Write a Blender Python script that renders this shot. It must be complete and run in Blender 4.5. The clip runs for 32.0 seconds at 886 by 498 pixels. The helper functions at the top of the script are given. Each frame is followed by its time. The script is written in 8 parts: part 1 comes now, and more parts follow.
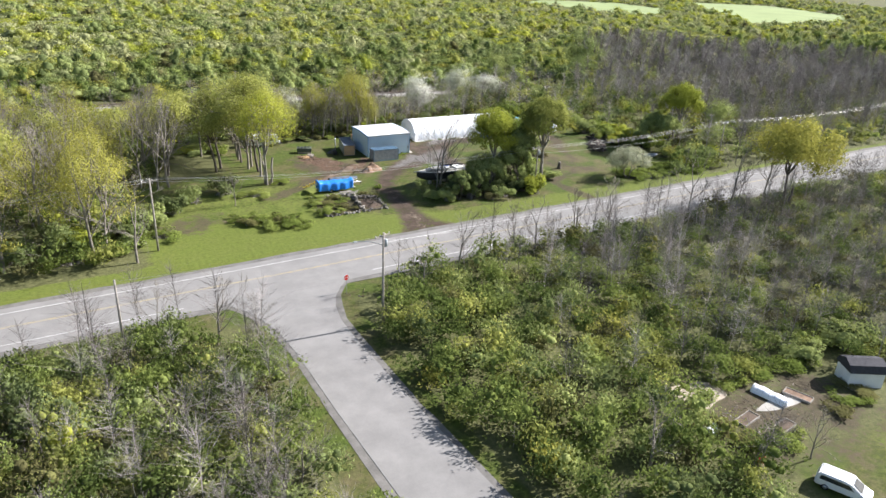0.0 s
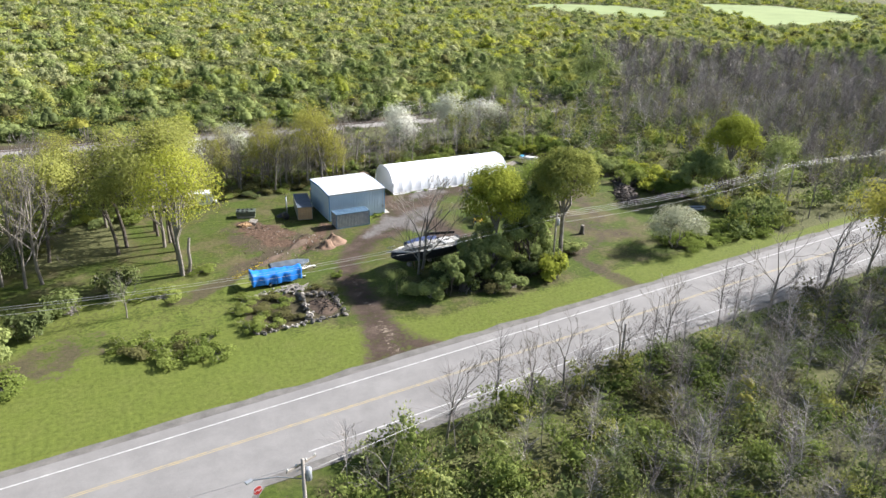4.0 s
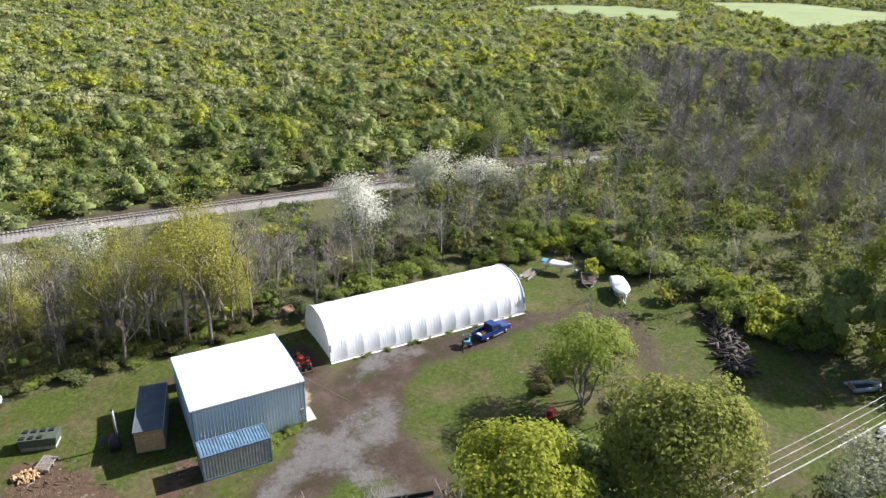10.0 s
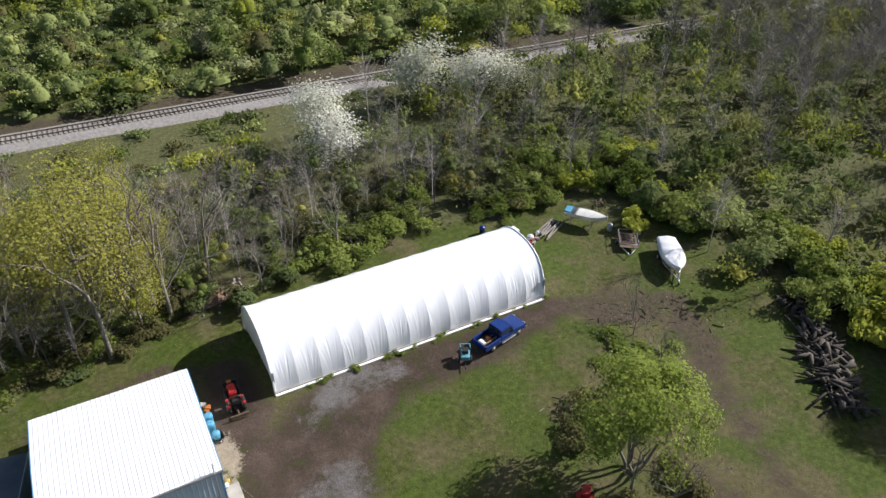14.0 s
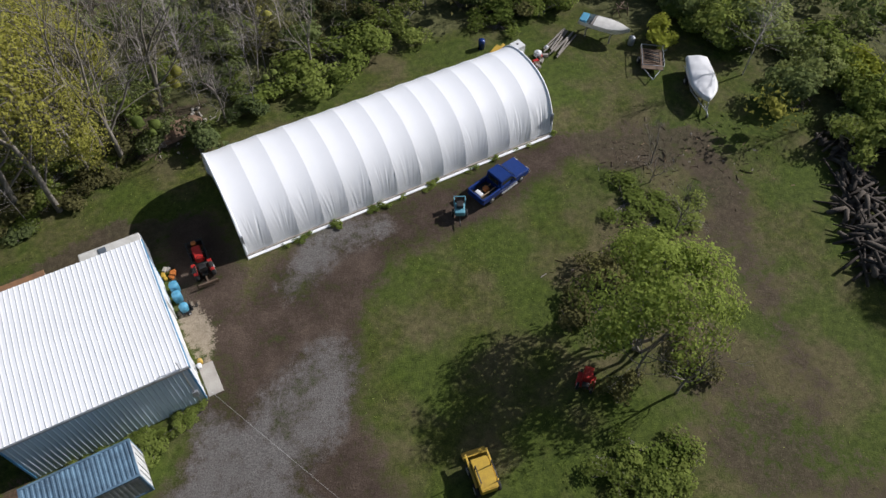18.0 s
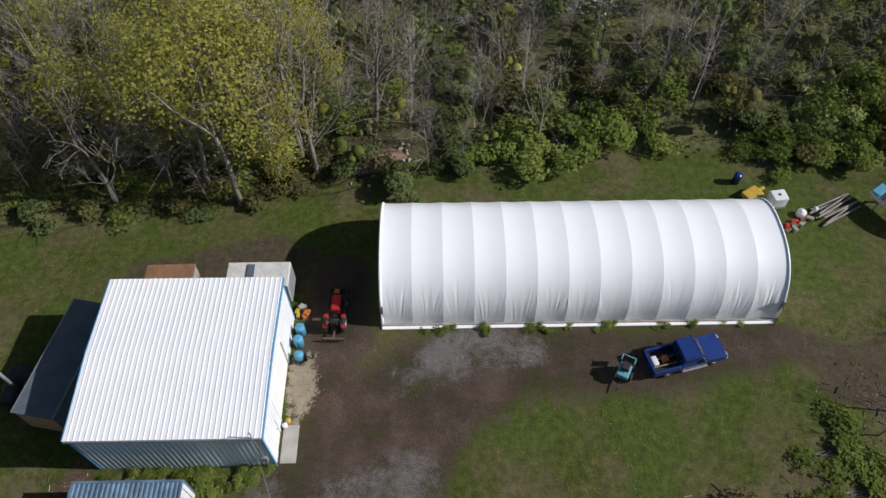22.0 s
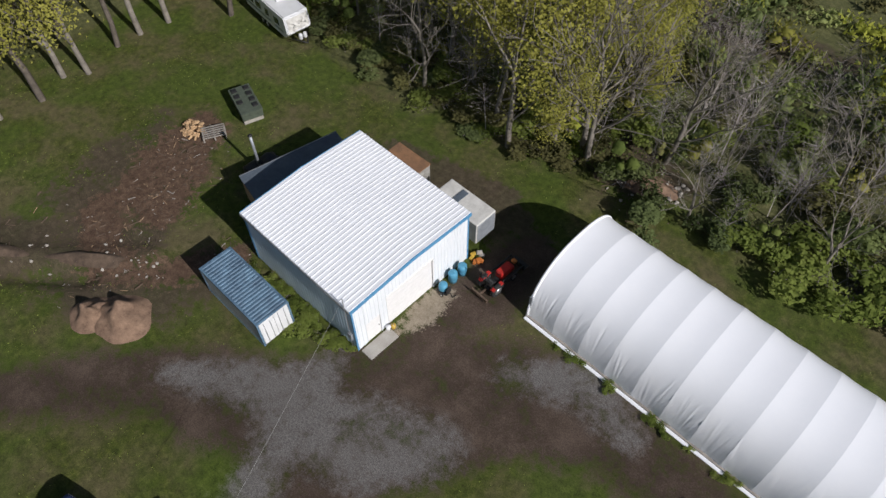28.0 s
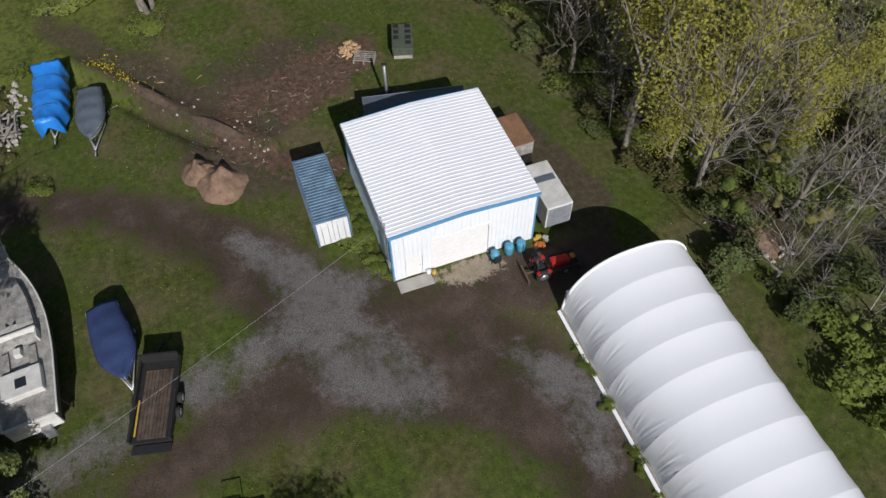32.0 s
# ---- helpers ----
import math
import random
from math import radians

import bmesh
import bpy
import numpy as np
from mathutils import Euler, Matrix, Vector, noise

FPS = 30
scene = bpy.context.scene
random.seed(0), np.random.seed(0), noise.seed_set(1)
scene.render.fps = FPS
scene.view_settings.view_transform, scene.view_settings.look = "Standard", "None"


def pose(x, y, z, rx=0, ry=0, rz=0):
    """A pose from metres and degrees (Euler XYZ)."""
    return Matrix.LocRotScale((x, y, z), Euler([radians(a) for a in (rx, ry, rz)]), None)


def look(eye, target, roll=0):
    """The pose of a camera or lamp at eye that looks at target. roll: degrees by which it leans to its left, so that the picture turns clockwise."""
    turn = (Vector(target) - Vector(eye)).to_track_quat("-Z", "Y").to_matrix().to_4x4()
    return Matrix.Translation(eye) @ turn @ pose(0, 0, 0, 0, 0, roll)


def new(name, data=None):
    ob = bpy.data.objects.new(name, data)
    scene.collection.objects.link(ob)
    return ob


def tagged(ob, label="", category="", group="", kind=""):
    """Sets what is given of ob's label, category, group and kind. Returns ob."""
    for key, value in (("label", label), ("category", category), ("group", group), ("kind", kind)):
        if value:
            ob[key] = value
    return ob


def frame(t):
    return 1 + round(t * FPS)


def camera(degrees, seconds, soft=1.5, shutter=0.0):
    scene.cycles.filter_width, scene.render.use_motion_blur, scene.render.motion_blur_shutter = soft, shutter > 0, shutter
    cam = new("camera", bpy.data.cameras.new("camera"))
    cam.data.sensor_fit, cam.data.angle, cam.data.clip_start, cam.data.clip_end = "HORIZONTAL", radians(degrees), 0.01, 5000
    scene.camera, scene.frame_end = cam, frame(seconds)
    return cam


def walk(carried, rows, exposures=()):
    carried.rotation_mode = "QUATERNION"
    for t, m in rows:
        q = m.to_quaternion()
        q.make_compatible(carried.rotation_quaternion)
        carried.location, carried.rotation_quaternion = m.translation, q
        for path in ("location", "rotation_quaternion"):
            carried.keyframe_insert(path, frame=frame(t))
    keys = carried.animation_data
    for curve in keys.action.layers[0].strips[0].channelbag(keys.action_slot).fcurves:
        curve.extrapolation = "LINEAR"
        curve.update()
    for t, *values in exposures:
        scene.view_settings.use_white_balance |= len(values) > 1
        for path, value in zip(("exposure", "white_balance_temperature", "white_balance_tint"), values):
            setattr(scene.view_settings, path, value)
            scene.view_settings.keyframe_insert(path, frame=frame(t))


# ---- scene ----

cam = camera(64.40, 32.0)
PATH = [
    (0, (-0.948, 1.243, 44.196), (7.801, 17.444, 36.388), 2.47),
    (0.5, (1.273, 4.878, 44.155), (10.015, 21.088, 36.357), 2.28),
    (1, (3.743, 8.883, 44.131), (12.476, 25.102, 36.341), 2.11),
    (1.5, (6.408, 13.227, 44.141), (15.133, 29.454, 36.359), 1.95),
    (2, (9.084, 17.805, 44.073), (17.818, 34.027, 36.290), 1.87),
    (2.5, (11.871, 22.623, 43.877), (20.616, 38.846, 36.108), 1.82),
    (3, (14.650, 27.426, 43.731), (23.408, 43.647, 35.976), 1.78),
    (3.5, (17.375, 32.237, 43.603), (26.156, 48.454, 35.865), 1.75),
    (5.5, (28.674, 51.913, 42.515), (37.502, 68.128, 34.825), 0.71),
    (6, (31.448, 56.562, 42.622), (40.282, 72.770, 34.924), 0.72),
    (6.5, (34.237, 61.166, 42.730), (43.074, 77.369, 35.025), 0.73),
    (7, (36.892, 65.474, 42.837), (45.728, 81.670, 35.116), 0.74),
    (7.5, (39.659, 69.981, 42.838), (48.485, 86.180, 35.112), 0.76),
    (8, (42.310, 74.452, 42.822), (51.132, 90.649, 35.089), 0.77),
    (8.5, (44.937, 78.763, 42.789), (53.749, 94.964, 35.053), 0.78),
    (9, (47.381, 82.982, 42.589), (56.217, 99.174, 34.859), 0.75),
    (9.5, (49.640, 86.991, 42.525), (58.496, 103.175, 34.801), 0.68),
    (10, (51.861, 91.039, 42.359), (60.738, 107.214, 34.641), 0.62),
    (10.5, (54.120, 94.870, 42.299), (62.981, 111.052, 34.578), 0.52),
    (11, (56.417, 98.662, 42.189), (65.262, 114.855, 34.472), 0.43),
    (11.5, (58.527, 102.129, 42.181), (67.355, 118.328, 34.457), 0.36),
    (12, (60.448, 105.559, 42.124), (69.279, 121.759, 34.405), 0.39),
    (12.5, (62.166, 108.597, 42.118), (70.984, 124.743, 34.273), 0.47),
    (13, (63.711, 111.211, 42.035), (72.352, 126.997, 33.309), 0.42),
    (13.5, (65.067, 113.310, 42.020), (73.362, 128.443, 31.912), 0.37),
    (14, (66.090, 115.489, 42.038), (74.041, 129.809, 30.560), 0.61),
    (14.5, (67.079, 117.418, 41.953), (74.638, 130.828, 29.185), 0.93),
    (15, (67.992, 119.189, 41.983), (75.066, 131.543, 27.936), 1.32),
    (15.5, (68.771, 120.702, 42.012), (75.309, 131.910, 26.793), 1.78),
    (17.5, (70.875, 124.089, 41.741), (76.783, 134.124, 25.481), 1.91),
    (18, (71.238, 124.690, 41.758), (77.112, 134.702, 25.471), 1.87),
    (18.5, (71.708, 125.388, 41.724), (77.538, 135.398, 25.420), 1.76),
    (19, (72.262, 126.342, 41.688), (78.062, 136.341, 25.367), 1.68),
    (19.5, (73.013, 127.666, 41.599), (78.796, 137.679, 25.281), 1.59),
    (20, (73.914, 129.315, 41.527), (79.687, 139.321, 25.201), 1.59),
    (20.5, (74.797, 131.166, 41.760), (78.199, 141.994, 25.292), 1.49),
    (21, (75.749, 132.627, 41.517), (76.307, 143.923, 25.022), 0.92),
    (21.5, (76.510, 133.449, 41.411), (76.868, 144.852, 24.984), 0.74),
    (22, (77.017, 133.559, 41.236), (77.294, 145.068, 24.882), 0.35),
    (22.5, (77.820, 133.602, 41.327), (76.976, 145.105, 24.988), -0.31),
    (23, (78.069, 133.657, 41.085), (75.172, 144.849, 24.765), -0.60),
    (23.5, (78.303, 133.570, 40.805), (74.295, 144.487, 24.534), -0.56),
    (24, (78.692, 133.743, 40.617), (74.487, 144.581, 24.342), -0.68),
    (24.5, (79.402, 133.943, 40.479), (75.160, 144.789, 24.220), -0.81),
    (26.5, (82.989, 135.004, 39.928), (78.079, 145.652, 23.726), -0.98),
    (27, (83.952, 135.176, 39.754), (78.236, 145.444, 23.570), -0.70),
    (27.5, (85.069, 135.558, 39.563), (77.775, 144.798, 23.395), -0.66),
    (28, (86.195, 136.205, 39.424), (77.880, 144.516, 23.244), -0.76),
    (28.5, (87.263, 136.836, 39.376), (78.797, 144.981, 23.189), -0.82),
    (29, (88.332, 137.506, 39.293), (79.695, 145.468, 23.106), -0.93),
    (29.5, (89.391, 138.145, 39.209), (80.253, 145.543, 23.030), -0.80),
    (30, (90.335, 138.709, 39.073), (80.937, 145.806, 22.909), -0.67),
    (30.5, (91.198, 139.343, 38.962), (81.611, 146.199, 22.804), -0.69),
    (31, (91.968, 139.909, 38.816), (81.997, 146.252, 22.681), -0.66),
    (31.5, (92.661, 140.702, 38.643), (82.031, 145.894, 22.517), -0.99),
    (32, (93.027, 141.606, 38.520), (81.853, 145.560, 22.411), -1.35),
]
walk(cam, [(t, look(eye, target, roll)) for t, eye, target, roll in PATH],
     exposures=[(0.0, 1.3), (9.0, 1.13), (10.5, 1.01), (12.5, 0.85), (15.5, 0.12), (18.0, -0.05), (21.5, -0.16), (23.5, -0.22), (32.0, -0.3)])

# ---- light ----
world = bpy.data.worlds.new("sky")
scene.world = world
world.use_nodes = True
sky = world.node_tree.nodes.new("ShaderNodeTexSky")
sky.sky_type, sky.sun_disc = "NISHITA", False
sky.sun_elevation, sky.sun_rotation = radians(33), radians(93)
sky.air_density, sky.dust_density = 1.0, 1.5
world.node_tree.nodes["Background"].inputs["Strength"].default_value = 0.068
world.node_tree.links.new(sky.outputs[0], world.node_tree.nodes["Background"].inputs["Color"])
sun = new("sun", bpy.data.lights.new("sun", "SUN"))
sun.data.energy, sun.data.angle, sun.data.color = 5.0, radians(0.55), (1.0, 0.965, 0.975)
sun.matrix_world = look((98, -5, 65), (0, 0, 0))
scene.view_settings.exposure = 0.0

# ---- materials ----
MATS = {}


def ramp(nodes, links, value, stops):
    r = nodes.new("ShaderNodeValToRGB")
    el = r.color_ramp.elements
    el[0].position, el[0].color = stops[0][0], (*stops[0][1], 1)
    el[1].position, el[1].color = stops[-1][0], (*stops[-1][1], 1)
    for p, c in stops[1:-1]:
        el.new(p).color = (*c, 1)
    links.new(value, r.inputs[0])
    return r.outputs[0]


def mix(nodes, links, fac, a, b, mode="MIX"):
    m = nodes.new("ShaderNodeMix")
    m.data_type, m.blend_type = "RGBA", mode
    for value, slot in ((fac, 0), (a, 6), (b, 7)):
        if isinstance(value, (int, float)):
            m.inputs[slot].default_value = value
        elif isinstance(value, tuple):
            m.inputs[slot].default_value = (*value, 1)
        else:
            links.new(value, m.inputs[slot])
    return m.outputs[2]


def calc(nodes, links, op, a, b=0.0, c=0.0):
    m = nodes.new("ShaderNodeMath")
    m.operation = op
    for i, v in enumerate((a, b, c)):
        if isinstance(v, (int, float)):
            m.inputs[i].default_value = v
        else:
            links.new(v, m.inputs[i])
    return m.outputs[0]


def noise_at(nodes, links, coords, scale, detail=4.0, rough=0.6):
    n = nodes.new("ShaderNodeTexNoise")
    n.inputs["Scale"].default_value, n.inputs["Detail"].default_value, n.inputs["Roughness"].default_value = scale, detail, rough
    links.new(coords, n.inputs["Vector"])
    return n.outputs[0]


def material(name, base, dark, rough=0.7, metal=0.0, scale=3.0, fine=40.0, bump=0.2, spec=0.4, vary=0.0, patch=0.5):
    """A surface of two tones in coarse patches with fine grain and relief; vary: how far single pieces differ in tone."""
    m = bpy.data.materials.new(name)
    m.use_nodes = True
    nodes, links = m.node_tree.nodes, m.node_tree.links
    b = nodes["Principled BSDF"]
    co = nodes.new("ShaderNodeTexCoord").outputs["Object"]
    coarse = noise_at(nodes, links, co, scale, 5.0, 0.65)
    grain = noise_at(nodes, links, co, fine, 2.0)
    both = calc(nodes, links, "ADD", calc(nodes, links, "MULTIPLY", coarse, 0.75), calc(nodes, links, "MULTIPLY", grain, 0.25))
    col = ramp(nodes, links, both, [(0.5 - 0.3 * patch, dark), (0.5 + 0.3 * patch, base)])
    if vary:
        r = nodes.new("ShaderNodeObjectInfo").outputs["Random"]
        i = nodes.new("ShaderNodeNewGeometry").outputs["Random Per Island"]
        v = calc(nodes, links, "ADD", calc(nodes, links, "MULTIPLY", calc(nodes, links, "ADD", r, i), vary), 1.0 - vary)
        hsv = nodes.new("ShaderNodeHueSaturation")
        links.new(v, hsv.inputs["Value"])
        links.new(col, hsv.inputs["Color"])
        col = hsv.outputs[0]
    links.new(col, b.inputs["Base Color"])
    b.inputs["Roughness"].default_value, b.inputs["Metallic"].default_value = rough, metal
    b.inputs["Specular IOR Level"].default_value = spec
    if bump:
        n = nodes.new("ShaderNodeBump")
        n.inputs["Strength"].default_value, n.inputs["Distance"].default_value = bump, 0.02
        links.new(both, n.inputs["Height"])
        links.new(n.outputs[0], b.inputs["Normal"])
    MATS[name] = m
    return m


def leaf_material(name, tones, through_light=0.35):
    """Leaves: tones from dark to light, spread over plants, clumps and single leaves."""
    m = bpy.data.materials.new(name)
    m.use_nodes = True
    nodes, links = m.node_tree.nodes, m.node_tree.links
    nodes.remove(nodes["Principled BSDF"])
    isl = nodes.new("ShaderNodeNewGeometry").outputs["Random Per Island"]
    ob = nodes.new("ShaderNodeObjectInfo").outputs["Random"]
    at = nodes.new("ShaderNodeAttribute")
    at.attribute_name = "tint"
    plant = calc(nodes, links, "FRACT", calc(nodes, links, "ADD", ob, at.outputs["Fac"]))
    v = calc(nodes, links, "ADD", calc(nodes, links, "MULTIPLY", isl, 0.3), calc(nodes, links, "MULTIPLY", plant, 0.7))
    n = len(tones)
    col = ramp(nodes, links, v, [(0.05 + 0.9 * i / (n - 1), c) for i, c in enumerate(tones)])
    place = nodes.new("ShaderNodeNewGeometry").outputs["Position"]
    fine = noise_at(nodes, links, place, 2.6, 3.0, 0.7)
    hsv = nodes.new("ShaderNodeHueSaturation")
    links.new(calc(nodes, links, "ADD", calc(nodes, links, "MULTIPLY", fine, 1.0), 0.5), hsv.inputs["Value"])
    links.new(col, hsv.inputs["Color"])
    col = hsv.outputs[0]
    d, t, s = nodes.new("ShaderNodeBsdfDiffuse"), nodes.new("ShaderNodeBsdfTranslucent"), nodes.new("ShaderNodeMixShader")
    links.new(col, d.inputs[0])
    links.new(col, t.inputs[0])
    s.inputs[0].default_value = through_light
    relief = nodes.new("ShaderNodeBump")
    relief.inputs["Strength"].default_value, relief.inputs["Distance"].default_value = 0.3, 0.25
    links.new(fine, relief.inputs["Height"])
    links.new(relief.outputs[0], d.inputs["Normal"])
    links.new(d.outputs[0], s.inputs[1])
    links.new(t.outputs[0], s.inputs[2])
    links.new(s.outputs[0], nodes["Material Output"].inputs[0])
    MATS[name] = m
    return m


leaf_material("leaf_yellow_green", [(0.24, 0.275, 0.05), (0.31, 0.345, 0.06), (0.39, 0.415, 0.075), (0.46, 0.475, 0.09)], 0.48)
leaf_material("leaf_green", [(0.15, 0.185, 0.075), (0.215, 0.26, 0.095), (0.29, 0.335, 0.12), (0.37, 0.405, 0.15)], 0.38)
leaf_material("leaf_olive", [(0.22, 0.24, 0.07), (0.285, 0.305, 0.085), (0.345, 0.36, 0.1), (0.4, 0.41, 0.12)], 0.42)
leaf_material("leaf_pale", [(0.25, 0.275, 0.125), (0.3, 0.32, 0.15), (0.35, 0.36, 0.175), (0.39, 0.4, 0.2)], 0.35)
leaf_material("leaf_silver", [(0.24, 0.26, 0.15), (0.32, 0.34, 0.21), (0.42, 0.43, 0.3), (0.52, 0.52, 0.4)], 0.3)
leaf_material("flower_yellow", [(0.5, 0.4, 0.03), (0.6, 0.48, 0.04), (0.65, 0.53, 0.05)], 0.3)
leaf_material("leaf_dull", [(0.09, 0.088, 0.04), (0.125, 0.12, 0.05), (0.16, 0.155, 0.06), (0.19, 0.19, 0.07)], 0.3)
leaf_material("leaf_gold", [(0.23, 0.225, 0.055), (0.29, 0.285, 0.065), (0.34, 0.33, 0.075), (0.385, 0.37, 0.095)], 0.36)
leaf_material("leaf_dark", [(0.085, 0.11, 0.045), (0.11, 0.14, 0.055), (0.14, 0.17, 0.065), (0.17, 0.195, 0.08)], 0.3)
leaf_material("leaf_bush", [(0.085, 0.115, 0.035), (0.125, 0.165, 0.045), (0.175, 0.22, 0.06), (0.23, 0.275, 0.08)], 0.4)
leaf_material("leaf_willow", [(0.21, 0.27, 0.06), (0.28, 0.345, 0.08), (0.35, 0.41, 0.1), (0.42, 0.475, 0.13)], 0.5)
leaf_material("blossom", [(0.4, 0.42, 0.28), (0.56, 0.57, 0.45), (0.68, 0.68, 0.58), (0.74, 0.73, 0.66)], 0.35)
leaf_material("weed", [(0.13, 0.175, 0.04), (0.18, 0.23, 0.055), (0.23, 0.28, 0.07), (0.28, 0.32, 0.09)], 0.45)
leaf_material("twig", [(0.1, 0.088, 0.083), (0.2, 0.178, 0.168), (0.31, 0.28, 0.262), (0.44, 0.405, 0.378)], 0.0)
material("bark_grey", (0.3, 0.27, 0.23), (0.13, 0.115, 0.095), 0.95, scale=1.5, fine=14, bump=0.5, vary=0.15)
material("bark_dark", (0.16, 0.135, 0.11), (0.06, 0.05, 0.04), 0.95, scale=1.5, fine=14, bump=0.5, vary=0.15)
material("bark_black", (0.085, 0.07, 0.058), (0.035, 0.028, 0.023), 0.95, scale=1.5, fine=14, bump=0.5, vary=0.2)
material("rust_sheet", (0.3, 0.16, 0.08), (0.17, 0.1, 0.06), 0.85, scale=1.5, fine=10, bump=0.15)
material("asphalt", (0.245, 0.237, 0.224), (0.18, 0.174, 0.165), 0.9, scale=0.25, fine=9, bump=0.15)
material("asphalt_dark", (0.19, 0.18, 0.165), (0.1, 0.095, 0.085), 0.92, scale=0.6, fine=9, bump=0.3)
material("tar", (0.05, 0.05, 0.05), (0.03, 0.03, 0.03), 0.7, bump=0.1)
material("line_white", (0.6, 0.6, 0.575), (0.3, 0.295, 0.28), 0.7, scale=1.2, fine=20, bump=0.05)
material("line_yellow", (0.42, 0.33, 0.15), (0.25, 0.235, 0.2), 0.7, scale=1.2, fine=20, bump=0.05)
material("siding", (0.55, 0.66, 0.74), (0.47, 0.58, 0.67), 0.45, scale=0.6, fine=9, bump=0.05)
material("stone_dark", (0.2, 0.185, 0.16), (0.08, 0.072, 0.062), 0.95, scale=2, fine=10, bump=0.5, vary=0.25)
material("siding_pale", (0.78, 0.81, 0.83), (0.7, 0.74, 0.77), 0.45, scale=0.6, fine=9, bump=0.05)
material("roof_white", (0.88, 0.9, 0.92), (0.82, 0.84, 0.865), 0.4, scale=0.5, fine=6, bump=0.03)
material("trim_blue", (0.1, 0.3, 0.5), (0.08, 0.24, 0.42), 0.45, bump=0.02)
material("door_white", (0.8, 0.8, 0.79), (0.72, 0.72, 0.71), 0.5, bump=0.03)
material("film_white", (0.93, 0.945, 0.965), (0.9, 0.92, 0.945), 0.35, scale=0.4, fine=5, bump=0.03, spec=0.5)
material("concrete", (0.42, 0.4, 0.36), (0.3, 0.28, 0.25), 0.9, scale=1.2, fine=16, bump=0.2)
material("steel_blue", (0.15, 0.26, 0.36), (0.06, 0.1, 0.15), 0.55, scale=0.8, fine=12, bump=0.1)
material("steel_grey", (0.4, 0.43, 0.46), (0.26, 0.28, 0.3), 0.5, 0.4, scale=1.5, fine=12, bump=0.05)
material("galvanised", (0.55, 0.56, 0.57), (0.4, 0.41, 0.42), 0.4, 0.8, bump=0.03)
material("timber", (0.36, 0.25, 0.15), (0.2, 0.13, 0.08), 0.85, scale=2, fine=22, bump=0.3, vary=0.15)
material("timber_grey", (0.36, 0.33, 0.29), (0.2, 0.18, 0.155), 0.9, scale=2, fine=22, bump=0.3, vary=0.15)
material("cut_wood", (0.55, 0.38, 0.22), (0.36, 0.23, 0.12), 0.85, scale=3, fine=22, bump=0.3, vary=0.2)
material("black_paint", (0.03, 0.03, 0.03), (0.018, 0.018, 0.018), 0.5, bump=0.05)
material("rubber", (0.03, 0.03, 0.03), (0.02, 0.02, 0.02), 0.85, bump=0.1)
material("paint_blue", (0.012, 0.04, 0.19), (0.009, 0.03, 0.14), 0.25, bump=0.0, spec=0.6)
material("paint_red", (0.5, 0.03, 0.025), (0.36, 0.025, 0.02), 0.4, bump=0.03)
material("paint_teal", (0.13, 0.35, 0.43), (0.1, 0.27, 0.34), 0.45, bump=0.03)
material("plastic_blue", (0.1, 0.33, 0.48), (0.07, 0.26, 0.4), 0.5, bump=0.03)
material("paint_orange", (0.55, 0.18, 0.04), (0.4, 0.13, 0.03), 0.5, bump=0.05)
material("paint_yellow", (0.6, 0.4, 0.05), (0.42, 0.27, 0.05), 0.5, bump=0.05)
material("tarp_blue", (0.03, 0.25, 0.75), (0.02, 0.19, 0.62), 0.4, scale=1.0, fine=6, bump=0.4)
material("cover_navy", (0.035, 0.06, 0.16), (0.025, 0.042, 0.11), 0.75, scale=1.0, fine=8, bump=0.3)
material("cover_slate", (0.12, 0.15, 0.18), (0.08, 0.1, 0.125), 0.75, scale=1.0, fine=8, bump=0.3)
material("gelcoat", (0.72, 0.71, 0.67), (0.5, 0.49, 0.45), 0.4, scale=1.2, fine=14, bump=0.04)
material("charred", (0.13, 0.09, 0.065), (0.03, 0.025, 0.021), 0.85, scale=2.5, fine=18, bump=0.3, vary=0.3, patch=0.6)
material("gelcoat_dirty", (0.48, 0.47, 0.43), (0.1, 0.092, 0.08), 0.6, scale=1.6, fine=8, bump=0.1, patch=0.7)
material("hull_dark", (0.05, 0.05, 0.055), (0.03, 0.03, 0.035), 0.5, bump=0.05)
material("vehicle_white", (0.77, 0.78, 0.79), (0.66, 0.67, 0.68), 0.4, scale=0.8, bump=0.02)
material("window_dark", (0.03, 0.035, 0.04), (0.02, 0.025, 0.03), 0.08, bump=0.0, spec=0.7)
material("soil_pile", (0.28, 0.185, 0.125), (0.13, 0.083, 0.056), 0.95, scale=1.8, fine=9, bump=0.9)
material("stone", (0.45, 0.42, 0.37), (0.25, 0.23, 0.2), 0.9, scale=2, fine=12, bump=0.4, vary=0.2)
material("brush_brown", (0.14, 0.1, 0.07), (0.06, 0.042, 0.03), 0.95, scale=2, fine=12, bump=0.4, vary=0.2)
material("ballast", (0.36, 0.34, 0.31), (0.2, 0.185, 0.17), 0.95, scale=2.5, fine=12, bump=0.6)
material("rail_steel", (0.2, 0.14, 0.1), (0.12, 0.085, 0.06), 0.6, 0.4, bump=0.1)
material("olive", (0.1, 0.12, 0.09), (0.06, 0.075, 0.055), 0.6, bump=0.05)
material("shingle", (0.05, 0.05, 0.06), (0.03, 0.03, 0.035), 0.85, bump=0.2)
material("wire", (0.45, 0.45, 0.43), (0.35, 0.35, 0.33), 0.5, 0.5, bump=0.0)

# ---- helpers for building ----


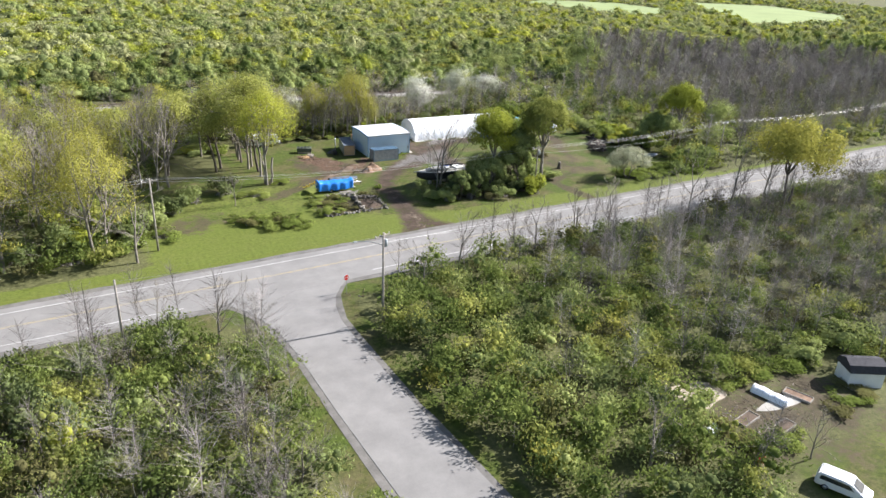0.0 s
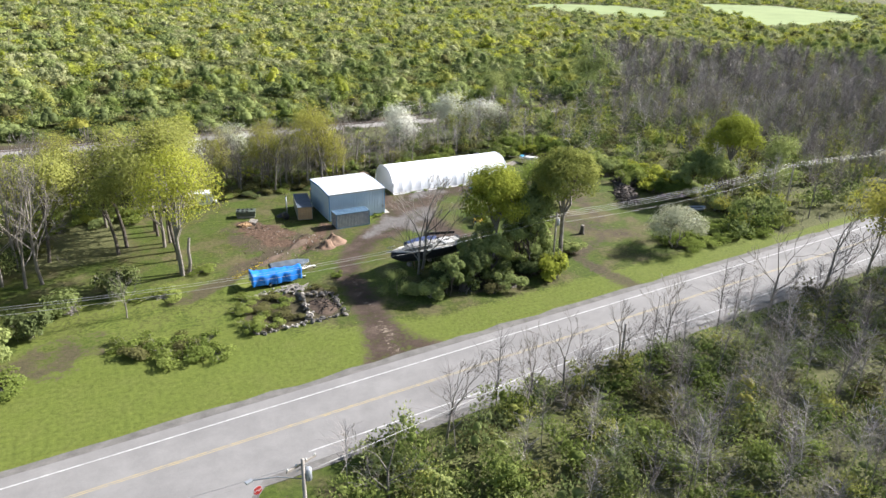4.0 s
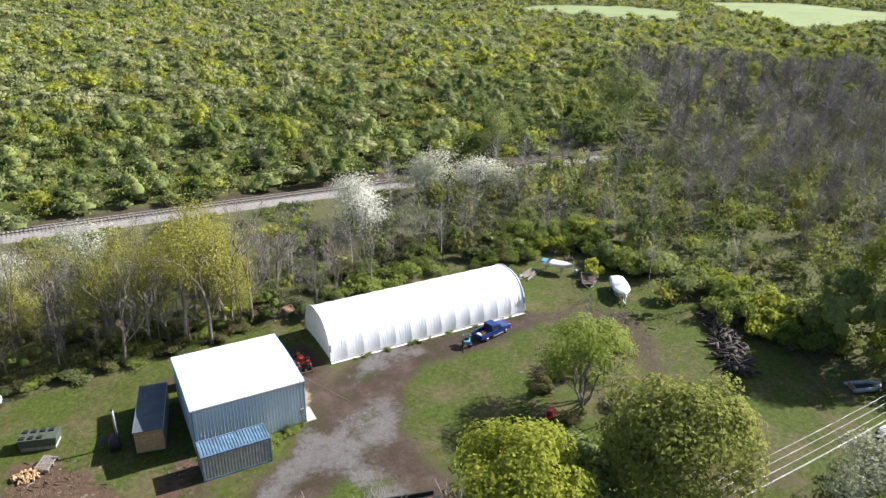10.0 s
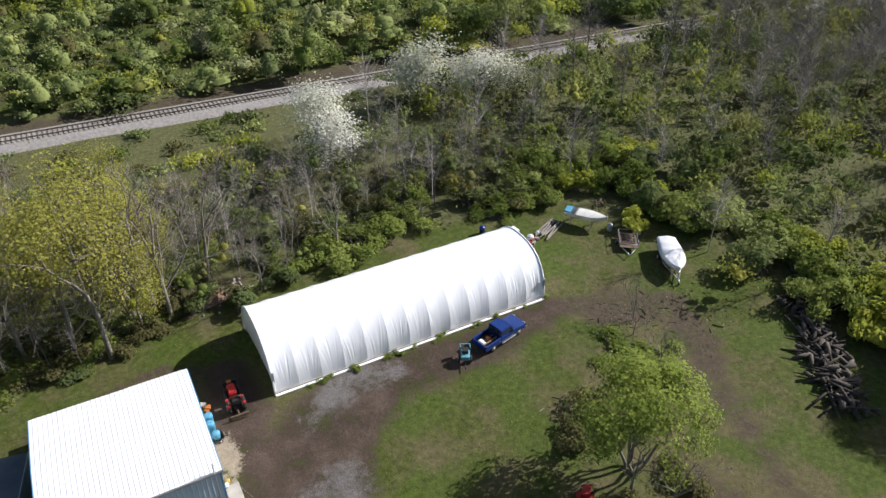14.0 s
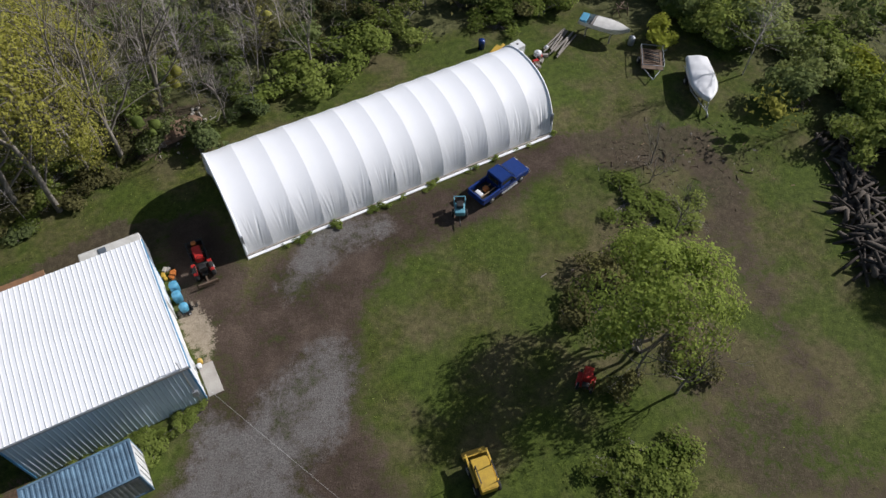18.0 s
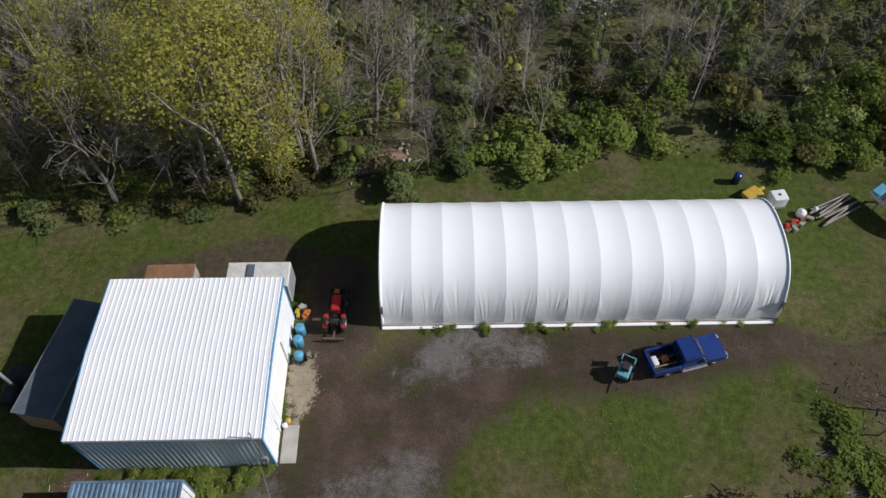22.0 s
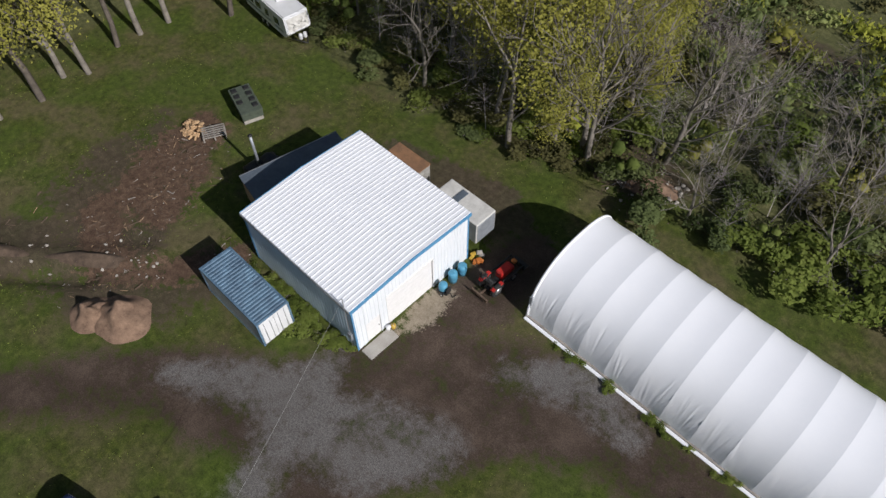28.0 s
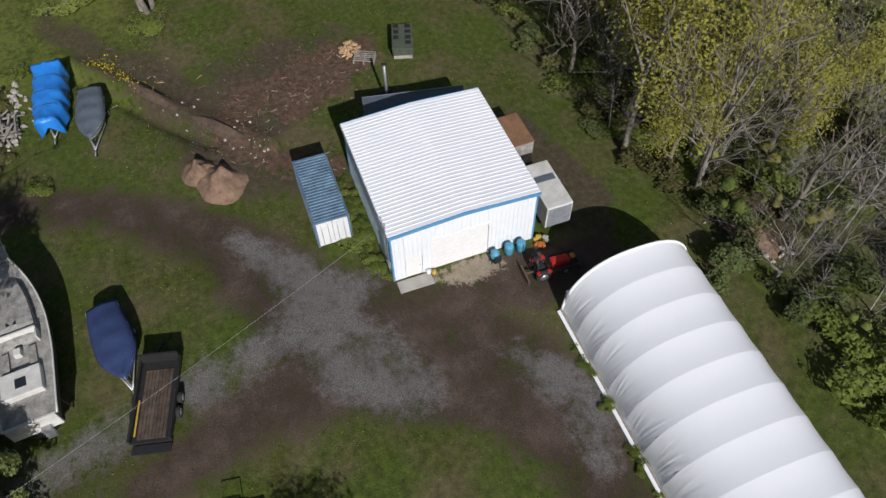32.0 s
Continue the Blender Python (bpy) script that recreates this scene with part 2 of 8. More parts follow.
def mesh_from(name, verts, faces, mats, index=None, smooth=False):
    me = bpy.data.meshes.new(name)
    me.from_pydata(verts, [], faces)
    for m in mats:
        me.materials.append(MATS[m])
    if index is not None:
        me.polygons.foreach_set("material_index", np.asarray(index, dtype=np.int32))
    if smooth:
        me.shade_smooth()
    me.update()
    return me


def quads_mesh(name, corners, mats, index=None, tint=None):
    """A mesh of single quads: corners is an array (n, 4, 3)."""
    n = len(corners)
    me = bpy.data.meshes.new(name)
    me.vertices.add(4 * n)
    me.vertices.foreach_set("co", np.ascontiguousarray(corners, dtype=np.float32).ravel())
    me.loops.add(4 * n)
    me.loops.foreach_set("vertex_index", np.arange(4 * n, dtype=np.int32))
    me.polygons.add(n)
    me.polygons.foreach_set("loop_start", np.arange(0, 4 * n, 4, dtype=np.int32))
    for m in mats:
        me.materials.append(MATS[m])
    if index is not None:
        me.polygons.foreach_set("material_index", np.asarray(index, dtype=np.int32))
    if tint is not None:
        a = me.attributes.new("tint", "FLOAT", "FACE")
        a.data.foreach_set("value", np.asarray(tint, dtype=np.float32))
    me.update(calc_edges=True)
    return me


def smooth_step(a, b, v):
    t = np.clip((np.asarray(v, dtype=float) - a) / (b - a), 0, 1)
    return t * t * (3 - 2 * t)


def to_line(x, y, pts):
    """Distance from (x, y) to a polyline of (x, y, half width), less the half width there."""
    best = np.full(np.shape(x), 1e9)
    for (ax, ay, aw), (bx, by, bw) in zip(pts[:-1], pts[1:]):
        dx, dy = bx - ax, by - ay
        t = np.clip(((x - ax) * dx + (y - ay) * dy) / (dx * dx + dy * dy), 0, 1)
        best = np.minimum(best, np.hypot(x - ax - t * dx, y - ay - t * dy) - (aw + t * (bw - aw)))
    return best


LOW = 0.0
EAST = [-0.12, -0.28, 2.2, -4.04, -0.32, 0.68, -4.98, 10.5, -4.45, 3.98, -11.87, 14.1, 6.95, -7.97, 1.63]
NORTH = [-0.04, -0.46, -0.62, -6.47, -5.14, 3.05, -8.17, 2.15, 13.76, 1.4, 1.49, 0.47, 0.49, -0.75, 0.06]


def site(x, y):
    """From the site grid, on which the plan below is drawn, to the world: the grid runs askew towards its edges."""
    x, y = np.asarray(x, dtype=float), np.asarray(y, dtype=float)
    u, v = (np.clip(x, -25, 190) - 70) / 100, (np.clip(y, 25, 232) - 140) / 100
    terms = [u ** i * v ** j for i in range(5) for j in range(5 - i)]
    return x + sum(k * t for k, t in zip(EAST, terms)), y + sum(k * t for k, t in zip(NORTH, terms))


def site_turn(x, y):
    """How far the grid's x axis is turned there, in degrees."""
    (x0, y0), (x1, y1) = site(x - 2, y), site(x + 2, y)
    return math.degrees(math.atan2(float(y1 - y0), float(x1 - x0)))


def site_scale(x, y):
    (x0, y0), (x1, y1) = site(x - 3, y - 3), site(x + 3, y + 3)
    return min(1.25, max(0.9, math.hypot(float(x1 - x0), float(y1 - y0)) / math.hypot(6, 6)))


def waves(x, y):
    return 0.5 * np.sin(0.31 * x + 1.3 * np.sin(0.17 * y)) + 0.3 * np.sin(0.53 * y + 0.9 * np.sin(0.23 * x + 1)) + 0.2 * np.sin(0.9 * x - 0.7 * y)


def ground_z(x, y):
    """Height of the ground: the road lies lower than the yard."""
    x, y = np.asarray(x, dtype=float), np.asarray(y, dtype=float)
    z = LOW * (1 - smooth_step(106, 131, y))
    flat = smooth_step(3, 12, np.abs(y - 96)) * smooth_step(2, 8, np.abs(x - 21.5) + np.where(y > 96, 50, 0))
    z = z + 0.06 * waves(x, y) * flat
    z = z - 0.6 * np.exp(-((to_line(x, y, DITCH) / 0.5) ** 2)) * (to_line(x, y, DITCH) < 3)
    z = z + 0.38 * np.exp(-((to_line(x, y, BERM) / 0.55) ** 2)) * (to_line(x, y, BERM) < 3)
    return z


BERM = [(35.6, 128.7, 0.1), (40.8, 132.8, 0.2), (45.7, 136.5, 0.3), (49.3, 139.6, 0.4), (52.1, 142.5, 0.3)]
DITCH = [(36.6, 128.1, 0.1), (41.8, 131.9, 0.15), (46.7, 135.6, 0.2), (50.4, 138.6, 0.2)]
DRIVE = [(50.5, 101.5, 5.5), (50.3, 105.5, 3.2), (50.7, 111, 1.9), (51.7, 118, 1.8), (52.5, 126, 1.9), (54.6, 130.8, 1.6), (60, 137, 2.4),
         (65, 140, 3.0), (70, 142.5, 4.6), (73, 147.5, 5.2), (76.5, 151.5, 3.8), (82, 153.6, 2.6), (90, 153.2, 2.4), (98.5, 154.2, 1.7)]
SPUR = [(75.8, 129.5, 1.0), (73.5, 136.5, 2.0), (72.5, 141, 3.0)]
STONES = [(72.9, 124.2, 0.8), (71.9, 129.8, 1.0), (70.7, 133.5, 1.1), (69.7, 138.3, 1.1), (68.6, 141.4, 2.0), (72.2, 143.3, 2.6), (75.3, 145.6, 1.6)]
STONES_WEST = [(60.5, 138.2, 0.3), (63.2, 140.0, 1.0), (65.5, 141.4, 1.6), (67.8, 142.8, 2.0), (67.4, 145.4, 0.8)]
STONES_EAST = [(75.8, 152.6, 0.9), (79.2, 154.8, 1.1), (83, 154.2, 0.8)]
TRACK = [(99.5, 154.6, 1.0), (104, 151.5, 2.4), (108.5, 148.5, 2.2), (107.5, 144, 1.6), (105, 140, 1.4), (103.5, 135, 1.2), (101, 128, 1.0), (95, 119.5, 0.9), (86.0, 116.0, 1.0), (86.0, 109, 1.0), (86.6, 103.5, 1.4), (86.8, 101.5, 2.0)]
MULCH = [(44.0, 152.0, 1.8), (45.6, 148.2, 2.8), (48.0, 145.5, 2.4), (46.5, 142.5, 1.8), (50, 139.5, 1.2), (54.5, 143, 1.2), (56.4, 146.8, 0.8)]
BEHIND = [(57, 161, 1.2), (66, 162.5, 1.8), (70.5, 160, 2.4), (71.5, 156, 1.6)]

RAIL = [(-40, 235.2, 0), (53, 224.0, 0), (115, 216.6, 0), (178, 209.0, 0), (300, 193, 0)]


def rail_line(x):
    return np.interp(x, [p[0] for p in RAIL], [p[1] for p in RAIL])


# ---- ground: one sheet out to the horizon ----


def spaced(lo, hi, step, far_lo, far_hi):
    core = np.arange(lo, hi, step)
    grow, d, p = [], step, hi
    while p < far_hi:
        d *= 1.22
        p += d
        grow.append(p)
    back, d, p = [], step, lo
    while p > far_lo:
        d *= 1.22
        p -= d
        back.append(p)
    return np.concatenate([back[::-1], core, grow])


gx, gy = spaced(28, 124, 0.55, -3500, 4000), spaced(96, 172, 0.55, -3000, 172)
gy = np.concatenate([gy[gy < 172], spaced(172, 238, 1.3, 172, 4500)])
gy = np.unique(gy)
GX, GY = np.meshgrid(gx, gy)
GZ = ground_z(GX, GY)
nx, ny = len(gx), len(gy)
ground_me = bpy.data.meshes.new("ground")
verts = np.stack([*site(GX, GY), GZ], -1).reshape(-1, 3)
ij = (np.arange(ny - 1)[:, None] * nx + np.arange(nx - 1)[None, :]).ravel()
faces = np.stack([ij, ij + 1, ij + nx + 1, ij + nx], -1)
ground_me.vertices.add(len(verts))
ground_me.vertices.foreach_set("co", verts.astype(np.float32).ravel())
ground_me.loops.add(4 * len(faces))
ground_me.loops.foreach_set("vertex_index", faces.astype(np.int32).ravel())
ground_me.polygons.add(len(faces))
ground_me.polygons.foreach_set("loop_start", np.arange(0, 4 * len(faces), 4, dtype=np.int32))
ground_me.update(calc_edges=True)
ground_me.shade_smooth()


def in_box(x0, x1, y0, y1, soft=3.0):
    return (smooth_step(x0 - soft, x0 + soft, GX) * (1 - smooth_step(x1 - soft, x1 + soft, GX))
            * smooth_step(y0 - soft, y0 + soft, GY) * (1 - smooth_step(y1 - soft, y1 + soft, GY)))


def near_line(pts, soft=0.8):
    return 1 - smooth_step(-soft, soft, to_line(GX, GY, pts))


gravel = np.maximum(np.maximum(near_line(DRIVE, 1.3), near_line(SPUR, 1.4)), near_line([(70.2, 150, 1.6), (70.4, 155, 1.9), (70.6, 160, 1.9)], 1.0))
gravel = np.maximum(gravel, 0.6 * near_line([(74.2, 126, 0.9), (71.5, 133, 1.4), (73.5, 138.5, 1.6)], 1.6))
stones = np.maximum(np.maximum(near_line(STONES, 1.2), near_line(STONES_WEST, 1.1)), near_line(STONES_EAST, 1.1))
dry_grass = np.clip(in_box(91, 107, 118, 145, 3) + near_line([(38, 137, 3), (46, 140, 4), (52, 146, 3)], 3) * 0.8 + in_box(98, 112, 143, 156, 4) * 0.7 + in_box(25, 106, 189, 217, 3), 0, 1)
mud = np.maximum(np.maximum((0.62 + 0.25 * smooth_step(128, 146, GY) + 0.3 * (1 - smooth_step(114, 122, GY))) * near_line(TRACK, 1.3), near_line(BEHIND)), near_line(MULCH, 1.0))
mulch = near_line(MULCH, 1.0)
mud = np.maximum(mud, 0.6 * near_line([(97, 134, 1.5), (95.5, 129, 3.0), (96, 124, 3.0), (100, 120, 2.0)], 2.5))
mud = np.maximum(mud, 0.75 * near_line([(41, 150, 1.5), (42.5, 144, 2.6), (45, 138.5, 2.6), (50, 137.8, 2.4), (55.5, 140.5, 2.2), (56.5, 145, 1.5)], 2.0))
mud = np.maximum(mud, 0.8 * in_box(49, 67, 37.5, 46, 1.5))
mud = np.maximum(mud, 0.75 * near_line([(28.5, 127.8, 0.8), (32.5, 129.2, 1.2)], 1.2))
mud = np.maximum(mud, 0.9 * near_line([(63, 116.5, 2.5), (71, 116, 4.5), (80, 117.5, 3)], 1.5))
mud = np.maximum(mud, in_box(36, 48, 115.2, 124, 0.8))
mud = np.maximum(np.maximum(mud, near_line([(31, 127.8, 0.8), (33.5, 129.5, 0.9)], 1.0)), near_line([(32, 129.5, 1.2), (38, 133.0, 1.7), (44, 137, 2.4), (50, 142, 2.6)], 1.6))
mud = np.maximum(mud, 0.62 * near_line([(12, 119, 3.5), (17, 121.5, 3)], 2.5))
bank = GY - rail_line(GX)
meadow = 0.8 * smooth_step(9, 14, bank) * (1 - smooth_step(-12, 12, GX - np.interp(GY, [100, 194, 245, 322, 420], [140, 152, 198, 255, 340])))
bank = smooth_step(1.5, 3.0, bank) * (1 - smooth_step(7.5, 10.5, bank)) * (1 - smooth_step(150, 170, GX))
mud = np.maximum(np.maximum(mud, bank), np.maximum(near_line([(58, 195.5, 1.5), (66, 193.2, 2.6), (73, 194.9, 2.4), (80, 197, 1.4)], 1.5), near_line([(68.5, 171.0, 1.4), (71.3, 171.2, 2.0), (70, 174, 1.4), (74.5, 173.0, 1.4)], 1.2)))
apron = near_line([(68.55, 150.4, 0.7), (68.9, 152.2, 0.95), (68.5, 154.0, 0.6)], 0.5)
apron = np.maximum(apron, 0.3 * near_line([(50.4, 103, 1.4), (50.8, 110, 0.6), (52, 120, 0.4), (53, 127, 0.3)], 0.9))
lawn = in_box(6, 47, 100, 146, 2.5) + in_box(60, 110, 168, 172, 1.5) + in_box(28, 120, 101.5, 163, 2.5) + in_box(56, 112, 155, 169.5, 1.2) + in_box(26, 56, 126, 165, 3) + in_box(62, 110, 10, 36, 1.5) + in_box(50, 62, 10, 33, 1.5)
verge = np.maximum(in_box(-80, 200, 84, 91, 1.2), near_line([(21.5, 88, 7.5), (21.8, 60, 6.6), (22.6, 0, 6.6)], 1.0))
lawn = np.clip(np.maximum(np.maximum(lawn, in_box(-80, 200, 101, 106, 1.0)), np.maximum(verge, meadow)), 0, 1)
mown = np.clip(in_box(-80, 200, 101, 111, 3.0) * (1 - smooth_step(106, 112, GY) * smooth_step(52, 60, GX)) + in_box(6, 36, 104, 116, 5.0) + 0.55 * in_box(6, 46, 104, 136, 4.0) + in_box(60, 110, 10, 36, 1.5), 0, 1)
for name, mask in (("gravel", gravel), ("mud", mud), ("mulch", mulch), ("stones", stones), ("dry_grass", dry_grass), ("lawn", lawn), ("apron", apron), ("mown", mown)):
    a = ground_me.attributes.new(name, "FLOAT", "POINT")
    a.data.foreach_set("value", mask.astype(np.float32).ravel())


def ground_material():
    m = bpy.data.materials.new("ground_mix")
    m.use_nodes = True
    nodes, links = m.node_tree.nodes, m.node_tree.links
    b = nodes["Principled BSDF"]
    co = nodes.new("ShaderNodeTexCoord").outputs["Object"]
    big, mid, small, tiny = [noise_at(nodes, links, co, s, 5.0, 0.65) for s in (0.06, 0.3, 1.9, 11.0)]

    def attr(name):
        a = nodes.new("ShaderNodeAttribute")
        a.attribute_name = name
        return a.outputs["Fac"]

    def ragged(mask, amount=0.7, soft=0.15):
        j = calc(nodes, links, "ADD", calc(nodes, links, "MULTIPLY", mid, 0.45), calc(nodes, links, "ADD", calc(nodes, links, "MULTIPLY", small, 0.35), calc(nodes, links, "MULTIPLY", tiny, 0.2)))
        v = calc(nodes, links, "ADD", mask, calc(nodes, links, "MULTIPLY", calc(nodes, links, "SUBTRACT", j, 0.5), amount * 2))
        r = nodes.new("ShaderNodeMapRange")
        r.inputs[1].default_value, r.inputs[2].default_value = 0.5 - soft, 0.5 + soft
        links.new(v, r.inputs[0])
        return calc(nodes, links, "MULTIPLY", r.outputs[0], calc(nodes, links, "MINIMUM", calc(nodes, links, "MULTIPLY", mask, 5.0), 1.0))

    tuft = calc(nodes, links, "ADD", calc(nodes, links, "MULTIPLY", small, 0.55), calc(nodes, links, "MULTIPLY", tiny, 0.45))
    earth = calc(nodes, links, "ADD", calc(nodes, links, "MULTIPLY", mid, 0.6), calc(nodes, links, "MULTIPLY", tiny, 0.4))
    litter = ramp(nodes, links, tuft, [(0.32, (0.045, 0.05, 0.02)), (0.5, (0.095, 0.1, 0.04)), (0.66, (0.19, 0.18, 0.085))])
    grass = ramp(nodes, links, tuft, [(0.33, (0.025, 0.032, 0.009)), (0.5, (0.06, 0.075, 0.0155)), (0.66, (0.125, 0.137, 0.032))])
    dry = ramp(nodes, links, tuft, [(0.3, (0.062, 0.054, 0.026)), (0.7, (0.17, 0.142, 0.078))])
    bare = ramp(nodes, links, mid, [(0.4, (0, 0, 0)), (0.62, (0.8, 0.8, 0.8))])
    thin = calc(nodes, links, "MAXIMUM", bare, calc(nodes, links, "MULTIPLY", ragged(attr("dry_grass"), 0.9), 0.85))
    grass = mix(nodes, links, thin, grass, dry)
    lush = ramp(nodes, links, noise_at(nodes, links, co, 0.17, 4.0, 0.6), [(0.45, (0, 0, 0)), (0.58, (0.85, 0.85, 0.85))])
    grass = mix(nodes, links, lush, grass, ramp(nodes, links, tuft, [(0.33, (0.023, 0.038, 0.008)), (0.66, (0.096, 0.134, 0.022))]))
    mown = ramp(nodes, links, tuft, [(0.3, (0.06, 0.083, 0.016)), (0.68, (0.165, 0.195, 0.038))])
    grass = mix(nodes, links, calc(nodes, links, "MULTIPLY", ragged(attr("mown"), 1.1), 0.85), grass, mown)
    col = mix(nodes, links, ragged(attr("lawn"), 1.2), litter, grass)
    soil = ramp(nodes, links, tuft, [(0.3, (0.035, 0.026, 0.019)), (0.52, (0.075, 0.056, 0.042)), (0.75, (0.14, 0.11, 0.08))])
    col = mix(nodes, links, calc(nodes, links, "MULTIPLY", ragged(attr("mud"), 3.0), 0.8), col, soil)
    chips = ramp(nodes, links, tuft, [(0.3, (0.045, 0.028, 0.019)), (0.5, (0.1, 0.064, 0.044)), (0.72, (0.22, 0.15, 0.1))])
    col = mix(nodes, links, ragged(attr("mulch"), 4.0), col, chips)
    worn = ramp(nodes, links, earth, [(0.36, (0.032, 0.0225, 0.017)), (0.5, (0.064, 0.046, 0.035)), (0.66, (0.12, 0.09, 0.07))])
    pebble = ramp(nodes, links, noise_at(nodes, links, co, 14.0, 3.0, 0.7), [(0.33, (0.08, 0.075, 0.07)), (0.66, (0.215, 0.203, 0.192))])
    col = mix(nodes, links, ragged(attr("gravel"), 3.0, 0.4), col, worn)
    col = mix(nodes, links, calc(nodes, links, "MULTIPLY", ragged(attr("stones"), 3.4, 0.5), ramp(nodes, links, mid, [(0.3, (0.5, 0.5, 0.5)), (0.55, (0.95, 0.95, 0.95))])), col, pebble)
    col = mix(nodes, links, calc(nodes, links, "MULTIPLY", ragged(attr("apron"), 2.4), 0.9), col, ramp(nodes, links, tuft, [(0.3, (0.17, 0.14, 0.1)), (0.7, (0.4, 0.34, 0.26))]))
    links.new(col, b.inputs["Base Color"])
    b.inputs["Roughness"].default_value, b.inputs["Specular IOR Level"].default_value = 0.95, 0.15
    n = nodes.new("ShaderNodeBump")
    n.inputs["Strength"].default_value, n.inputs["Distance"].default_value = 0.7, 0.12
    links.new(tuft, n.inputs["Height"])
    links.new(n.outputs[0], b.inputs["Normal"])
    return m


ground_me.materials.append(ground_material())
ground = tagged(new("ground", ground_me), "rough spring grass with gravel yard, mud tracks and leaf litter", "ground", kind="structure")


def part(name, me, parent, label="", m=None):
    """Links one mesh as a part under a thing."""
    ob = new(name, me)
    ob.parent = parent
    if m is not None:
        ob.matrix_basis = m
    if label:
        ob["label"] = label
    return ob


def thing(name, m, label, category, group=""):
    e = new(name)
    e.empty_display_size = 0.3
    e.matrix_basis = m
    return tagged(e, label, category, group)


def box_data(x0, x1, y0, y1, z0, z1):
    v = [(x, y, z) for z in (z0, z1) for x, y in ((x0, y0), (x1, y0), (x1, y1), (x0, y1))]
    f = [(3, 2, 1, 0), (4, 5, 6, 7), (0, 1, 5, 4), (1, 2, 6, 5), (2, 3, 7, 6), (3, 0, 4, 7)]
    return v, f


def boxes(name, mat, *dims, bevel=0.0):
    """One mesh of boxes (x0, x1, y0, y1, z0, z1), bevelled."""
    bm = bmesh.new()
    for d in dims:
        v, f = box_data(*d)
        vs = [bm.verts.new(p) for p in v]
        for q in f:
            bm.faces.new([vs[i] for i in q])
    if bevel:
        bmesh.ops.bevel(bm, geom=bm.edges[:], offset=bevel, segments=2, affect="EDGES", profile=0.6)
    me = bpy.data.meshes.new(name)
    bm.to_mesh(me)
    bm.free()
    me.materials.append(MATS[mat])
    return me


def tube_mesh(name, mat, pts, radius, sides=8, cap=True, smooth=True):
    """A tube along points; radius: one number or one for each point."""
    pts = [Vector(p) for p in pts]
    rs = radius if isinstance(radius, (list, tuple)) else [radius] * len(pts)
    verts, faces = [], []
    for i, p in enumerate(pts):
        d = (pts[min(i + 1, len(pts) - 1)] - pts[max(i - 1, 0)]).normalized()
        a = d.orthogonal().normalized() if abs(d.z) > 0.9 else d.cross(Vector((0, 0, 1))).normalized()
        b = d.cross(a)
        for k in range(sides):
            w = 2 * math.pi * k / sides
            verts.append(p + rs[i] * (math.cos(w) * a + math.sin(w) * b))
    for i in range(len(pts) - 1):
        for k in range(sides):
            k2 = (k + 1) % sides
            faces.append((i * sides + k, i * sides + k2, (i + 1) * sides + k2, (i + 1) * sides + k))
    if cap:
        faces.append(tuple(range(sides))[::-1])
        faces.append(tuple(range((len(pts) - 1) * sides, len(pts) * sides)))
    return mesh_from(name, verts, faces, [mat], smooth=smooth)


def merged(name, meshes, mats=None):
    """Several meshes joined into one."""
    bm = bmesh.new()
    mat_list = []
    for me in meshes:
        m = me.materials[0]
        if m not in mat_list:
            mat_list.append(m)
        first = len(bm.faces)
        bm.from_mesh(me)
        bm.faces.ensure_lookup_table()
        for f in bm.faces[first:]:
            f.material_index = mat_list.index(m)
    out = bpy.data.meshes.new(name)
    bm.to_mesh(out)
    bm.free()
    for m in mat_list:
        out.materials.append(m)
    return out


# ---- roads ----


def ribbon(name, mat, pts, z, thick=0.12, wobble=0.0, grid=True):
    """A slab along (x, y, half width) points."""
    verts, faces = [], []
    if grid:
        pts = [(*map(float, site(x, y)), w) for x, y, w in pts]
    n = len(pts)
    for i, (x, y, w) in enumerate(pts):
        ax, ay, _ = pts[max(i - 1, 0)]
        bx, by, _ = pts[min(i + 1, n - 1)]
        d = math.hypot(bx - ax, by - ay)
        px, py = -(by - ay) / d, (bx - ax) / d
        wl, wr = w + wobble * noise.noise((x * 0.7, y * 0.7, 0)), w + wobble * noise.noise((x * 0.7, y * 0.7, 5))
        for s, q in ((wl, 0), (-wr, 0), (-wr, -thick), (wl, -thick)):
            verts.append((x + s * px, y + s * py, z + q))
    for i in range(n - 1):
        a, b = 4 * i, 4 * i + 4
        for k in range(4):
            k2 = (k + 1) % 4
            faces.append((a + k, b + k, b + k2, a + k2))
    return mesh_from(name, verts, faces, [mat])


def road_y(x):
    return 96.0 + 0.012 * (x - 40)


def road_line(x):
    """The middle of the main road in the world."""
    return 92.0 + 0.0675 * x


ROAD_Z = LOW + 0.06
xs = [-600, -300] + list(range(-100, 260, 3)) + [300, 600, 1200]
tagged(new("road", ribbon("road", "asphalt", [(x, road_line(x) - 0.3, 5.75) for x in xs], ROAD_Z, grid=False)), "worn grey asphalt two-lane road with painted lines", "road", kind="structure")
tagged(new("road_shoulder", ribbon("road_shoulder", "asphalt_dark", [(x, road_line(x) - 0.3, 6.9) for x in xs], ROAD_Z - 0.03, wobble=0.5, grid=False)), "crumbling dark gravel and asphalt shoulder under the road", "road", kind="structure")
side = [(21.3, 90.6, 9.5), (21.3, 88.5, 7.6), (21.3, 86, 6.0), (21.3, 83, 4.9), (21.4, 79, 4.1), (21.6, 74, 3.8), (21.8, 60, 3.9), (22.1, 45, 4.0), (22.6, 20, 4.0), (23, -40, 4.0), (24, -300, 4.0)]
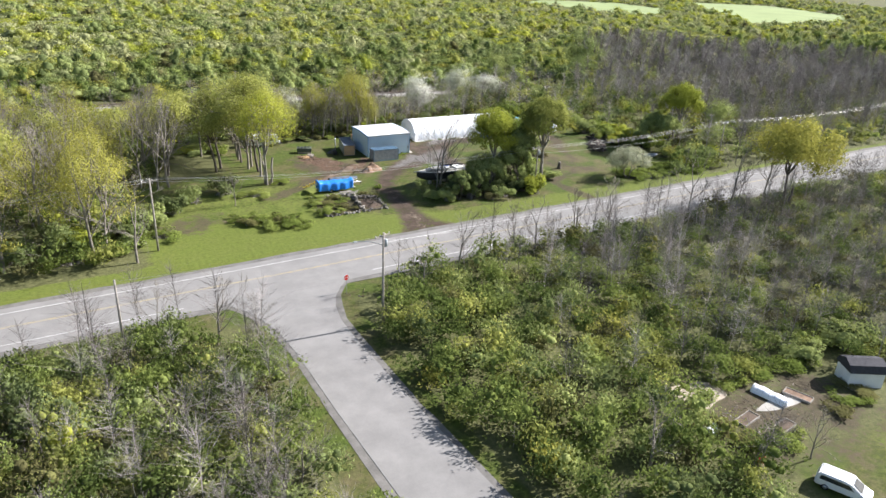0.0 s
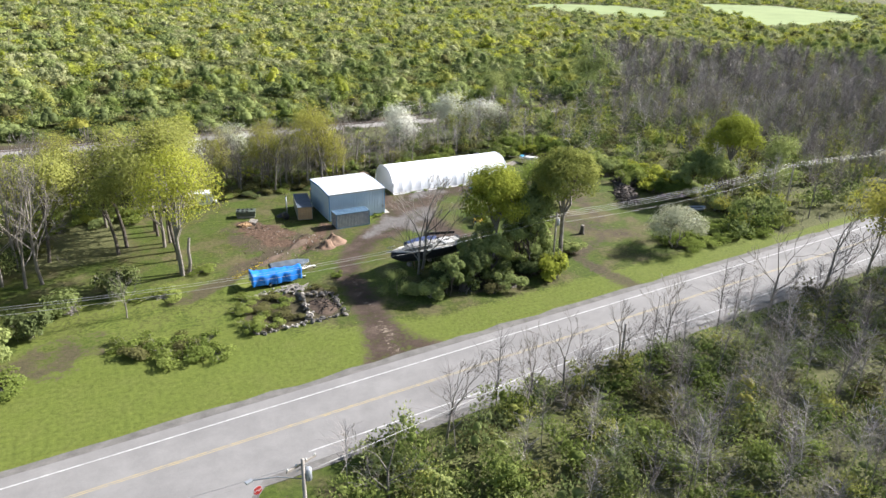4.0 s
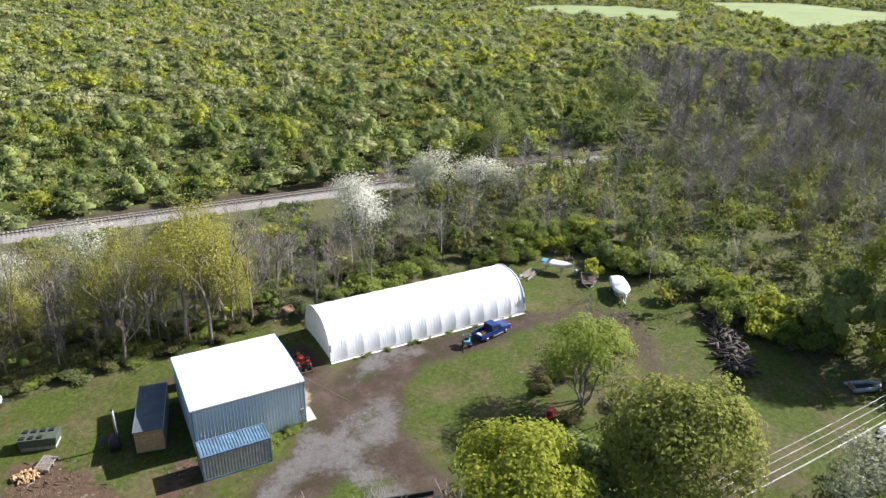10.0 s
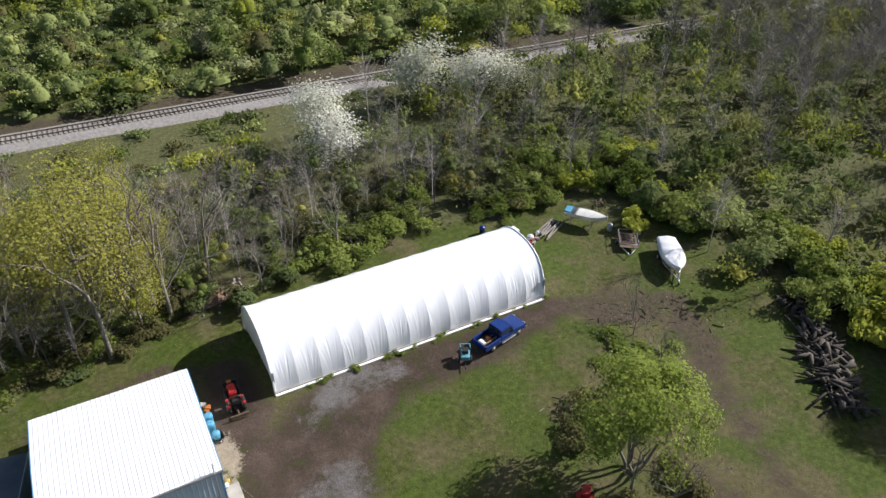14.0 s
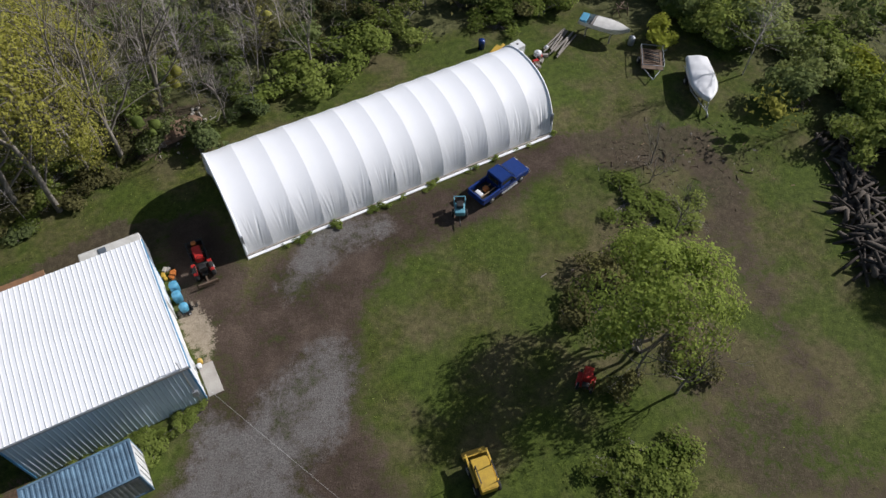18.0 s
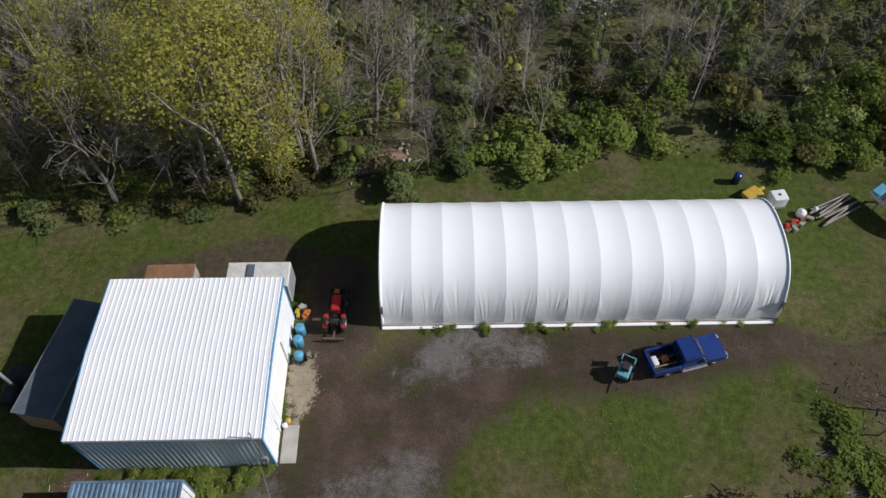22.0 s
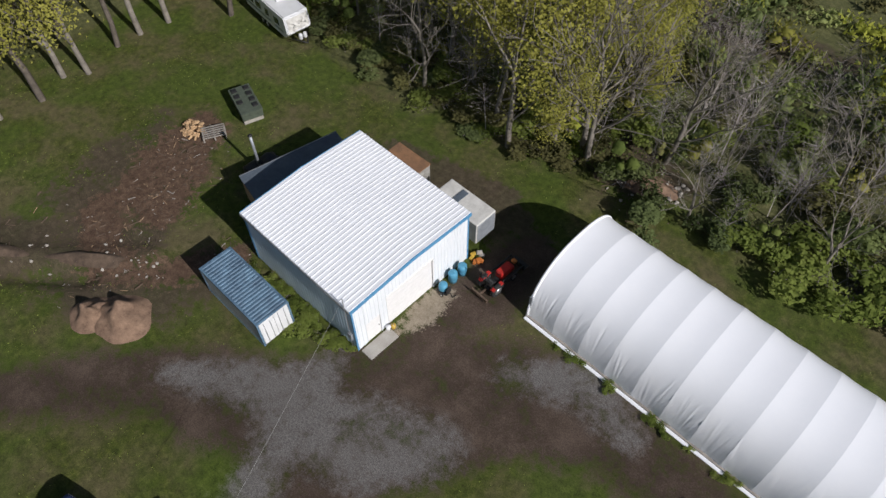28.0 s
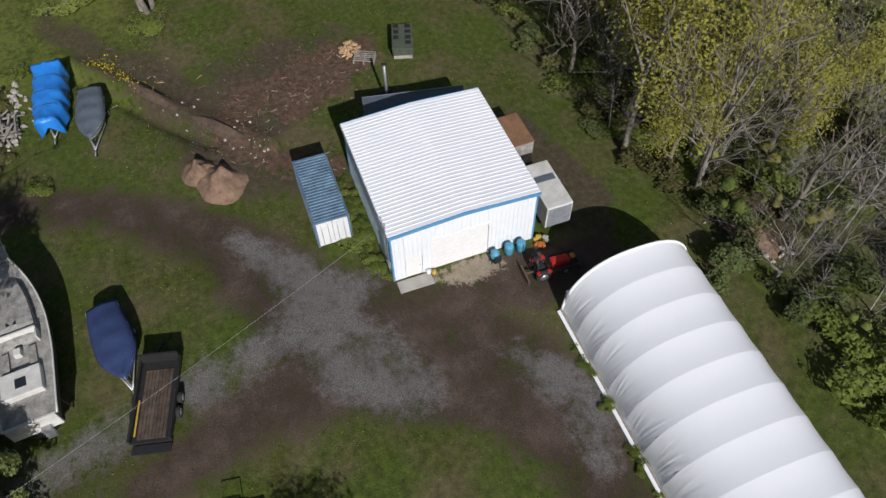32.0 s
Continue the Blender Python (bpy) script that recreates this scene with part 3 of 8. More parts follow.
tagged(new("side_road", ribbon("side_road", "asphalt", side, ROAD_Z - 0.006)), "grey asphalt side road meeting the main road", "road", kind="structure")
tagged(new("side_road_shoulder", ribbon("side_road_shoulder", "asphalt_dark", [(x, y, w + 0.8) for x, y, w in side], ROAD_Z - 0.04, wobble=0.4)), "dark crumbling shoulder of the side road", "road", kind="structure")
lines = [(3.95, "line_white", 0.075), (-4.55, "line_white", 0.075), (0.12, "line_yellow", 0.06), (-0.12, "line_yellow", 0.06)]
for off, mat, half in lines:
    runs = [xs] if off > -1 else [[x for x in xs if x <= 10], [x for x in xs if x >= 33]]
    for run in runs:
        tagged(new("road_line", ribbon("road_line", mat, [(x, road_line(x) + off, half) for x in run], ROAD_Z + 0.006, 0.004, grid=False)), "worn painted road line", "road marking", kind="structure")

# ---- steel shed ----


def ribbed_wall(name, mat, length, height, top=None, pitch=0.3, depth=0.03, holes=()):
    """Ribbed sheet from (0, 0, 0) along x, ribs towards -y. top(x): the height there. holes: (x0, x1, z1) cut from the ground up."""
    xs_, ys_ = [0.0], [0.0]
    n = int(round(length / pitch))
    for i in range(n):
        a = i * length / n
        for f, d in ((0.62, 0.0), (0.72, depth), (0.88, depth), (0.98, 0.0)):
            xs_.append(a + f * length / n)
            ys_.append(-d)
    xs_.append(length)
    ys_.append(0.0)
    cuts = sorted({h for q in holes for h in q[:2]})
    for c in cuts:
        for e in (c - 0.001, c + 0.001):
            k = int(np.searchsorted(xs_, e))
            xs_.insert(k, e)
            ys_.insert(k, 0.0)
    verts, faces = [], []

    def z_low(xm):
        for x0, x1, z1 in holes:
            if x0 < xm < x1:
                return z1
        return 0.0
    for i in range(len(xs_) - 1):
        x0, x1 = xs_[i], xs_[i + 1]
        if x1 - x0 < 0.0025:
            continue
        lo = z_low((x0 + x1) / 2)
        h0, h1 = (top(x0), top(x1)) if top else (height, height)
        k = len(verts)
        verts += [(x0, ys_[i], lo), (x1, ys_[i + 1], lo), (x1, ys_[i + 1], h1), (x0, ys_[i], h0)]
        faces.append((k, k + 1, k + 2, k + 3))
        k = len(verts)
        verts += [(x0, 0.08, lo), (x1, 0.08, lo), (x1, 0.08, h1), (x0, 0.08, h0)]
        faces.append((k + 3, k + 2, k + 1, k))
    return mesh_from(name, verts, faces, [mat])


BX0, BX1, BY0, BY1, EAVE, RIDGE = 57.35, 67.65, 147.15, 157.05, 4.85, 5.1
shed = thing("steel_shed", pose(BX0, BY0, 0), "pale blue ribbed steel shed with white roof and blue trim", "shed")
BL, BW = BX1 - BX0, BY1 - BY0


def gable(s):
    return EAVE + (RIDGE - EAVE) * (1 - abs(s - BW / 2) / (BW / 2))


part("wall", ribbed_wall("wall_south", "siding", BL, EAVE), shed, "pale blue ribbed siding")
part("wall", ribbed_wall("wall_north", "siding", BL, EAVE), shed, m=pose(BL, BW, 0, 0, 0, 180))
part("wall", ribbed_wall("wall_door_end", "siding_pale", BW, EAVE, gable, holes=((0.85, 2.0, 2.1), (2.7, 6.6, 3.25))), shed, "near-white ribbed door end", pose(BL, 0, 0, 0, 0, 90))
part("wall", ribbed_wall("wall_far_end", "siding", BW, EAVE, gable), shed, m=pose(0, BW, 0, 0, 0, -90))


def roof_half(name, mirror):
    n = int(BL / 0.3)
    prof = []
    for i in range(n):
        a = -0.1 + i * (BL + 0.2) / n
        w = (BL + 0.2) / n
        prof += [(a, 0), (a + 0.66 * w, 0), (a + 0.76 * w, 0.022), (a + 0.9 * w, 0.022)]
    prof.append((BL + 0.1, 0))
    verts, faces = [], []
    half = BW / 2
    slope = (RIDGE - EAVE) / half
    rows = [(-0.14, EAVE - 0.14 * slope), (half, RIDGE)]
    for lift in (0.06, 0.0):
        for y, z in rows:
            for x, d in prof:
                verts.append((x, y if not mirror else BW - y, z + lift + (d if lift else 0) + 0.02))
    m = len(prof)
    for i in range(m - 1):
        q = (i, i + 1, m + i + 1, m + i)
        r = (2 * m + i, 3 * m + i, 3 * m + i + 1, 2 * m + i + 1)
        faces += [q, r] if not mirror else [q[::-1], r[::-1]]
        faces.append((i + 1, i, 2 * m + i, 2 * m + i + 1))
    return mesh_from(name, verts, faces, ["roof_white"])


part("roof", roof_half("roof_south", False), shed, "white ribbed metal roof sheets")
part("roof", roof_half("roof_north", True), shed)
for x in (-0.16, BL + 0.1):
    for s in (0, 1):
        y0, y1 = (-0.14, BW / 2) if s == 0 else (BW / 2, BW + 0.14)
        z0, z1 = (EAVE - 0.03, RIDGE) if s == 0 else (RIDGE, EAVE - 0.03)
        v = [(x, y0, z0 - 0.2), (x + 0.06, y0, z0 - 0.2), (x + 0.06, y1, z1 - 0.2), (x, y1, z1 - 0.2)]
        v += [(a, b, c + 0.3) for a, b, c in v]
        part("gable_trim", mesh_from("gable_trim", v, [(3, 2, 1, 0), (4, 5, 6, 7), (0, 1, 5, 4), (1, 2, 6, 5), (2, 3, 7, 6), (3, 0, 4, 7)], ["trim_blue"]), shed, "blue painted gable trim")
for y in (-0.2, BW + 0.14):
    part("eave_trim", boxes("eave_trim", "galvanised", (-0.1, BL + 0.1, y, y + 0.06, EAVE - 0.16, EAVE - 0.0), bevel=0.01), shed)
for x, y in ((-0.05, -0.05), (BL - 0.07, -0.05), (-0.05, BW - 0.07), (BL - 0.07, BW - 0.07)):
    part("corner_trim", boxes("corner_trim", "trim_blue", (x, x + 0.12, y, y + 0.12, 0, EAVE - 0.03), bevel=0.01), shed, "blue corner trim")
for i in range(8):
    part("door_section", boxes("door_section", "door_white", (BL - 0.12, BL - 0.06, 2.7, 6.6, 0.03 + 0.4 * i, 0.41 + 0.4 * i), bevel=0.012), shed, "white garage door section" if i == 0 else "")
for a, b, z0, z1 in ((2.6, 2.7, 0, 3.3), (6.6, 6.7, 0, 3.3), (2.7, 6.6, 3.2, 3.3)):
    part("door_frame", boxes("door_frame", "door_white", (BL - 0.02, BL + 0.05, a, b, z0, z1), bevel=0.01), shed)
part("walk_door", boxes("walk_door", "door_white", (BL - 0.08, BL - 0.02, 0.87, 1.98, 0.03, 2.08), bevel=0.01), shed, "white walk-in door")
part("door_knob", boxes("door_knob", "galvanised", (BL - 0.02, BL + 0.05, 1.8, 1.87, 1.0, 1.07), bevel=0.015), shed)
part("floor_slab", boxes("floor_slab", "concrete", (0.1, BL - 0.1, 0.1, BW - 0.1, -0.15, 0.02), bevel=0.01), shed)
part("meter_box", boxes("meter_box", "steel_grey", (BL - 0.55, BL - 0.2, -0.22, -0.04, 1.3, 1.9), bevel=0.02), shed)
part("conduit", tube_mesh("conduit", "galvanised", [(BL - 0.38, -0.12, 0.1), (BL - 0.38, -0.12, EAVE + 0.9), (BL - 0.38, -0.3, EAVE + 1.05)], 0.035, 8), shed, "service mast conduit")

# ---- fabric hoop building ----
HX0, HX1, HYC, HA, HH = 73.6, 99.75, 160.8, 4.4, 4.6
hoop = thing("hoop_building", pose(HX0, HYC, 0), "long white fabric hoop building with ribbed arches beside the gravel yard", "storage building")
HLEN, NBAY = HX1 - HX0, 13


def arch(u):
    w = math.pi * u
    c, s = math.cos(w), math.sin(w)
    return (-HA * (abs(c) ** 0.82) * (1 if c > 0 else -1), HH * abs(s) ** 0.86)


def hoop_bay(k):
    """One bay of film between two arches: it sags between them and wrinkles near its lower edge."""
    x0, x1 = k * HLEN / NBAY, (k + 1) * HLEN / NBAY
    n, m = 40, 44
    verts, faces = [], []
    for j in range(m + 1):
        u = j / m
        y, z = arch(u)
        ny, nz = math.cos(math.pi * u), math.sin(math.pi * u)
        for i in range(n + 1):
            f = i / n
            sag = 0.05 * (1 - abs(2 * f - 1) ** 1.8)
            edge = math.exp(-((min(u, 1 - u) - 0.13) / 0.09) ** 2)
            fan = 26 * f + 9 * (0.5 - f) * (u if u < 0.5 else 1 - u) * 8 + 3 * noise.noise((k, 5 * f, 0))
            wr = edge * 0.034 * noise.noise((fan, 2.5 * u, k * 3.1)) * max(0.15, 0.5 + 1.2 * noise.noise((k * 1.7, 1.8 * f, 4 * u)))
            off = -sag + wr
            verts.append((x0 + f * (x1 - x0), y - ny * off * 1.0, max(z + nz * off, 0.0)))
    for j in range(m):
        for i in range(n):
            a = j * (n + 1) + i
            faces.append((a, a + 1, a + n + 2, a + n + 1))
    return mesh_from("film_bay", verts, faces, ["film_white"], smooth=True)


for k in range(NBAY):
    part("fabric_panel", hoop_bay(k), hoop, "taut white film panel" if k == 0 else "")
for k in range(NBAY + 1):
    inner = 0.978 if 0 < k < NBAY else 0.999
    pts = [(k * HLEN / NBAY, arch(j / 30)[0] * inner, max(arch(j / 30)[1] * inner, 0.02)) for j in range(31)]
    part("arch_rib", tube_mesh("arch_rib", "film_white", pts, 0.05 if 0 < k < NBAY else 0.09, 6), hoop)
for x, flip in ((0.02, False), (HLEN - 0.02, True)):
    prof = [(x, *arch(j / 30)) for j in range(31)]
    mid = [(x + (0.12 if not flip else -0.12), 0.9 * y, 0.9 * z) for _, y, z in prof]
    inner = [(x + (0.2 if not flip else -0.2), 0.35 * y, 0.4 * z) for _, y, z in prof]
    vs = prof + mid + inner
    fs = [(r * 31 + j, r * 31 + j + 1, r * 31 + 31 + j + 1, r * 31 + 31 + j) for r in (0, 1) for j in range(30)] + [tuple(range(62, 93))]
    part("end_panel", mesh_from("end_panel", vs, fs, ["film_white"], smooth=True), hoop, "white film end wall")
    part("zip_door", boxes("zip_door", "steel_grey", (x - 0.1, x + 0.1, -4.35, -4.2, 0, 2.2), bevel=0.02), hoop)
for y in (-HA, HA):
    part("base_rail", boxes("base_rail", "timber_grey", (-0.1, HLEN + 0.1, y - 0.1, y + 0.1, 0.0, 0.2), bevel=0.02), hoop, "weathered timber base rail")
    part("skirt", boxes("skirt", "film_white", (-0.05, HLEN + 0.05, y + (-0.32 if y < 0 else 0.02), y + (-0.02 if y < 0 else 0.32), 0.01, 0.1), bevel=0.04), hoop, "folded film skirt")

# ---- shipping container ----
box20 = thing("shipping_container", pose(57.15, 143.2, 0), "blue-grey steel shipping container with ribbed roof and white doors", "container")
CL, CW, CH = 6.06, 2.44, 2.59


def ribbed_panel(name, mat, length, width, pitch=0.26, depth=0.035):
    n = int(length / pitch)
    verts, faces = [], []
    for i in range(n):
        a, w = i * length / n, length / n
        for f, d in ((0, 0), (0.4, 0), (0.55, -depth), (0.85, -depth)):
            verts += [(a + f * w, 0, d), (a + f * w, width, d)]
    verts += [(length, 0, 0), (length, width, 0)]
    for i in range(len(verts) // 2 - 1):
        faces.append((2 * i, 2 * i + 2, 2 * i + 3, 2 * i + 1))
    return mesh_from(name, verts, faces, [mat])


part("roof_panel", ribbed_panel("roof_panel", "steel_blue", CL - 0.2, CW - 0.2), box20, "ribbed blue steel roof", pose(0.1, 0.1, CH - 0.02))
part("side_panel", ribbed_panel("side_panel", "steel_grey", CL - 0.2, CH - 0.3), box20, "ribbed grey side", pose(0.1, 0.03, 0.16, 90, 0, 0))
part("side_panel", ribbed_panel("side_panel", "steel_grey", CL - 0.2, CH - 0.3), box20, m=pose(0.1, CW - 0.06, 0.16, 90, 0, 0))
part("end_panel", ribbed_panel("end_panel", "steel_grey", CW - 0.2, CH - 0.3), box20, m=pose(0.04, CW - 0.1, 0.16, 90, 0, -90))
for y in (0, CW - 0.14):
    part("top_rail", boxes("top_rail", "steel_blue", (0, CL, y, y + 0.14, CH - 0.12, CH), bevel=0.015), box20)
    part("bottom_rail", boxes("bottom_rail", "steel_blue", (0, CL, y, y + 0.14, 0.0, 0.16), bevel=0.015), box20)
for x in (0, CL - 0.14):
    part("end_rail", boxes("end_rail", "steel_blue", (x, x + 0.14, 0.14, CW - 0.14, CH - 0.12, CH - 0.003), bevel=0.015), box20)
    for y in (0, CW - 0.14):
        part("corner_post", boxes("corner_post", "steel_blue", (x, x + 0.14, y, y + 0.14, 0.16, CH - 0.12), bevel=0.015), box20)
for y in (0.15, CW / 2 + 0.01):
    leaf = part("door", boxes("door", "vehicle_white", (CL - 0.06, CL + 0.01, y, y + CW / 2 - 0.16, 0.16, CH - 0.13), bevel=0.012), box20, "white painted cargo door")
    for q in (0.3, 0.75):
        part("lock_rod", tube_mesh("lock_rod", "galvanised", [(CL + 0.04, y + q, 0.2), (CL + 0.04, y + q, CH - 0.2)], 0.022, 6), leaf)
part("floor", boxes("floor", "timber_grey", (0.14, CL - 0.14, 0.14, CW - 0.14, 0.08, 0.15), bevel=0.01), box20)

# ---- small builders ----


def G(x, y):
    return float(ground_z(x, y))


def spot(x, y, turn=0.0):
    """A place named in the world, not on the grid."""
    return pose(x, y, G(x, y), 0, 0, turn)


def at(x, y, turn=0.0, lift=0.0):
    return pose(*map(float, site(x, y)), G(x, y) + lift, 0, 0, turn + site_turn(x, y))


def wheel_meshes(radius, width):
    tyre = tube_mesh("tyre", "rubber", [(0, -width / 2, 0), (0, -width / 2 + 0.03, 0), (0, width / 2 - 0.03, 0), (0, width / 2, 0)], [radius * 0.9, radius, radius, radius * 0.9], 18)
    rim = tube_mesh("rim", "galvanised", [(0, -width / 2 - 0.012, 0), (0, width / 2 + 0.012, 0)], radius * 0.55, 12)
    return tyre, rim


WHEELS = {}


def wheel(parent, x, y, radius=0.33, width=0.2):
    key = (radius, width)
    if key not in WHEELS:
        WHEELS[key] = wheel_meshes(radius, width)
    t = part("wheel", WHEELS[key][0], parent, m=pose(x, y, radius))
    part("rim", WHEELS[key][1], t)
    return t


def loft(name, mat, sections, smooth=True, close=False, caps=True):
    """Skin over sections: lists of equally many points."""
    n = len(sections[0])
    verts = [p for s in sections for p in s]
    faces = []
    for i in range(len(sections) - 1):
        for k in range(n if close else n - 1):
            k2 = (k + 1) % n
            faces.append((i * n + k, i * n + k2, (i + 1) * n + k2, (i + 1) * n + k))
    if caps:
        faces += [tuple(range(n))[::-1], tuple(range((len(sections) - 1) * n, len(sections) * n))]
    return mesh_from(name, verts, faces, [mat], smooth=smooth)


def hull_form(length, beam, depth, f, full=0.55):
    """Half beam, keel and sheer at f: 0 stern, 1 bow."""
    b = beam / 2 * (min(1, 0.82 + 0.5 * f) * (1 - max(0, (f - full) / (1 - full)) ** 2.2))
    keel = depth * 0.75 * max(0, (f - 0.6) / 0.4) ** 2.5
    sheer = depth * (1 + 0.22 * f * f)
    return max(b, 0.02), keel, sheer


def hull_mesh(name, mat, length, beam, depth, full=0.55):
    secs = []
    for i in range(15):
        f = i / 14
        b, k, s = hull_form(length, beam, depth, f, full)
        x = f * length
        secs.append([(x, -b, s), (x, -b * 0.93, k + (s - k) * 0.55), (x, -b * 0.7, k + (s - k) * 0.22), (x, 0, k), (x, b * 0.7, k + (s - k) * 0.22), (x, b * 0.93, k + (s - k) * 0.55), (x, b, s)])
    return loft(name, mat, secs)


def cover_mesh(name, mat, length, beam, depth, crown, full=0.55, sag=0.025, drop=0.25, seed=0):
    """A cloth cover over a hull, drawn down past the rail."""
    secs = []
    for i in range(25):
        f = i / 24
        b, k, s = hull_form(length, beam, depth, f, full)
        b = b + 0.04
        top = s + crown * math.sin(math.pi * min(1, 0.15 + 0.8 * f)) * (1 - 0.5 * f)
        w = sag * math.cos(2 * math.pi * f * 4)
        row = []
        for k2 in range(13):
            u = -1 + k2 / 6
            z = s + (top + w - s) * (1 - abs(u) ** 1.8) if abs(u) < 1 else s - drop + 0.06 * math.sin(11 * f)
            row.append((f * length, b * max(-1, min(1, u * 1.09)), z + 0.05 * noise.noise((f * 6 + seed, u * 2, seed))))
        secs.append(row)
    return loft(name, mat, secs)


def boat_trailer(parent, length, beam, colour="galvanised"):
    part("trailer_frame", merged("trailer_frame", [tube_mesh("a", colour, [(0.1, y, 0.42), (length * 0.62, y, 0.42), (length + 0.4, 0, 0.45)], 0.05, 6) for y in (-beam * 0.36, beam * 0.36)]
                               + [tube_mesh("b", colour, [(x, -beam * 0.4, 0.42), (x, beam * 0.4, 0.42)], 0.04, 6) for x in (0.3, length * 0.35, length * 0.6)]
                               + [tube_mesh("c", colour, [(length * 0.9, 0, 0.45), (length + 1.0, 0, 0.42)], 0.05, 6)]), parent, "boat trailer frame")
    part("jockey_wheel", tube_mesh("jockey_wheel", "rubber", [(length + 0.7, -0.04, 0.14), (length + 0.7, 0.04, 0.14)], 0.14, 10), parent)
    part("winch_post", boxes("winch_post", colour, (length + 0.05, length + 0.15, -0.05, 0.05, 0.45, 1.15), bevel=0.01), parent)
    for y in (-beam * 0.46, beam * 0.46):
        wheel(parent, length * 0.36, y)
        part("mudguard", boxes("mudguard", "black_paint", (length * 0.36 - 0.4, length * 0.36 + 0.4, y - 0.13, y + 0.13, 0.68, 0.72), bevel=0.015), parent)


def covered_boat(x0, y0, x1, y1, beam, mat, label, crown=0.5, full=0.55, hull="gelcoat", depth=0.85, drop=0.25):
    """A covered boat on its trailer: stern at the first place, bow at the second."""
    length = math.hypot(x1 - x0, y1 - y0)
    e = thing("boat_on_trailer", spot(x0, y0, math.degrees(math.atan2(y1 - y0, x1 - x0))), label, "boat")
    part("hull", hull_mesh("hull", hull, length, beam, depth, full), e, "", pose(0, 0, 0.5))
    part("cover", cover_mesh("cover", mat, length, beam, depth, crown, full, drop=drop, seed=x0), e, "", pose(0, 0, 0.52))
    boat_trailer(e, length, beam)
    return e


# ---- boats and trailers in the yard ----
covered_boat(63.7, 129.25, 69.3, 130.2, 2.35, "cover_navy", "boat under a navy cover on its trailer", 0.55)
covered_boat(42.2, 130.0, 48.0, 129.7, 2.1, "cover_slate", "open boat under a slate cover on its trailer", 0.4)


def tarp_mesh(length, beam):
    """A tarpaulin lashed into a boxy shape: steep sides, a sagging top and gathered ends."""
    secs = []
    for i in range(31):
        f = i / 30
        b = 0.5 * beam * (1 - 0.3 * max(0.0, f - 0.7) / 0.3) * (0.94 + 0.06 * math.cos(25 * f))
        top = 2.0 + 0.3 * abs(2 * f - 1) ** 2 - 0.08 * math.sin(9 * f)
        row = []
        for u, z in ((-1.0, 0.5), (-1.02, 0.85), (-0.98, 1.25), (-0.95, 1.6), (-0.86, 1.85), (-0.5, 1.0), (-0.2, 1.0), (0.0, 1.0), (0.2, 1.0), (0.5, 1.0), (0.86, 1.85), (0.95, 1.6), (0.98, 1.25), (1.02, 0.85), (1.0, 0.5)):
            w = 0.16 * noise.noise((f * 7, u * 3, 1.0)) + 0.07 * noise.noise((f * 19, u * 6, 5.0))
            zz = (top + (0.12 if abs(u) < 0.1 else 0) if z == 1.0 else z + (top - 2.0) * (z - 0.5)) + w * (1 if z != 0.5 else 0.4)
            row.append((f * length + 0.1 * noise.noise((u * 4, f * 3, 8.0)), b * u + 0.5 * w, zz))
        secs.append(row)
    ends = []
    for row, x in ((secs[0], -0.05), (secs[-1], length + 0.12)):
        mz = sum(p[2] for p in row) / len(row)
        ends.append([(x, p[1] * 0.08, mz + (p[2] - mz) * 0.3 + 0.15) for p in row])
    return loft("cover", "tarp_blue", [ends[0]] + secs + [ends[1]])


tarp = thing("boat_on_trailer", spot(38.8, 127.1, -2), "boat wrapped in a bright blue tarpaulin, lashed with rope", "boat")
part("cover", tarp_mesh(7.0, 2.5), tarp, "creased bright blue tarpaulin")
for x in (1.6, 3.4, 5.2):
    part("rope", tube_mesh("rope", "tar", [(x, -1.3, 0.5), (x, -1.28, 1.5), (x, -0.7, 2.16), (x, 0, 2.22), (x, 0.7, 2.16), (x, 1.28, 1.5), (x, 1.3, 0.5)], 0.018, 5), tarp, "thin tie-down rope")
boat_trailer(tarp, 6.8, 2.3)
covered_boat(115.7, 157.2, 112.9, 152.4, 2.3, "vehicle_white", "boat in white shrink wrap on its trailer", 0.35)

sail = thing("cabin_cruiser", spot(70.9, 125.4, 185.2), "weathered white cabin cruiser with a dark hull on stands", "boat")
SL, SB, SD = 12.2, 3.5, 1.9
part("hull", hull_mesh("hull", "hull_dark", SL, SB, SD, 0.45), sail, "dark topsides", pose(0, 0, 0.55))


def deck_mesh(name, mat, length, beam, depth, full, inset, z0, z1, f0, f1, camber):
    secs = []
    for i in range(15):
        f = f0 + (f1 - f0) * i / 14
        b, k, s = hull_form(length, beam, depth, f, full)
        b = max(b - inset, 0.03)
        ends = min(1, 5 * min(i, 14 - i) / 14 + (0.0 if z1 > 0.2 else 1))
        rows_ = [(f * length, u * b, s + z0 + (z1 * ends) * (1 if abs(u) < 0.99 else 0) + camber * (1 - u * u)) for u in (-1, -0.98, -0.6, 0, 0.6, 0.98, 1)]
        secs.append(rows_)
    return loft(name, mat, secs, smooth=False)


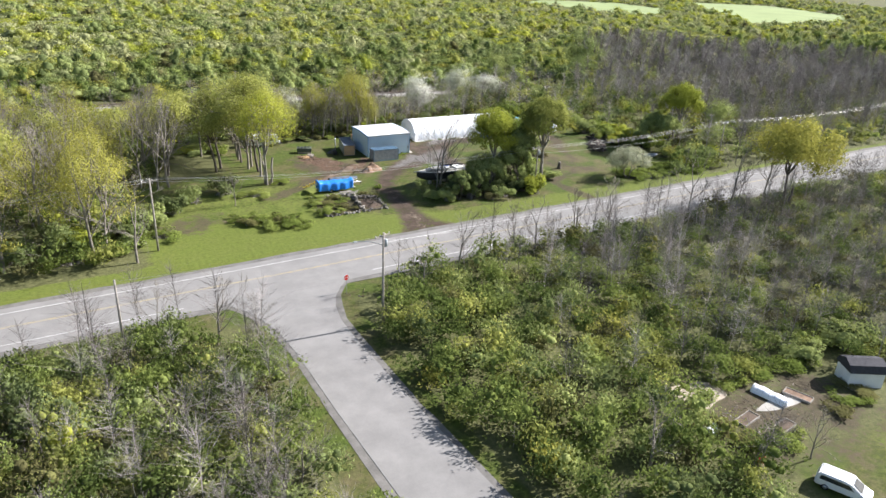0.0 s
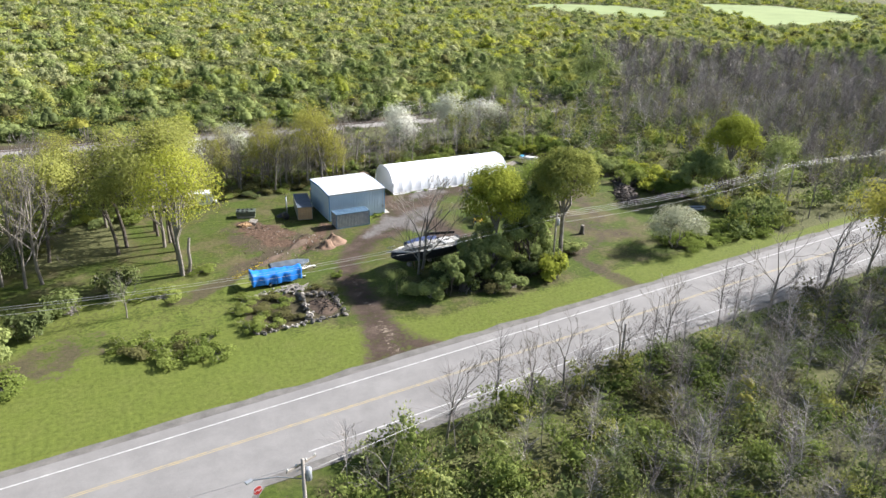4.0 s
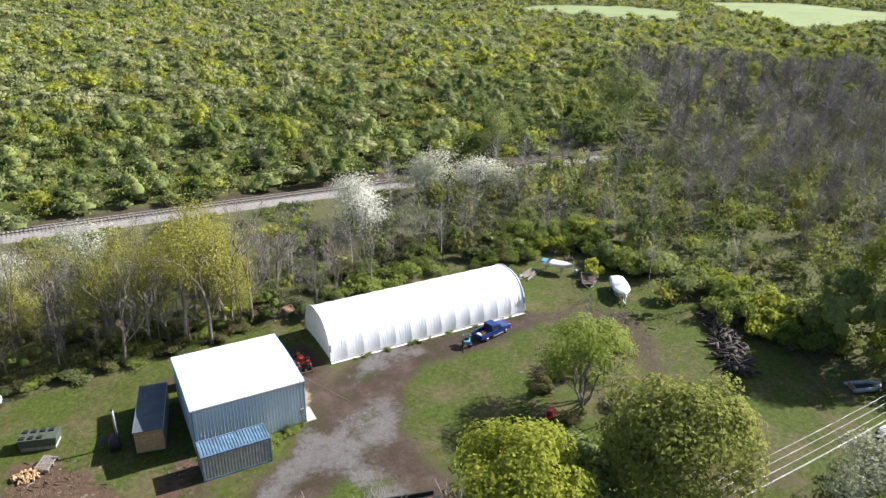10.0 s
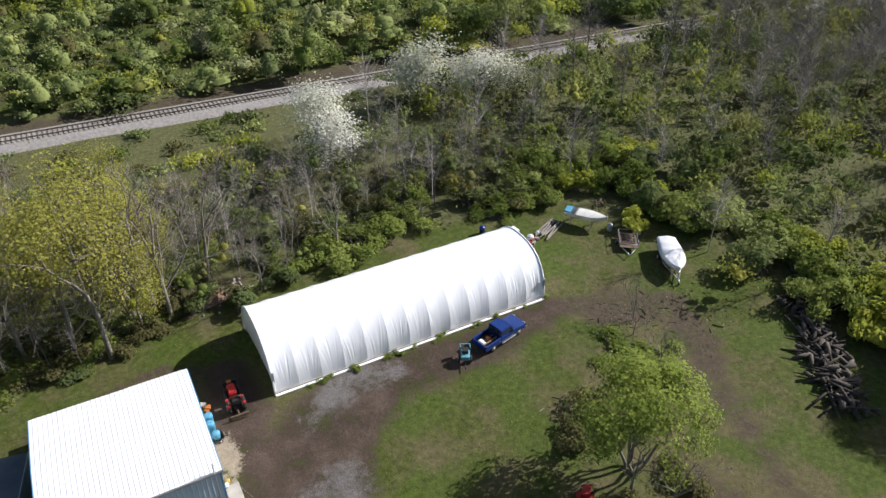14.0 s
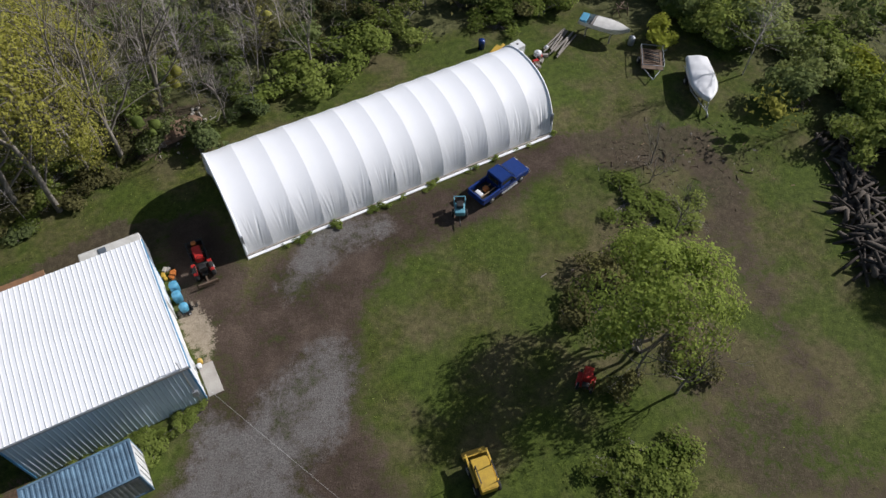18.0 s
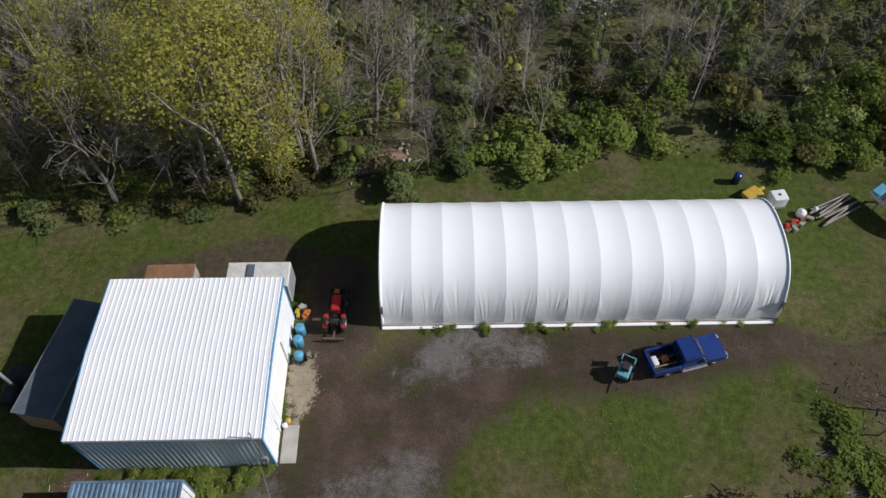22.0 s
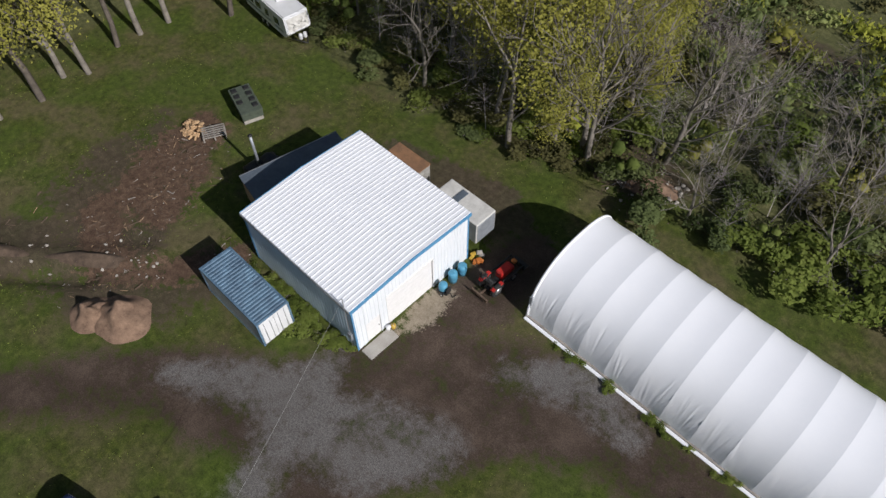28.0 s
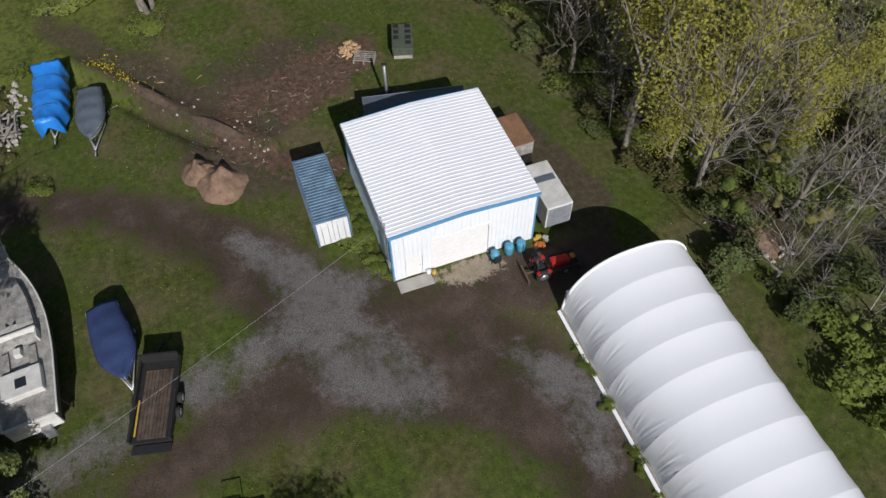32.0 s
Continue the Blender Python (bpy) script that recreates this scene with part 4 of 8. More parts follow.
part("deck", deck_mesh("deck", "gelcoat_dirty", SL, SB, SD, 0.45, 0.03, 0.0, 0.02, 0.0, 0.995, 0.06), sail, "stained grey-white deck", pose(0, 0, 0.56))
part("rub_rail", merged("rub_rail", [tube_mesh("r", "gelcoat", [(f * SL, sgn * hull_form(SL, SB, SD, f, 0.45)[0], hull_form(SL, SB, SD, f, 0.45)[2] + 0.58) for f in [i / 16 for i in range(17)]], 0.06, 6) for sgn in (-1, 1)]), sail, "white rub rail")
part("transom", boxes("transom", "gelcoat", (-0.08, 0.1, -1.35, 1.35, 1.3, 2.55), bevel=0.04), sail, "white transom")
part("cabin", deck_mesh("cabin", "gelcoat_dirty", SL, SB, SD, 0.45, 0.55, 0.02, 0.5, 0.42, 0.84, 0.1), sail, "low cabin top", pose(0, 0, 0.57))
part("aft_cabin", boxes("aft_cabin", "gelcoat", (1.6, 3.3, -1.1, 1.1, 2.35, 2.95), bevel=0.08), sail, "white aft cabin")
part("windscreen", boxes("windscreen", "gelcoat", (5.6, 5.75, -1.25, 1.25, 2.5, 3.25), (5.0, 5.6, -1.25, -1.15, 2.5, 3.15), (5.0, 5.6, 1.15, 1.25, 2.5, 3.15), bevel=0.04), sail)
part("cockpit_well", boxes("cockpit_well", "black_paint", (3.45, 4.9, -0.85, 0.85, 2.42, 2.5), bevel=0.02), sail, "dark open cockpit")
for y in (-0.75, 0.75):
    part("cockpit_bench", boxes("cockpit_bench", "gelcoat_dirty", (3.5, 4.8, y - 0.22, y + 0.22, 2.5, 2.75), bevel=0.04), sail)
part("helm_seat", boxes("helm_seat", "gelcoat", (4.3, 4.8, -0.2, 0.2, 2.5, 2.95), bevel=0.05), sail)
for x, y, s in ((6.6, 0, 0.3), (7.7, 0.1, 0.24), (8.7, 0, 0.3), (2.4, 0, 0.3)):
    part("hatch", boxes("hatch", "window_dark", (x - s, x + s, y - s, y + s, 3.05 if x > 4 else 2.94, 3.2 if x > 4 else 3.0), bevel=0.03), sail, "dark deck hatch")
part("bow_pulpit", merged("bow_pulpit", [tube_mesh("p", "galvanised", [(SL - 1.2, s * 0.55, 3.0), (SL - 0.9, s * 0.5, 3.5), (SL + 0.7, s * 0.15, 3.6)], 0.025, 6) for s in (-1, 1)] + [boxes("q", "timber_grey", (SL - 0.6, SL + 0.8, -0.18, 0.18, 2.9, 2.98), bevel=0.02)]), sail, "bow pulpit and plank")
part("swim_ladder", boxes("swim_ladder", "galvanised", *[(-0.45 + 0.0 * i, -0.1, -0.75 + 0.0 * i, -0.25, 0.9 + 0.28 * i, 0.94 + 0.28 * i) for i in range(4)], bevel=0.01), sail)
for x in (1.5, 5.5, 9.0):
    for y in (-1.3, 1.3):
        part("boat_stand", tube_mesh("boat_stand", "rail_steel", [(x, y * 1.15, 0), (x, y, 1.35)], 0.05, 6), sail)
    part("keel_block", boxes("keel_block", "timber_grey", (x - 0.25, x + 0.25, -0.35, 0.35, 0.0, 0.56), bevel=0.03), sail)

skiff = thing("skiff", spot(109.8, 166.6, -55), "white open skiff with a blue stern raised on trestles", "boat")
part("hull", hull_mesh("hull", "gelcoat", 4.7, 1.7, 0.7, 0.5), skiff, "", pose(0, 0, 0.75))
part("deck", deck_mesh("deck", "gelcoat", 4.7, 1.7, 0.7, 0.5, 0.05, -0.02, 0.02, 0.3, 0.99, 0.08), skiff, "", pose(0, 0, 0.76))
part("stern_box", boxes("stern_box", "plastic_blue", (0.05, 0.7, -0.6, 0.6, 1.3, 1.55), bevel=0.04), skiff, "faded blue stern box")
part("thwart", boxes("thwart", "timber_grey", (1.2, 1.5, -0.7, 0.7, 1.38, 1.44), bevel=0.01), skiff)
for x in (0.9, 3.2):
    part("trestle", boxes("trestle", "timber_grey", (x - 0.06, x + 0.06, -0.8, -0.68, 0, 0.9), (x - 0.06, x + 0.06, 0.68, 0.8, 0, 0.9), (x - 0.06, x + 0.06, -0.9, 0.9, 0.8, 0.92), bevel=0.01), skiff)


def dump_trailer():
    e = thing("flatbed_trailer", spot(68.4, 132.2, -14), "rusty black flatbed trailer with a plank deck", "trailer")
    part("deck_frame", boxes("deck_frame", "black_paint", (0, 5.2, -1.15, 1.15, 0.5, 0.66), bevel=0.02), e, "black steel frame")
    for i in range(8):
        part("plank", boxes("plank", "charred", (0.7, 5.0, -0.78 + 0.2 * i, -0.6 + 0.2 * i, 0.665, 0.71), bevel=0.008), e)
    for y in (-1.2, 1.05):
        part("side_rail", boxes("side_rail", "black_paint", (0, 5.2, y, y + 0.15, 0.66, 1.05), bevel=0.02), e)
    part("headboard", boxes("headboard", "black_paint", (-0.02, 0.14, -1.15, 1.15, 0.66, 1.5), bevel=0.02), e)
    part("marker_strip", boxes("marker_strip", "paint_yellow", (2.6, 4.8, -0.98, -0.88, 0.72, 0.76), bevel=0.01), e, "yellow strip")
    part("ramp", boxes("ramp", "black_paint", (5.2, 5.75, -1.1, 1.1, 0.3, 0.4), bevel=0.02), e)
    for x in (2.5, 3.4):
        for y in (-1.3, 1.3):
            wheel(e, x, y, 0.38, 0.24)
    part("hitch", tube_mesh("hitch", "black_paint", [(0, -0.6, 0.55), (-1.3, 0, 0.5), (0, 0.6, 0.55)], 0.06, 6), e)


dump_trailer()

ut = thing("utility_trailer", spot(113.6, 160.7, 234), "small steel utility trailer loaded with scrap", "trailer")
part("bed", boxes("bed", "rail_steel", (0, 2.8, -0.95, 0.95, 0.5, 0.58), bevel=0.015), ut, "rusty bed")
part("top_rail", merged("top_rail", [tube_mesh("r", "steel_grey", [(0, -0.95, 1.0), (2.8, -0.95, 1.0), (2.8, 0.95, 1.0), (0, 0.95, 1.0), (0, -0.95, 1.0)], 0.03, 6)] + [tube_mesh("s", "steel_grey", [(x, y, 0.55), (x, y, 1.0)], 0.025, 6) for x in (0, 1.4, 2.8) for y in (-0.95, 0.95)]), ut)
part("tongue", merged("tongue", [tube_mesh("t", "steel_grey", [(2.8, y, 0.5), (4.1, 0, 0.5)], 0.04, 6) for y in (-0.7, 0.7)]), ut)
part("scrap_load", merged("scrap_load", [tube_mesh("m", ("rail_steel", "black_paint")[i % 2], [(0.2 + 0.3 * i, -0.7, 0.62 + 0.05 * i), (0.6 + 0.25 * i, 0.7, 0.7)], 0.06, 6) for i in range(7)]), ut, "rusty scrap")
for y in (-1.1, 1.1):
    wheel(ut, 1.4, y, 0.32, 0.18)

# ---- pickup, tractor, cart ----
pk = thing("pickup_truck", spot(93.0, 153.6, 14.0) @ Matrix.Scale(0.92, 4), "dark blue pickup truck with tools in its open bed", "pickup")
prof = [(-2.75, 0.95), (-2.72, 0.45), (2.65, 0.42), (2.78, 0.7), (2.7, 0.98), (1.15, 1.12), (0.95, 1.13), (-0.75, 1.13), (-2.75, 1.1)]


def body_mesh(name, mat, side, half, inset=0.06):
    secs = [[(x, y, z) for x, z in side] for y in (-half,)] + [[(x * 0.985, y, z) for x, z in side] for y in ()]
    v = [(x, -half, z) for x, z in side] + [(x, half, z) for x, z in side]
    n = len(side)
    f = [tuple(range(n)), tuple(range(n, 2 * n))[::-1]] + [(i, i + n, (i + 1) % n + n, (i + 1) % n) for i in range(n)]
    bm = bmesh.new()
    vs = [bm.verts.new(p) for p in v]
    for q in f:
        bm.faces.new([vs[i] for i in q])
    bmesh.ops.recalc_face_normals(bm, faces=bm.faces[:])
    bmesh.ops.bevel(bm, geom=bm.edges[:], offset=inset, segments=2, affect="EDGES")
    me = bpy.data.meshes.new(name)
    bm.to_mesh(me)
    bm.free()
    me.materials.append(MATS[mat])
    return me


part("body", body_mesh("body", "paint_blue", [(-0.72, 0.45), (2.6, 0.42), (2.78, 0.7), (2.72, 0.98), (1.2, 1.14), (-0.72, 1.14)], 0.95), pk, "glossy blue front body")
part("cab", body_mesh("cab", "paint_blue", [(-0.75, 1.1), (1.15, 1.1), (0.55, 1.78), (-0.68, 1.8)], 0.84, 0.07), pk, "blue cab")
part("windscreen", mesh_from("windscreen", [(1.18, -0.72, 1.16), (1.18, 0.72, 1.16), (0.64, 0.64, 1.73), (0.64, -0.64, 1.73)], [(0, 1, 2, 3)], ["window_dark"]), pk)
part("rear_window", mesh_from("rear_window", [(-0.77, 0.62, 1.2), (-0.77, -0.62, 1.2), (-0.73, -0.58, 1.68), (-0.73, 0.58, 1.68)], [(0, 1, 2, 3)], ["window_dark"]), pk)
for s in (-1, 1):
    part("side_window", mesh_from("side_window", [(-0.5, s * 0.855, 1.2), (0.95, s * 0.855, 1.2), (0.5, s * 0.835, 1.68), (-0.5, s * 0.835, 1.7)], [(0, 1, 2, 3)], ["window_dark"]), pk)
    part("bed_side", boxes("bed_side", "paint_blue", (-2.75, -0.75, s * 0.87 - 0.08, s * 0.87 + 0.08, 0.5, 1.13), bevel=0.04), pk)
    part("mirror", boxes("mirror", "black_paint", (0.75, 0.9, s * 1.0 - 0.1, s * 1.0 + 0.1, 1.15, 1.35), bevel=0.03), pk)
    part("headlight", boxes("headlight", "gelcoat", (2.66, 2.78, s * 0.7 - 0.17, s * 0.7 + 0.17, 0.72, 0.92), bevel=0.03), pk)
    part("step_bar", boxes("step_bar", "galvanised", (-0.6, 1.3, s * 1.0 - 0.06, s * 1.0 + 0.06, 0.38, 0.44), bevel=0.02), pk)
    for x in (-1.75, 1.75):
        wheel(pk, x, s * 0.84, 0.38, 0.25)
part("bed_floor", boxes("bed_floor", "black_paint", (-2.7, -0.75, -0.8, 0.8, 0.55, 0.62), bevel=0.01), pk)
part("tailgate", boxes("tailgate", "paint_blue", (-2.8, -2.7, -0.86, 0.86, 0.55, 1.12), bevel=0.03), pk)
part("front_bumper", boxes("front_bumper", "galvanised", (2.72, 2.86, -0.92, 0.92, 0.42, 0.62), bevel=0.04), pk)
part("ladder_load", boxes("ladder_load", "timber", (-2.6, -0.9, -0.5, -0.42, 1.0, 1.06), (-2.2, -0.8, 0.1, 0.2, 0.8, 0.86), bevel=0.01), pk, "poles and boards")
part("tool_bags", boxes("tool_bags", "vehicle_white", (-2.5, -2.1, -0.3, 0.4, 0.62, 1.0), bevel=0.08), pk, "white bags")
part("red_saw", boxes("red_saw", "paint_orange", (-1.7, -1.3, -0.2, 0.3, 0.62, 0.98), bevel=0.06), pk, "orange-red tool")

cart = thing("pressure_washer_cart", spot(88.9, 152.5, 62), "teal engine cart on two wheels", "cart")
part("tank", boxes("tank", "paint_teal", (-0.5, 0.5, -0.38, 0.38, 0.55, 0.95), bevel=0.08), cart, "teal steel tank")
part("engine", boxes("engine", "black_paint", (-0.1, 0.45, -0.25, 0.25, 0.95, 1.25), bevel=0.05), cart)
part("frame", boxes("frame", "paint_teal", (0.5, 0.9, -0.45, -0.38, 0.5, 1.2), (0.5, 0.9, 0.38, 0.45, 0.5, 1.2), (0.85, 0.92, -0.45, 0.45, 1.15, 1.22), bevel=0.02), cart)
part("tow_bar", tube_mesh("tow_bar", "black_paint", [(-0.5, 0, 0.4), (-1.3, 0, 0.35)], 0.04, 6), cart)
for y in (-0.5, 0.5):
    wheel(cart, 0.0, y, 0.32, 0.16)

tr = thing("compact_tractor", spot(70.5, 156.9, 88), "small red tractor with a front loader", "tractor")
part("hood", body_mesh("hood", "paint_red", [(0.1, 0.6), (1.35, 0.6), (1.4, 1.0), (1.2, 1.12), (0.1, 1.2)], 0.3, 0.06), tr, "red hood")
part("seat", boxes("seat", "black_paint", (-0.85, -0.35, -0.25, 0.25, 0.8, 0.92), (-0.95, -0.85, -0.25, 0.25, 0.9, 1.3), bevel=0.04), tr)
for y in (-0.57, 0.57):
    part("fender", boxes("fender", "paint_red", (-1.1, -0.1, y - 0.15, y + 0.15, 0.9, 0.97), bevel=0.03), tr)
part("chassis", boxes("chassis", "black_paint", (-1.0, 1.3, -0.2, 0.2, 0.4, 0.62), bevel=0.03), tr)
part("roll_bar", tube_mesh("roll_bar", "black_paint", [(-1.05, -0.5, 0.7), (-1.05, -0.5, 1.9), (-1.05, 0.5, 1.9), (-1.05, 0.5, 0.7)], 0.04, 6), tr)
part("steering_wheel", tube_mesh("steering_wheel", "black_paint", [(0.02, 0.17 * math.cos(a), 1.3 + 0.17 * math.sin(a)) for a in [i * 0.524 for i in range(13)]], 0.02, 6), tr)
for y in (-0.57, 0.57):
    part("loader_arm", boxes("loader_arm", "black_paint", (-0.2, 2.0, y - 0.05, y + 0.05, 0.75, 0.9), bevel=0.02), tr)
part("bucket", boxes("bucket", "black_paint", (2.0, 2.5, -0.6, 0.6, 0.2, 0.28), (2.0, 2.08, -0.6, 0.6, 0.2, 0.65), bevel=0.02), tr)
part("beacon_seat_pad", boxes("beacon_seat_pad", "paint_orange", (1.5, 1.8, -0.15, 0.2, 0.9, 1.1), bevel=0.06), tr, "orange guard")
part("rear_blade", boxes("rear_blade", "rail_steel", (-1.7, -1.58, -0.7, 0.7, 0.2, 0.5), (-1.6, -1.0, -0.06, 0.06, 0.4, 0.5), bevel=0.02), tr)
for y in (-0.58, 0.58):
    wheel(tr, -0.6, y, 0.52, 0.3)
    wheel(tr, 1.05, y * 0.85, 0.33, 0.2)

# ---- round the shed ----
drum_me = tube_mesh("drum_body", "plastic_blue", [(0, 0, 0.02), (0, 0, 0.3), (0, 0, 0.33), (0, 0, 0.6), (0, 0, 0.63), (0, 0, 0.9), (0, 0, 0.95)], [0.29, 0.31, 0.325, 0.31, 0.325, 0.31, 0.27], 18)
cap_me = tube_mesh("drum_cap", "plastic_blue", [(0.12, 0, 0.95), (0.12, 0, 0.98)], 0.05, 10)
for x, y in ((68.35, 155.25), (68.4, 156.1)):
    d = thing("plastic_drum", at(x, y), "pale blue plastic drum against the shed wall", "drum", "drums by the shed")
    part("shell", drum_me, d)
    part("cap", cap_me, d)
sp = thing("sprayer_cart", at(68.5, 154.15, 10), "pale blue sprayer tank on a small frame", "sprayer")
part("tank", tube_mesh("tank", "plastic_blue", [(0, 0, 0.3), (0, 0, 0.4), (0, 0, 0.85), (0, 0, 0.95)], [0.2, 0.3, 0.3, 0.15], 14), sp)
part("frame", boxes("frame", "black_paint", (-0.35, 0.45, -0.3, 0.3, 0.2, 0.28), (0.4, 0.47, -0.25, 0.25, 0.2, 0.8), bevel=0.02), sp)
part("hose", tube_mesh("hose", "rubber", [(0.3, 0, 0.3), (0.55, 0.1, 0.08), (0.8, -0.1, 0.05), (0.9, 0.2, 0.05)], 0.03, 6), sp)
wheel(sp, 0.1, -0.36, 0.15, 0.08)
wheel(sp, 0.1, 0.36, 0.15, 0.08)
pad = tagged(new("concrete_apron", boxes("concrete_apron", "concrete", (67.8, 68.75, 147.25, 149.6, -0.05, 0.07), bevel=0.02)), "poured concrete doorstep beside the shed", "paving", kind="structure")


def blot(name, mat, cx, cy, rx, ry, thick, seed, n=40):
    """A thin slab with an uneven round outline."""
    cx, cy = map(float, site(cx, cy))
    v = [(cx, cy, G(cx, cy) + thick)]
    for i in range(n):
        a = 2 * math.pi * i / n
        q = 1 + 0.3 * noise.noise((math.cos(a) * 1.5 + seed, math.sin(a) * 1.5, seed))
        v.append((cx + rx * q * math.cos(a), cy + ry * q * math.sin(a), G(cx, cy) + 0.004))
    return mesh_from(name, v, [(0, 1 + i, 1 + (i + 1) % n) for i in range(n)], [mat], smooth=True)


material("pale_gravel", (0.5, 0.43, 0.34), (0.3, 0.25, 0.19), 0.95, scale=2.5, fine=14, bump=0.5)
bk = thing("yellow_pail", at(68.2, 149.9), "small yellow pail by the door", "bucket")
part("pail", tube_mesh("pail", "paint_yellow", [(0, 0, 0.07), (0, 0, 0.4)], [0.14, 0.18], 12), bk)
part("handle", tube_mesh("handle", "galvanised", [(-0.17, 0, 0.38), (0, 0, 0.52), (0.17, 0, 0.38)], 0.01, 5), bk)
bk = thing("white_pail", at(68.05, 149.6), "white plastic pail by the door", "bucket")
part("pail", tube_mesh("pail", "vehicle_white", [(0, 0, 0.07), (0, 0, 0.38)], [0.13, 0.17], 12), bk)
part("lid", tube_mesh("lid", "vehicle_white", [(0, 0, 0.38), (0, 0, 0.41)], 0.18, 12), bk)

bx = thing("old_truck_body", spot(53.75, 149.55, -11.2), "old box truck body with a dark roof and plywood end", "truck body")
part("wall", boxes("wall", "steel_grey", (-1.25, -1.2, 0, 7.6, 0.3, 2.45), bevel=0.01), bx)
part("wall", boxes("wall", "steel_grey", (1.2, 1.25, 0, 7.6, 0.3, 2.45), bevel=0.01), bx)
part("end_wall", boxes("end_wall", "cut_wood", *[(-1.2, 1.2, -0.02, 0.03, 0.3 + 0.36 * i, 0.64 + 0.36 * i) for i in range(6)], bevel=0.008), bx, "tan plywood end")
part("end_wall", boxes("end_wall", "steel_grey", (-1.2, 1.2, 7.56, 7.62, 0.3, 2.45), bevel=0.01), bx)
part("roof", boxes("roof", "cover_slate", (-1.3, 1.3, -0.1, 7.7, 2.45, 2.52), bevel=0.02), bx, "dark membrane roof")
part("roof_edge", boxes("roof_edge", "galvanised", (-1.32, -1.27, -0.1, 7.7, 2.4, 2.55), (1.27, 1.32, -0.1, 7.7, 2.4, 2.55), bevel=0.01), bx)
part("floor", boxes("floor", "timber_grey", (-1.25, 1.25, 0, 7.6, 0.15, 0.3), bevel=0.01), bx)
for y in (0.8, 6.8):
    part("block", boxes("block", "concrete", (-1.1, -0.7, y - 0.2, y + 0.2, 0, 0.15), (0.7, 1.1, y - 0.2, y + 0.2, 0, 0.15), bevel=0.01), bx)

wb = thing("wood_burner", spot(50.9, 151.7), "black outdoor wood burner with a tall stovepipe", "stove")
part("barrel", tube_mesh("barrel", "black_paint", [(0, -0.7, 0.65), (0, -0.65, 0.65), (0, 0.65, 0.65), (0, 0.7, 0.65)], [0.45, 0.52, 0.52, 0.45], 18), wb)
part("stovepipe", tube_mesh("stovepipe", "steel_grey", [(0.3, 0.3, 1.0), (0.3, 0.3, 3.9)], 0.11, 10), wb, "grey stovepipe")
part("pipe_cap", tube_mesh("pipe_cap", "black_paint", [(0.3, 0.3, 3.9), (0.3, 0.3, 4.0), (0.3, 0.3, 4.1)], [0.1, 0.19, 0.03], 10), wb)
part("legs", boxes("legs", "black_paint", (-0.4, -0.3, -0.5, 0.5, 0, 0.35), (0.3, 0.4, -0.5, 0.5, 0, 0.35), bevel=0.01), wb)
tagged(new("tarp_heap", blot("tarp_heap", "hull_dark", 50.6, 153.8, 0.9, 0.7, 0.7, 8)), "crumpled black plastic heap on the grass", "tarpaulin")

bin_ = thing("green_bin", spot(44.9, 155.4, -17), "dark green metal bin with vented lid", "bin")
part("body", body_mesh("body", "olive", [(-1.55, 0.35), (1.55, 0.35), (1.65, 1.15), (-1.65, 1.15)], 0.85, 0.05), bin_)
part("base", boxes("base", "stone", (-1.5, 1.5, -0.8, 0.8, 0.0, 0.36), bevel=0.03), bin_, "pale base")
part("lid", boxes("lid", "olive", (-1.68, 1.68, -0.88, 0.88, 1.15, 1.21), bevel=0.02), bin_)
for i in range(4):
    for y in (-0.5, 0.5):
        if i == 3 and y < 0:
            continue
        part("vent", boxes("vent", "black_paint", (-1.25 + 0.75 * i - 0.2, -1.25 + 0.75 * i + 0.2, y - 0.22, y + 0.22, 1.21, 1.33), bevel=0.03), bin_)

r_ = np.random.default_rng(4)
fw = thing("firewood_pile", at(43.8, 151.6), "heap of fresh split firewood on bark mulch", "firewood")
logs_me = [boxes("split", "cut_wood", (-0.22, 0.22, -0.07, 0.06, -0.06, 0.07), bevel=0.015), tube_mesh("split", "cut_wood", [(-0.22, 0, 0), (0.22, 0, 0)], 0.09, 6)]
for i in range(70):
    a, q = r_.random() * 6.3, r_.random() ** 0.5
    part("split_log", logs_me[i % 2], fw, m=pose(1.1 * q * math.cos(a), 0.8 * q * math.sin(a), 0.08 + (1 - q) * 0.55 * r_.random() + 0.05, r_.random() * 40, r_.random() * 40, r_.random() * 360))
pl = thing("pallet_stack", at(45.4, 152.4, 62), "leaning wooden pallets beside the firewood", "pallet")
for i in range(6):
    part("slat", boxes("slat", "timber_grey", (-0.9, 0.9, -0.55 + 0.2 * i, -0.43 + 0.2 * i, 0.32 + 0.04 * i, 0.36 + 0.04 * i), bevel=0.008), pl)
for x in (-0.85, 0, 0.85):
    part("bearer", boxes("bearer", "timber_grey", (x - 0.05, x + 0.05, -0.6, 0.65, 0.0, 0.32), bevel=0.01), pl)

ct = thing("rusty_crate", spot(59.55, 159.3, 1), "white storage box with a rusty brown lid", "storage box")
part("body", boxes("body", "gelcoat_dirty", (-1.55, 1.55, -0.75, 0.75, 0.0, 2.1), bevel=0.03), ct)
part("lid", boxes("lid", "rust_sheet", (-1.6, 1.6, -0.8, 0.8, 2.1, 2.17), bevel=0.02), ct, "rusty sheet lid")
wt = thing("cargo_trailer", spot(65.5, 158.97, 0), "white enclosed cargo trailer parked behind the shed", "trailer")
part("body", boxes("body", "gelcoat", (-2.05, 2.05, -0.95, 0.95, 0.55, 2.55), bevel=0.06), wt)
part("roof_vent", boxes("roof_vent", "cover_slate", (-0.75, -0.25, -0.75, 0.75, 2.55, 2.62), bevel=0.02), wt, "dark roof vent")
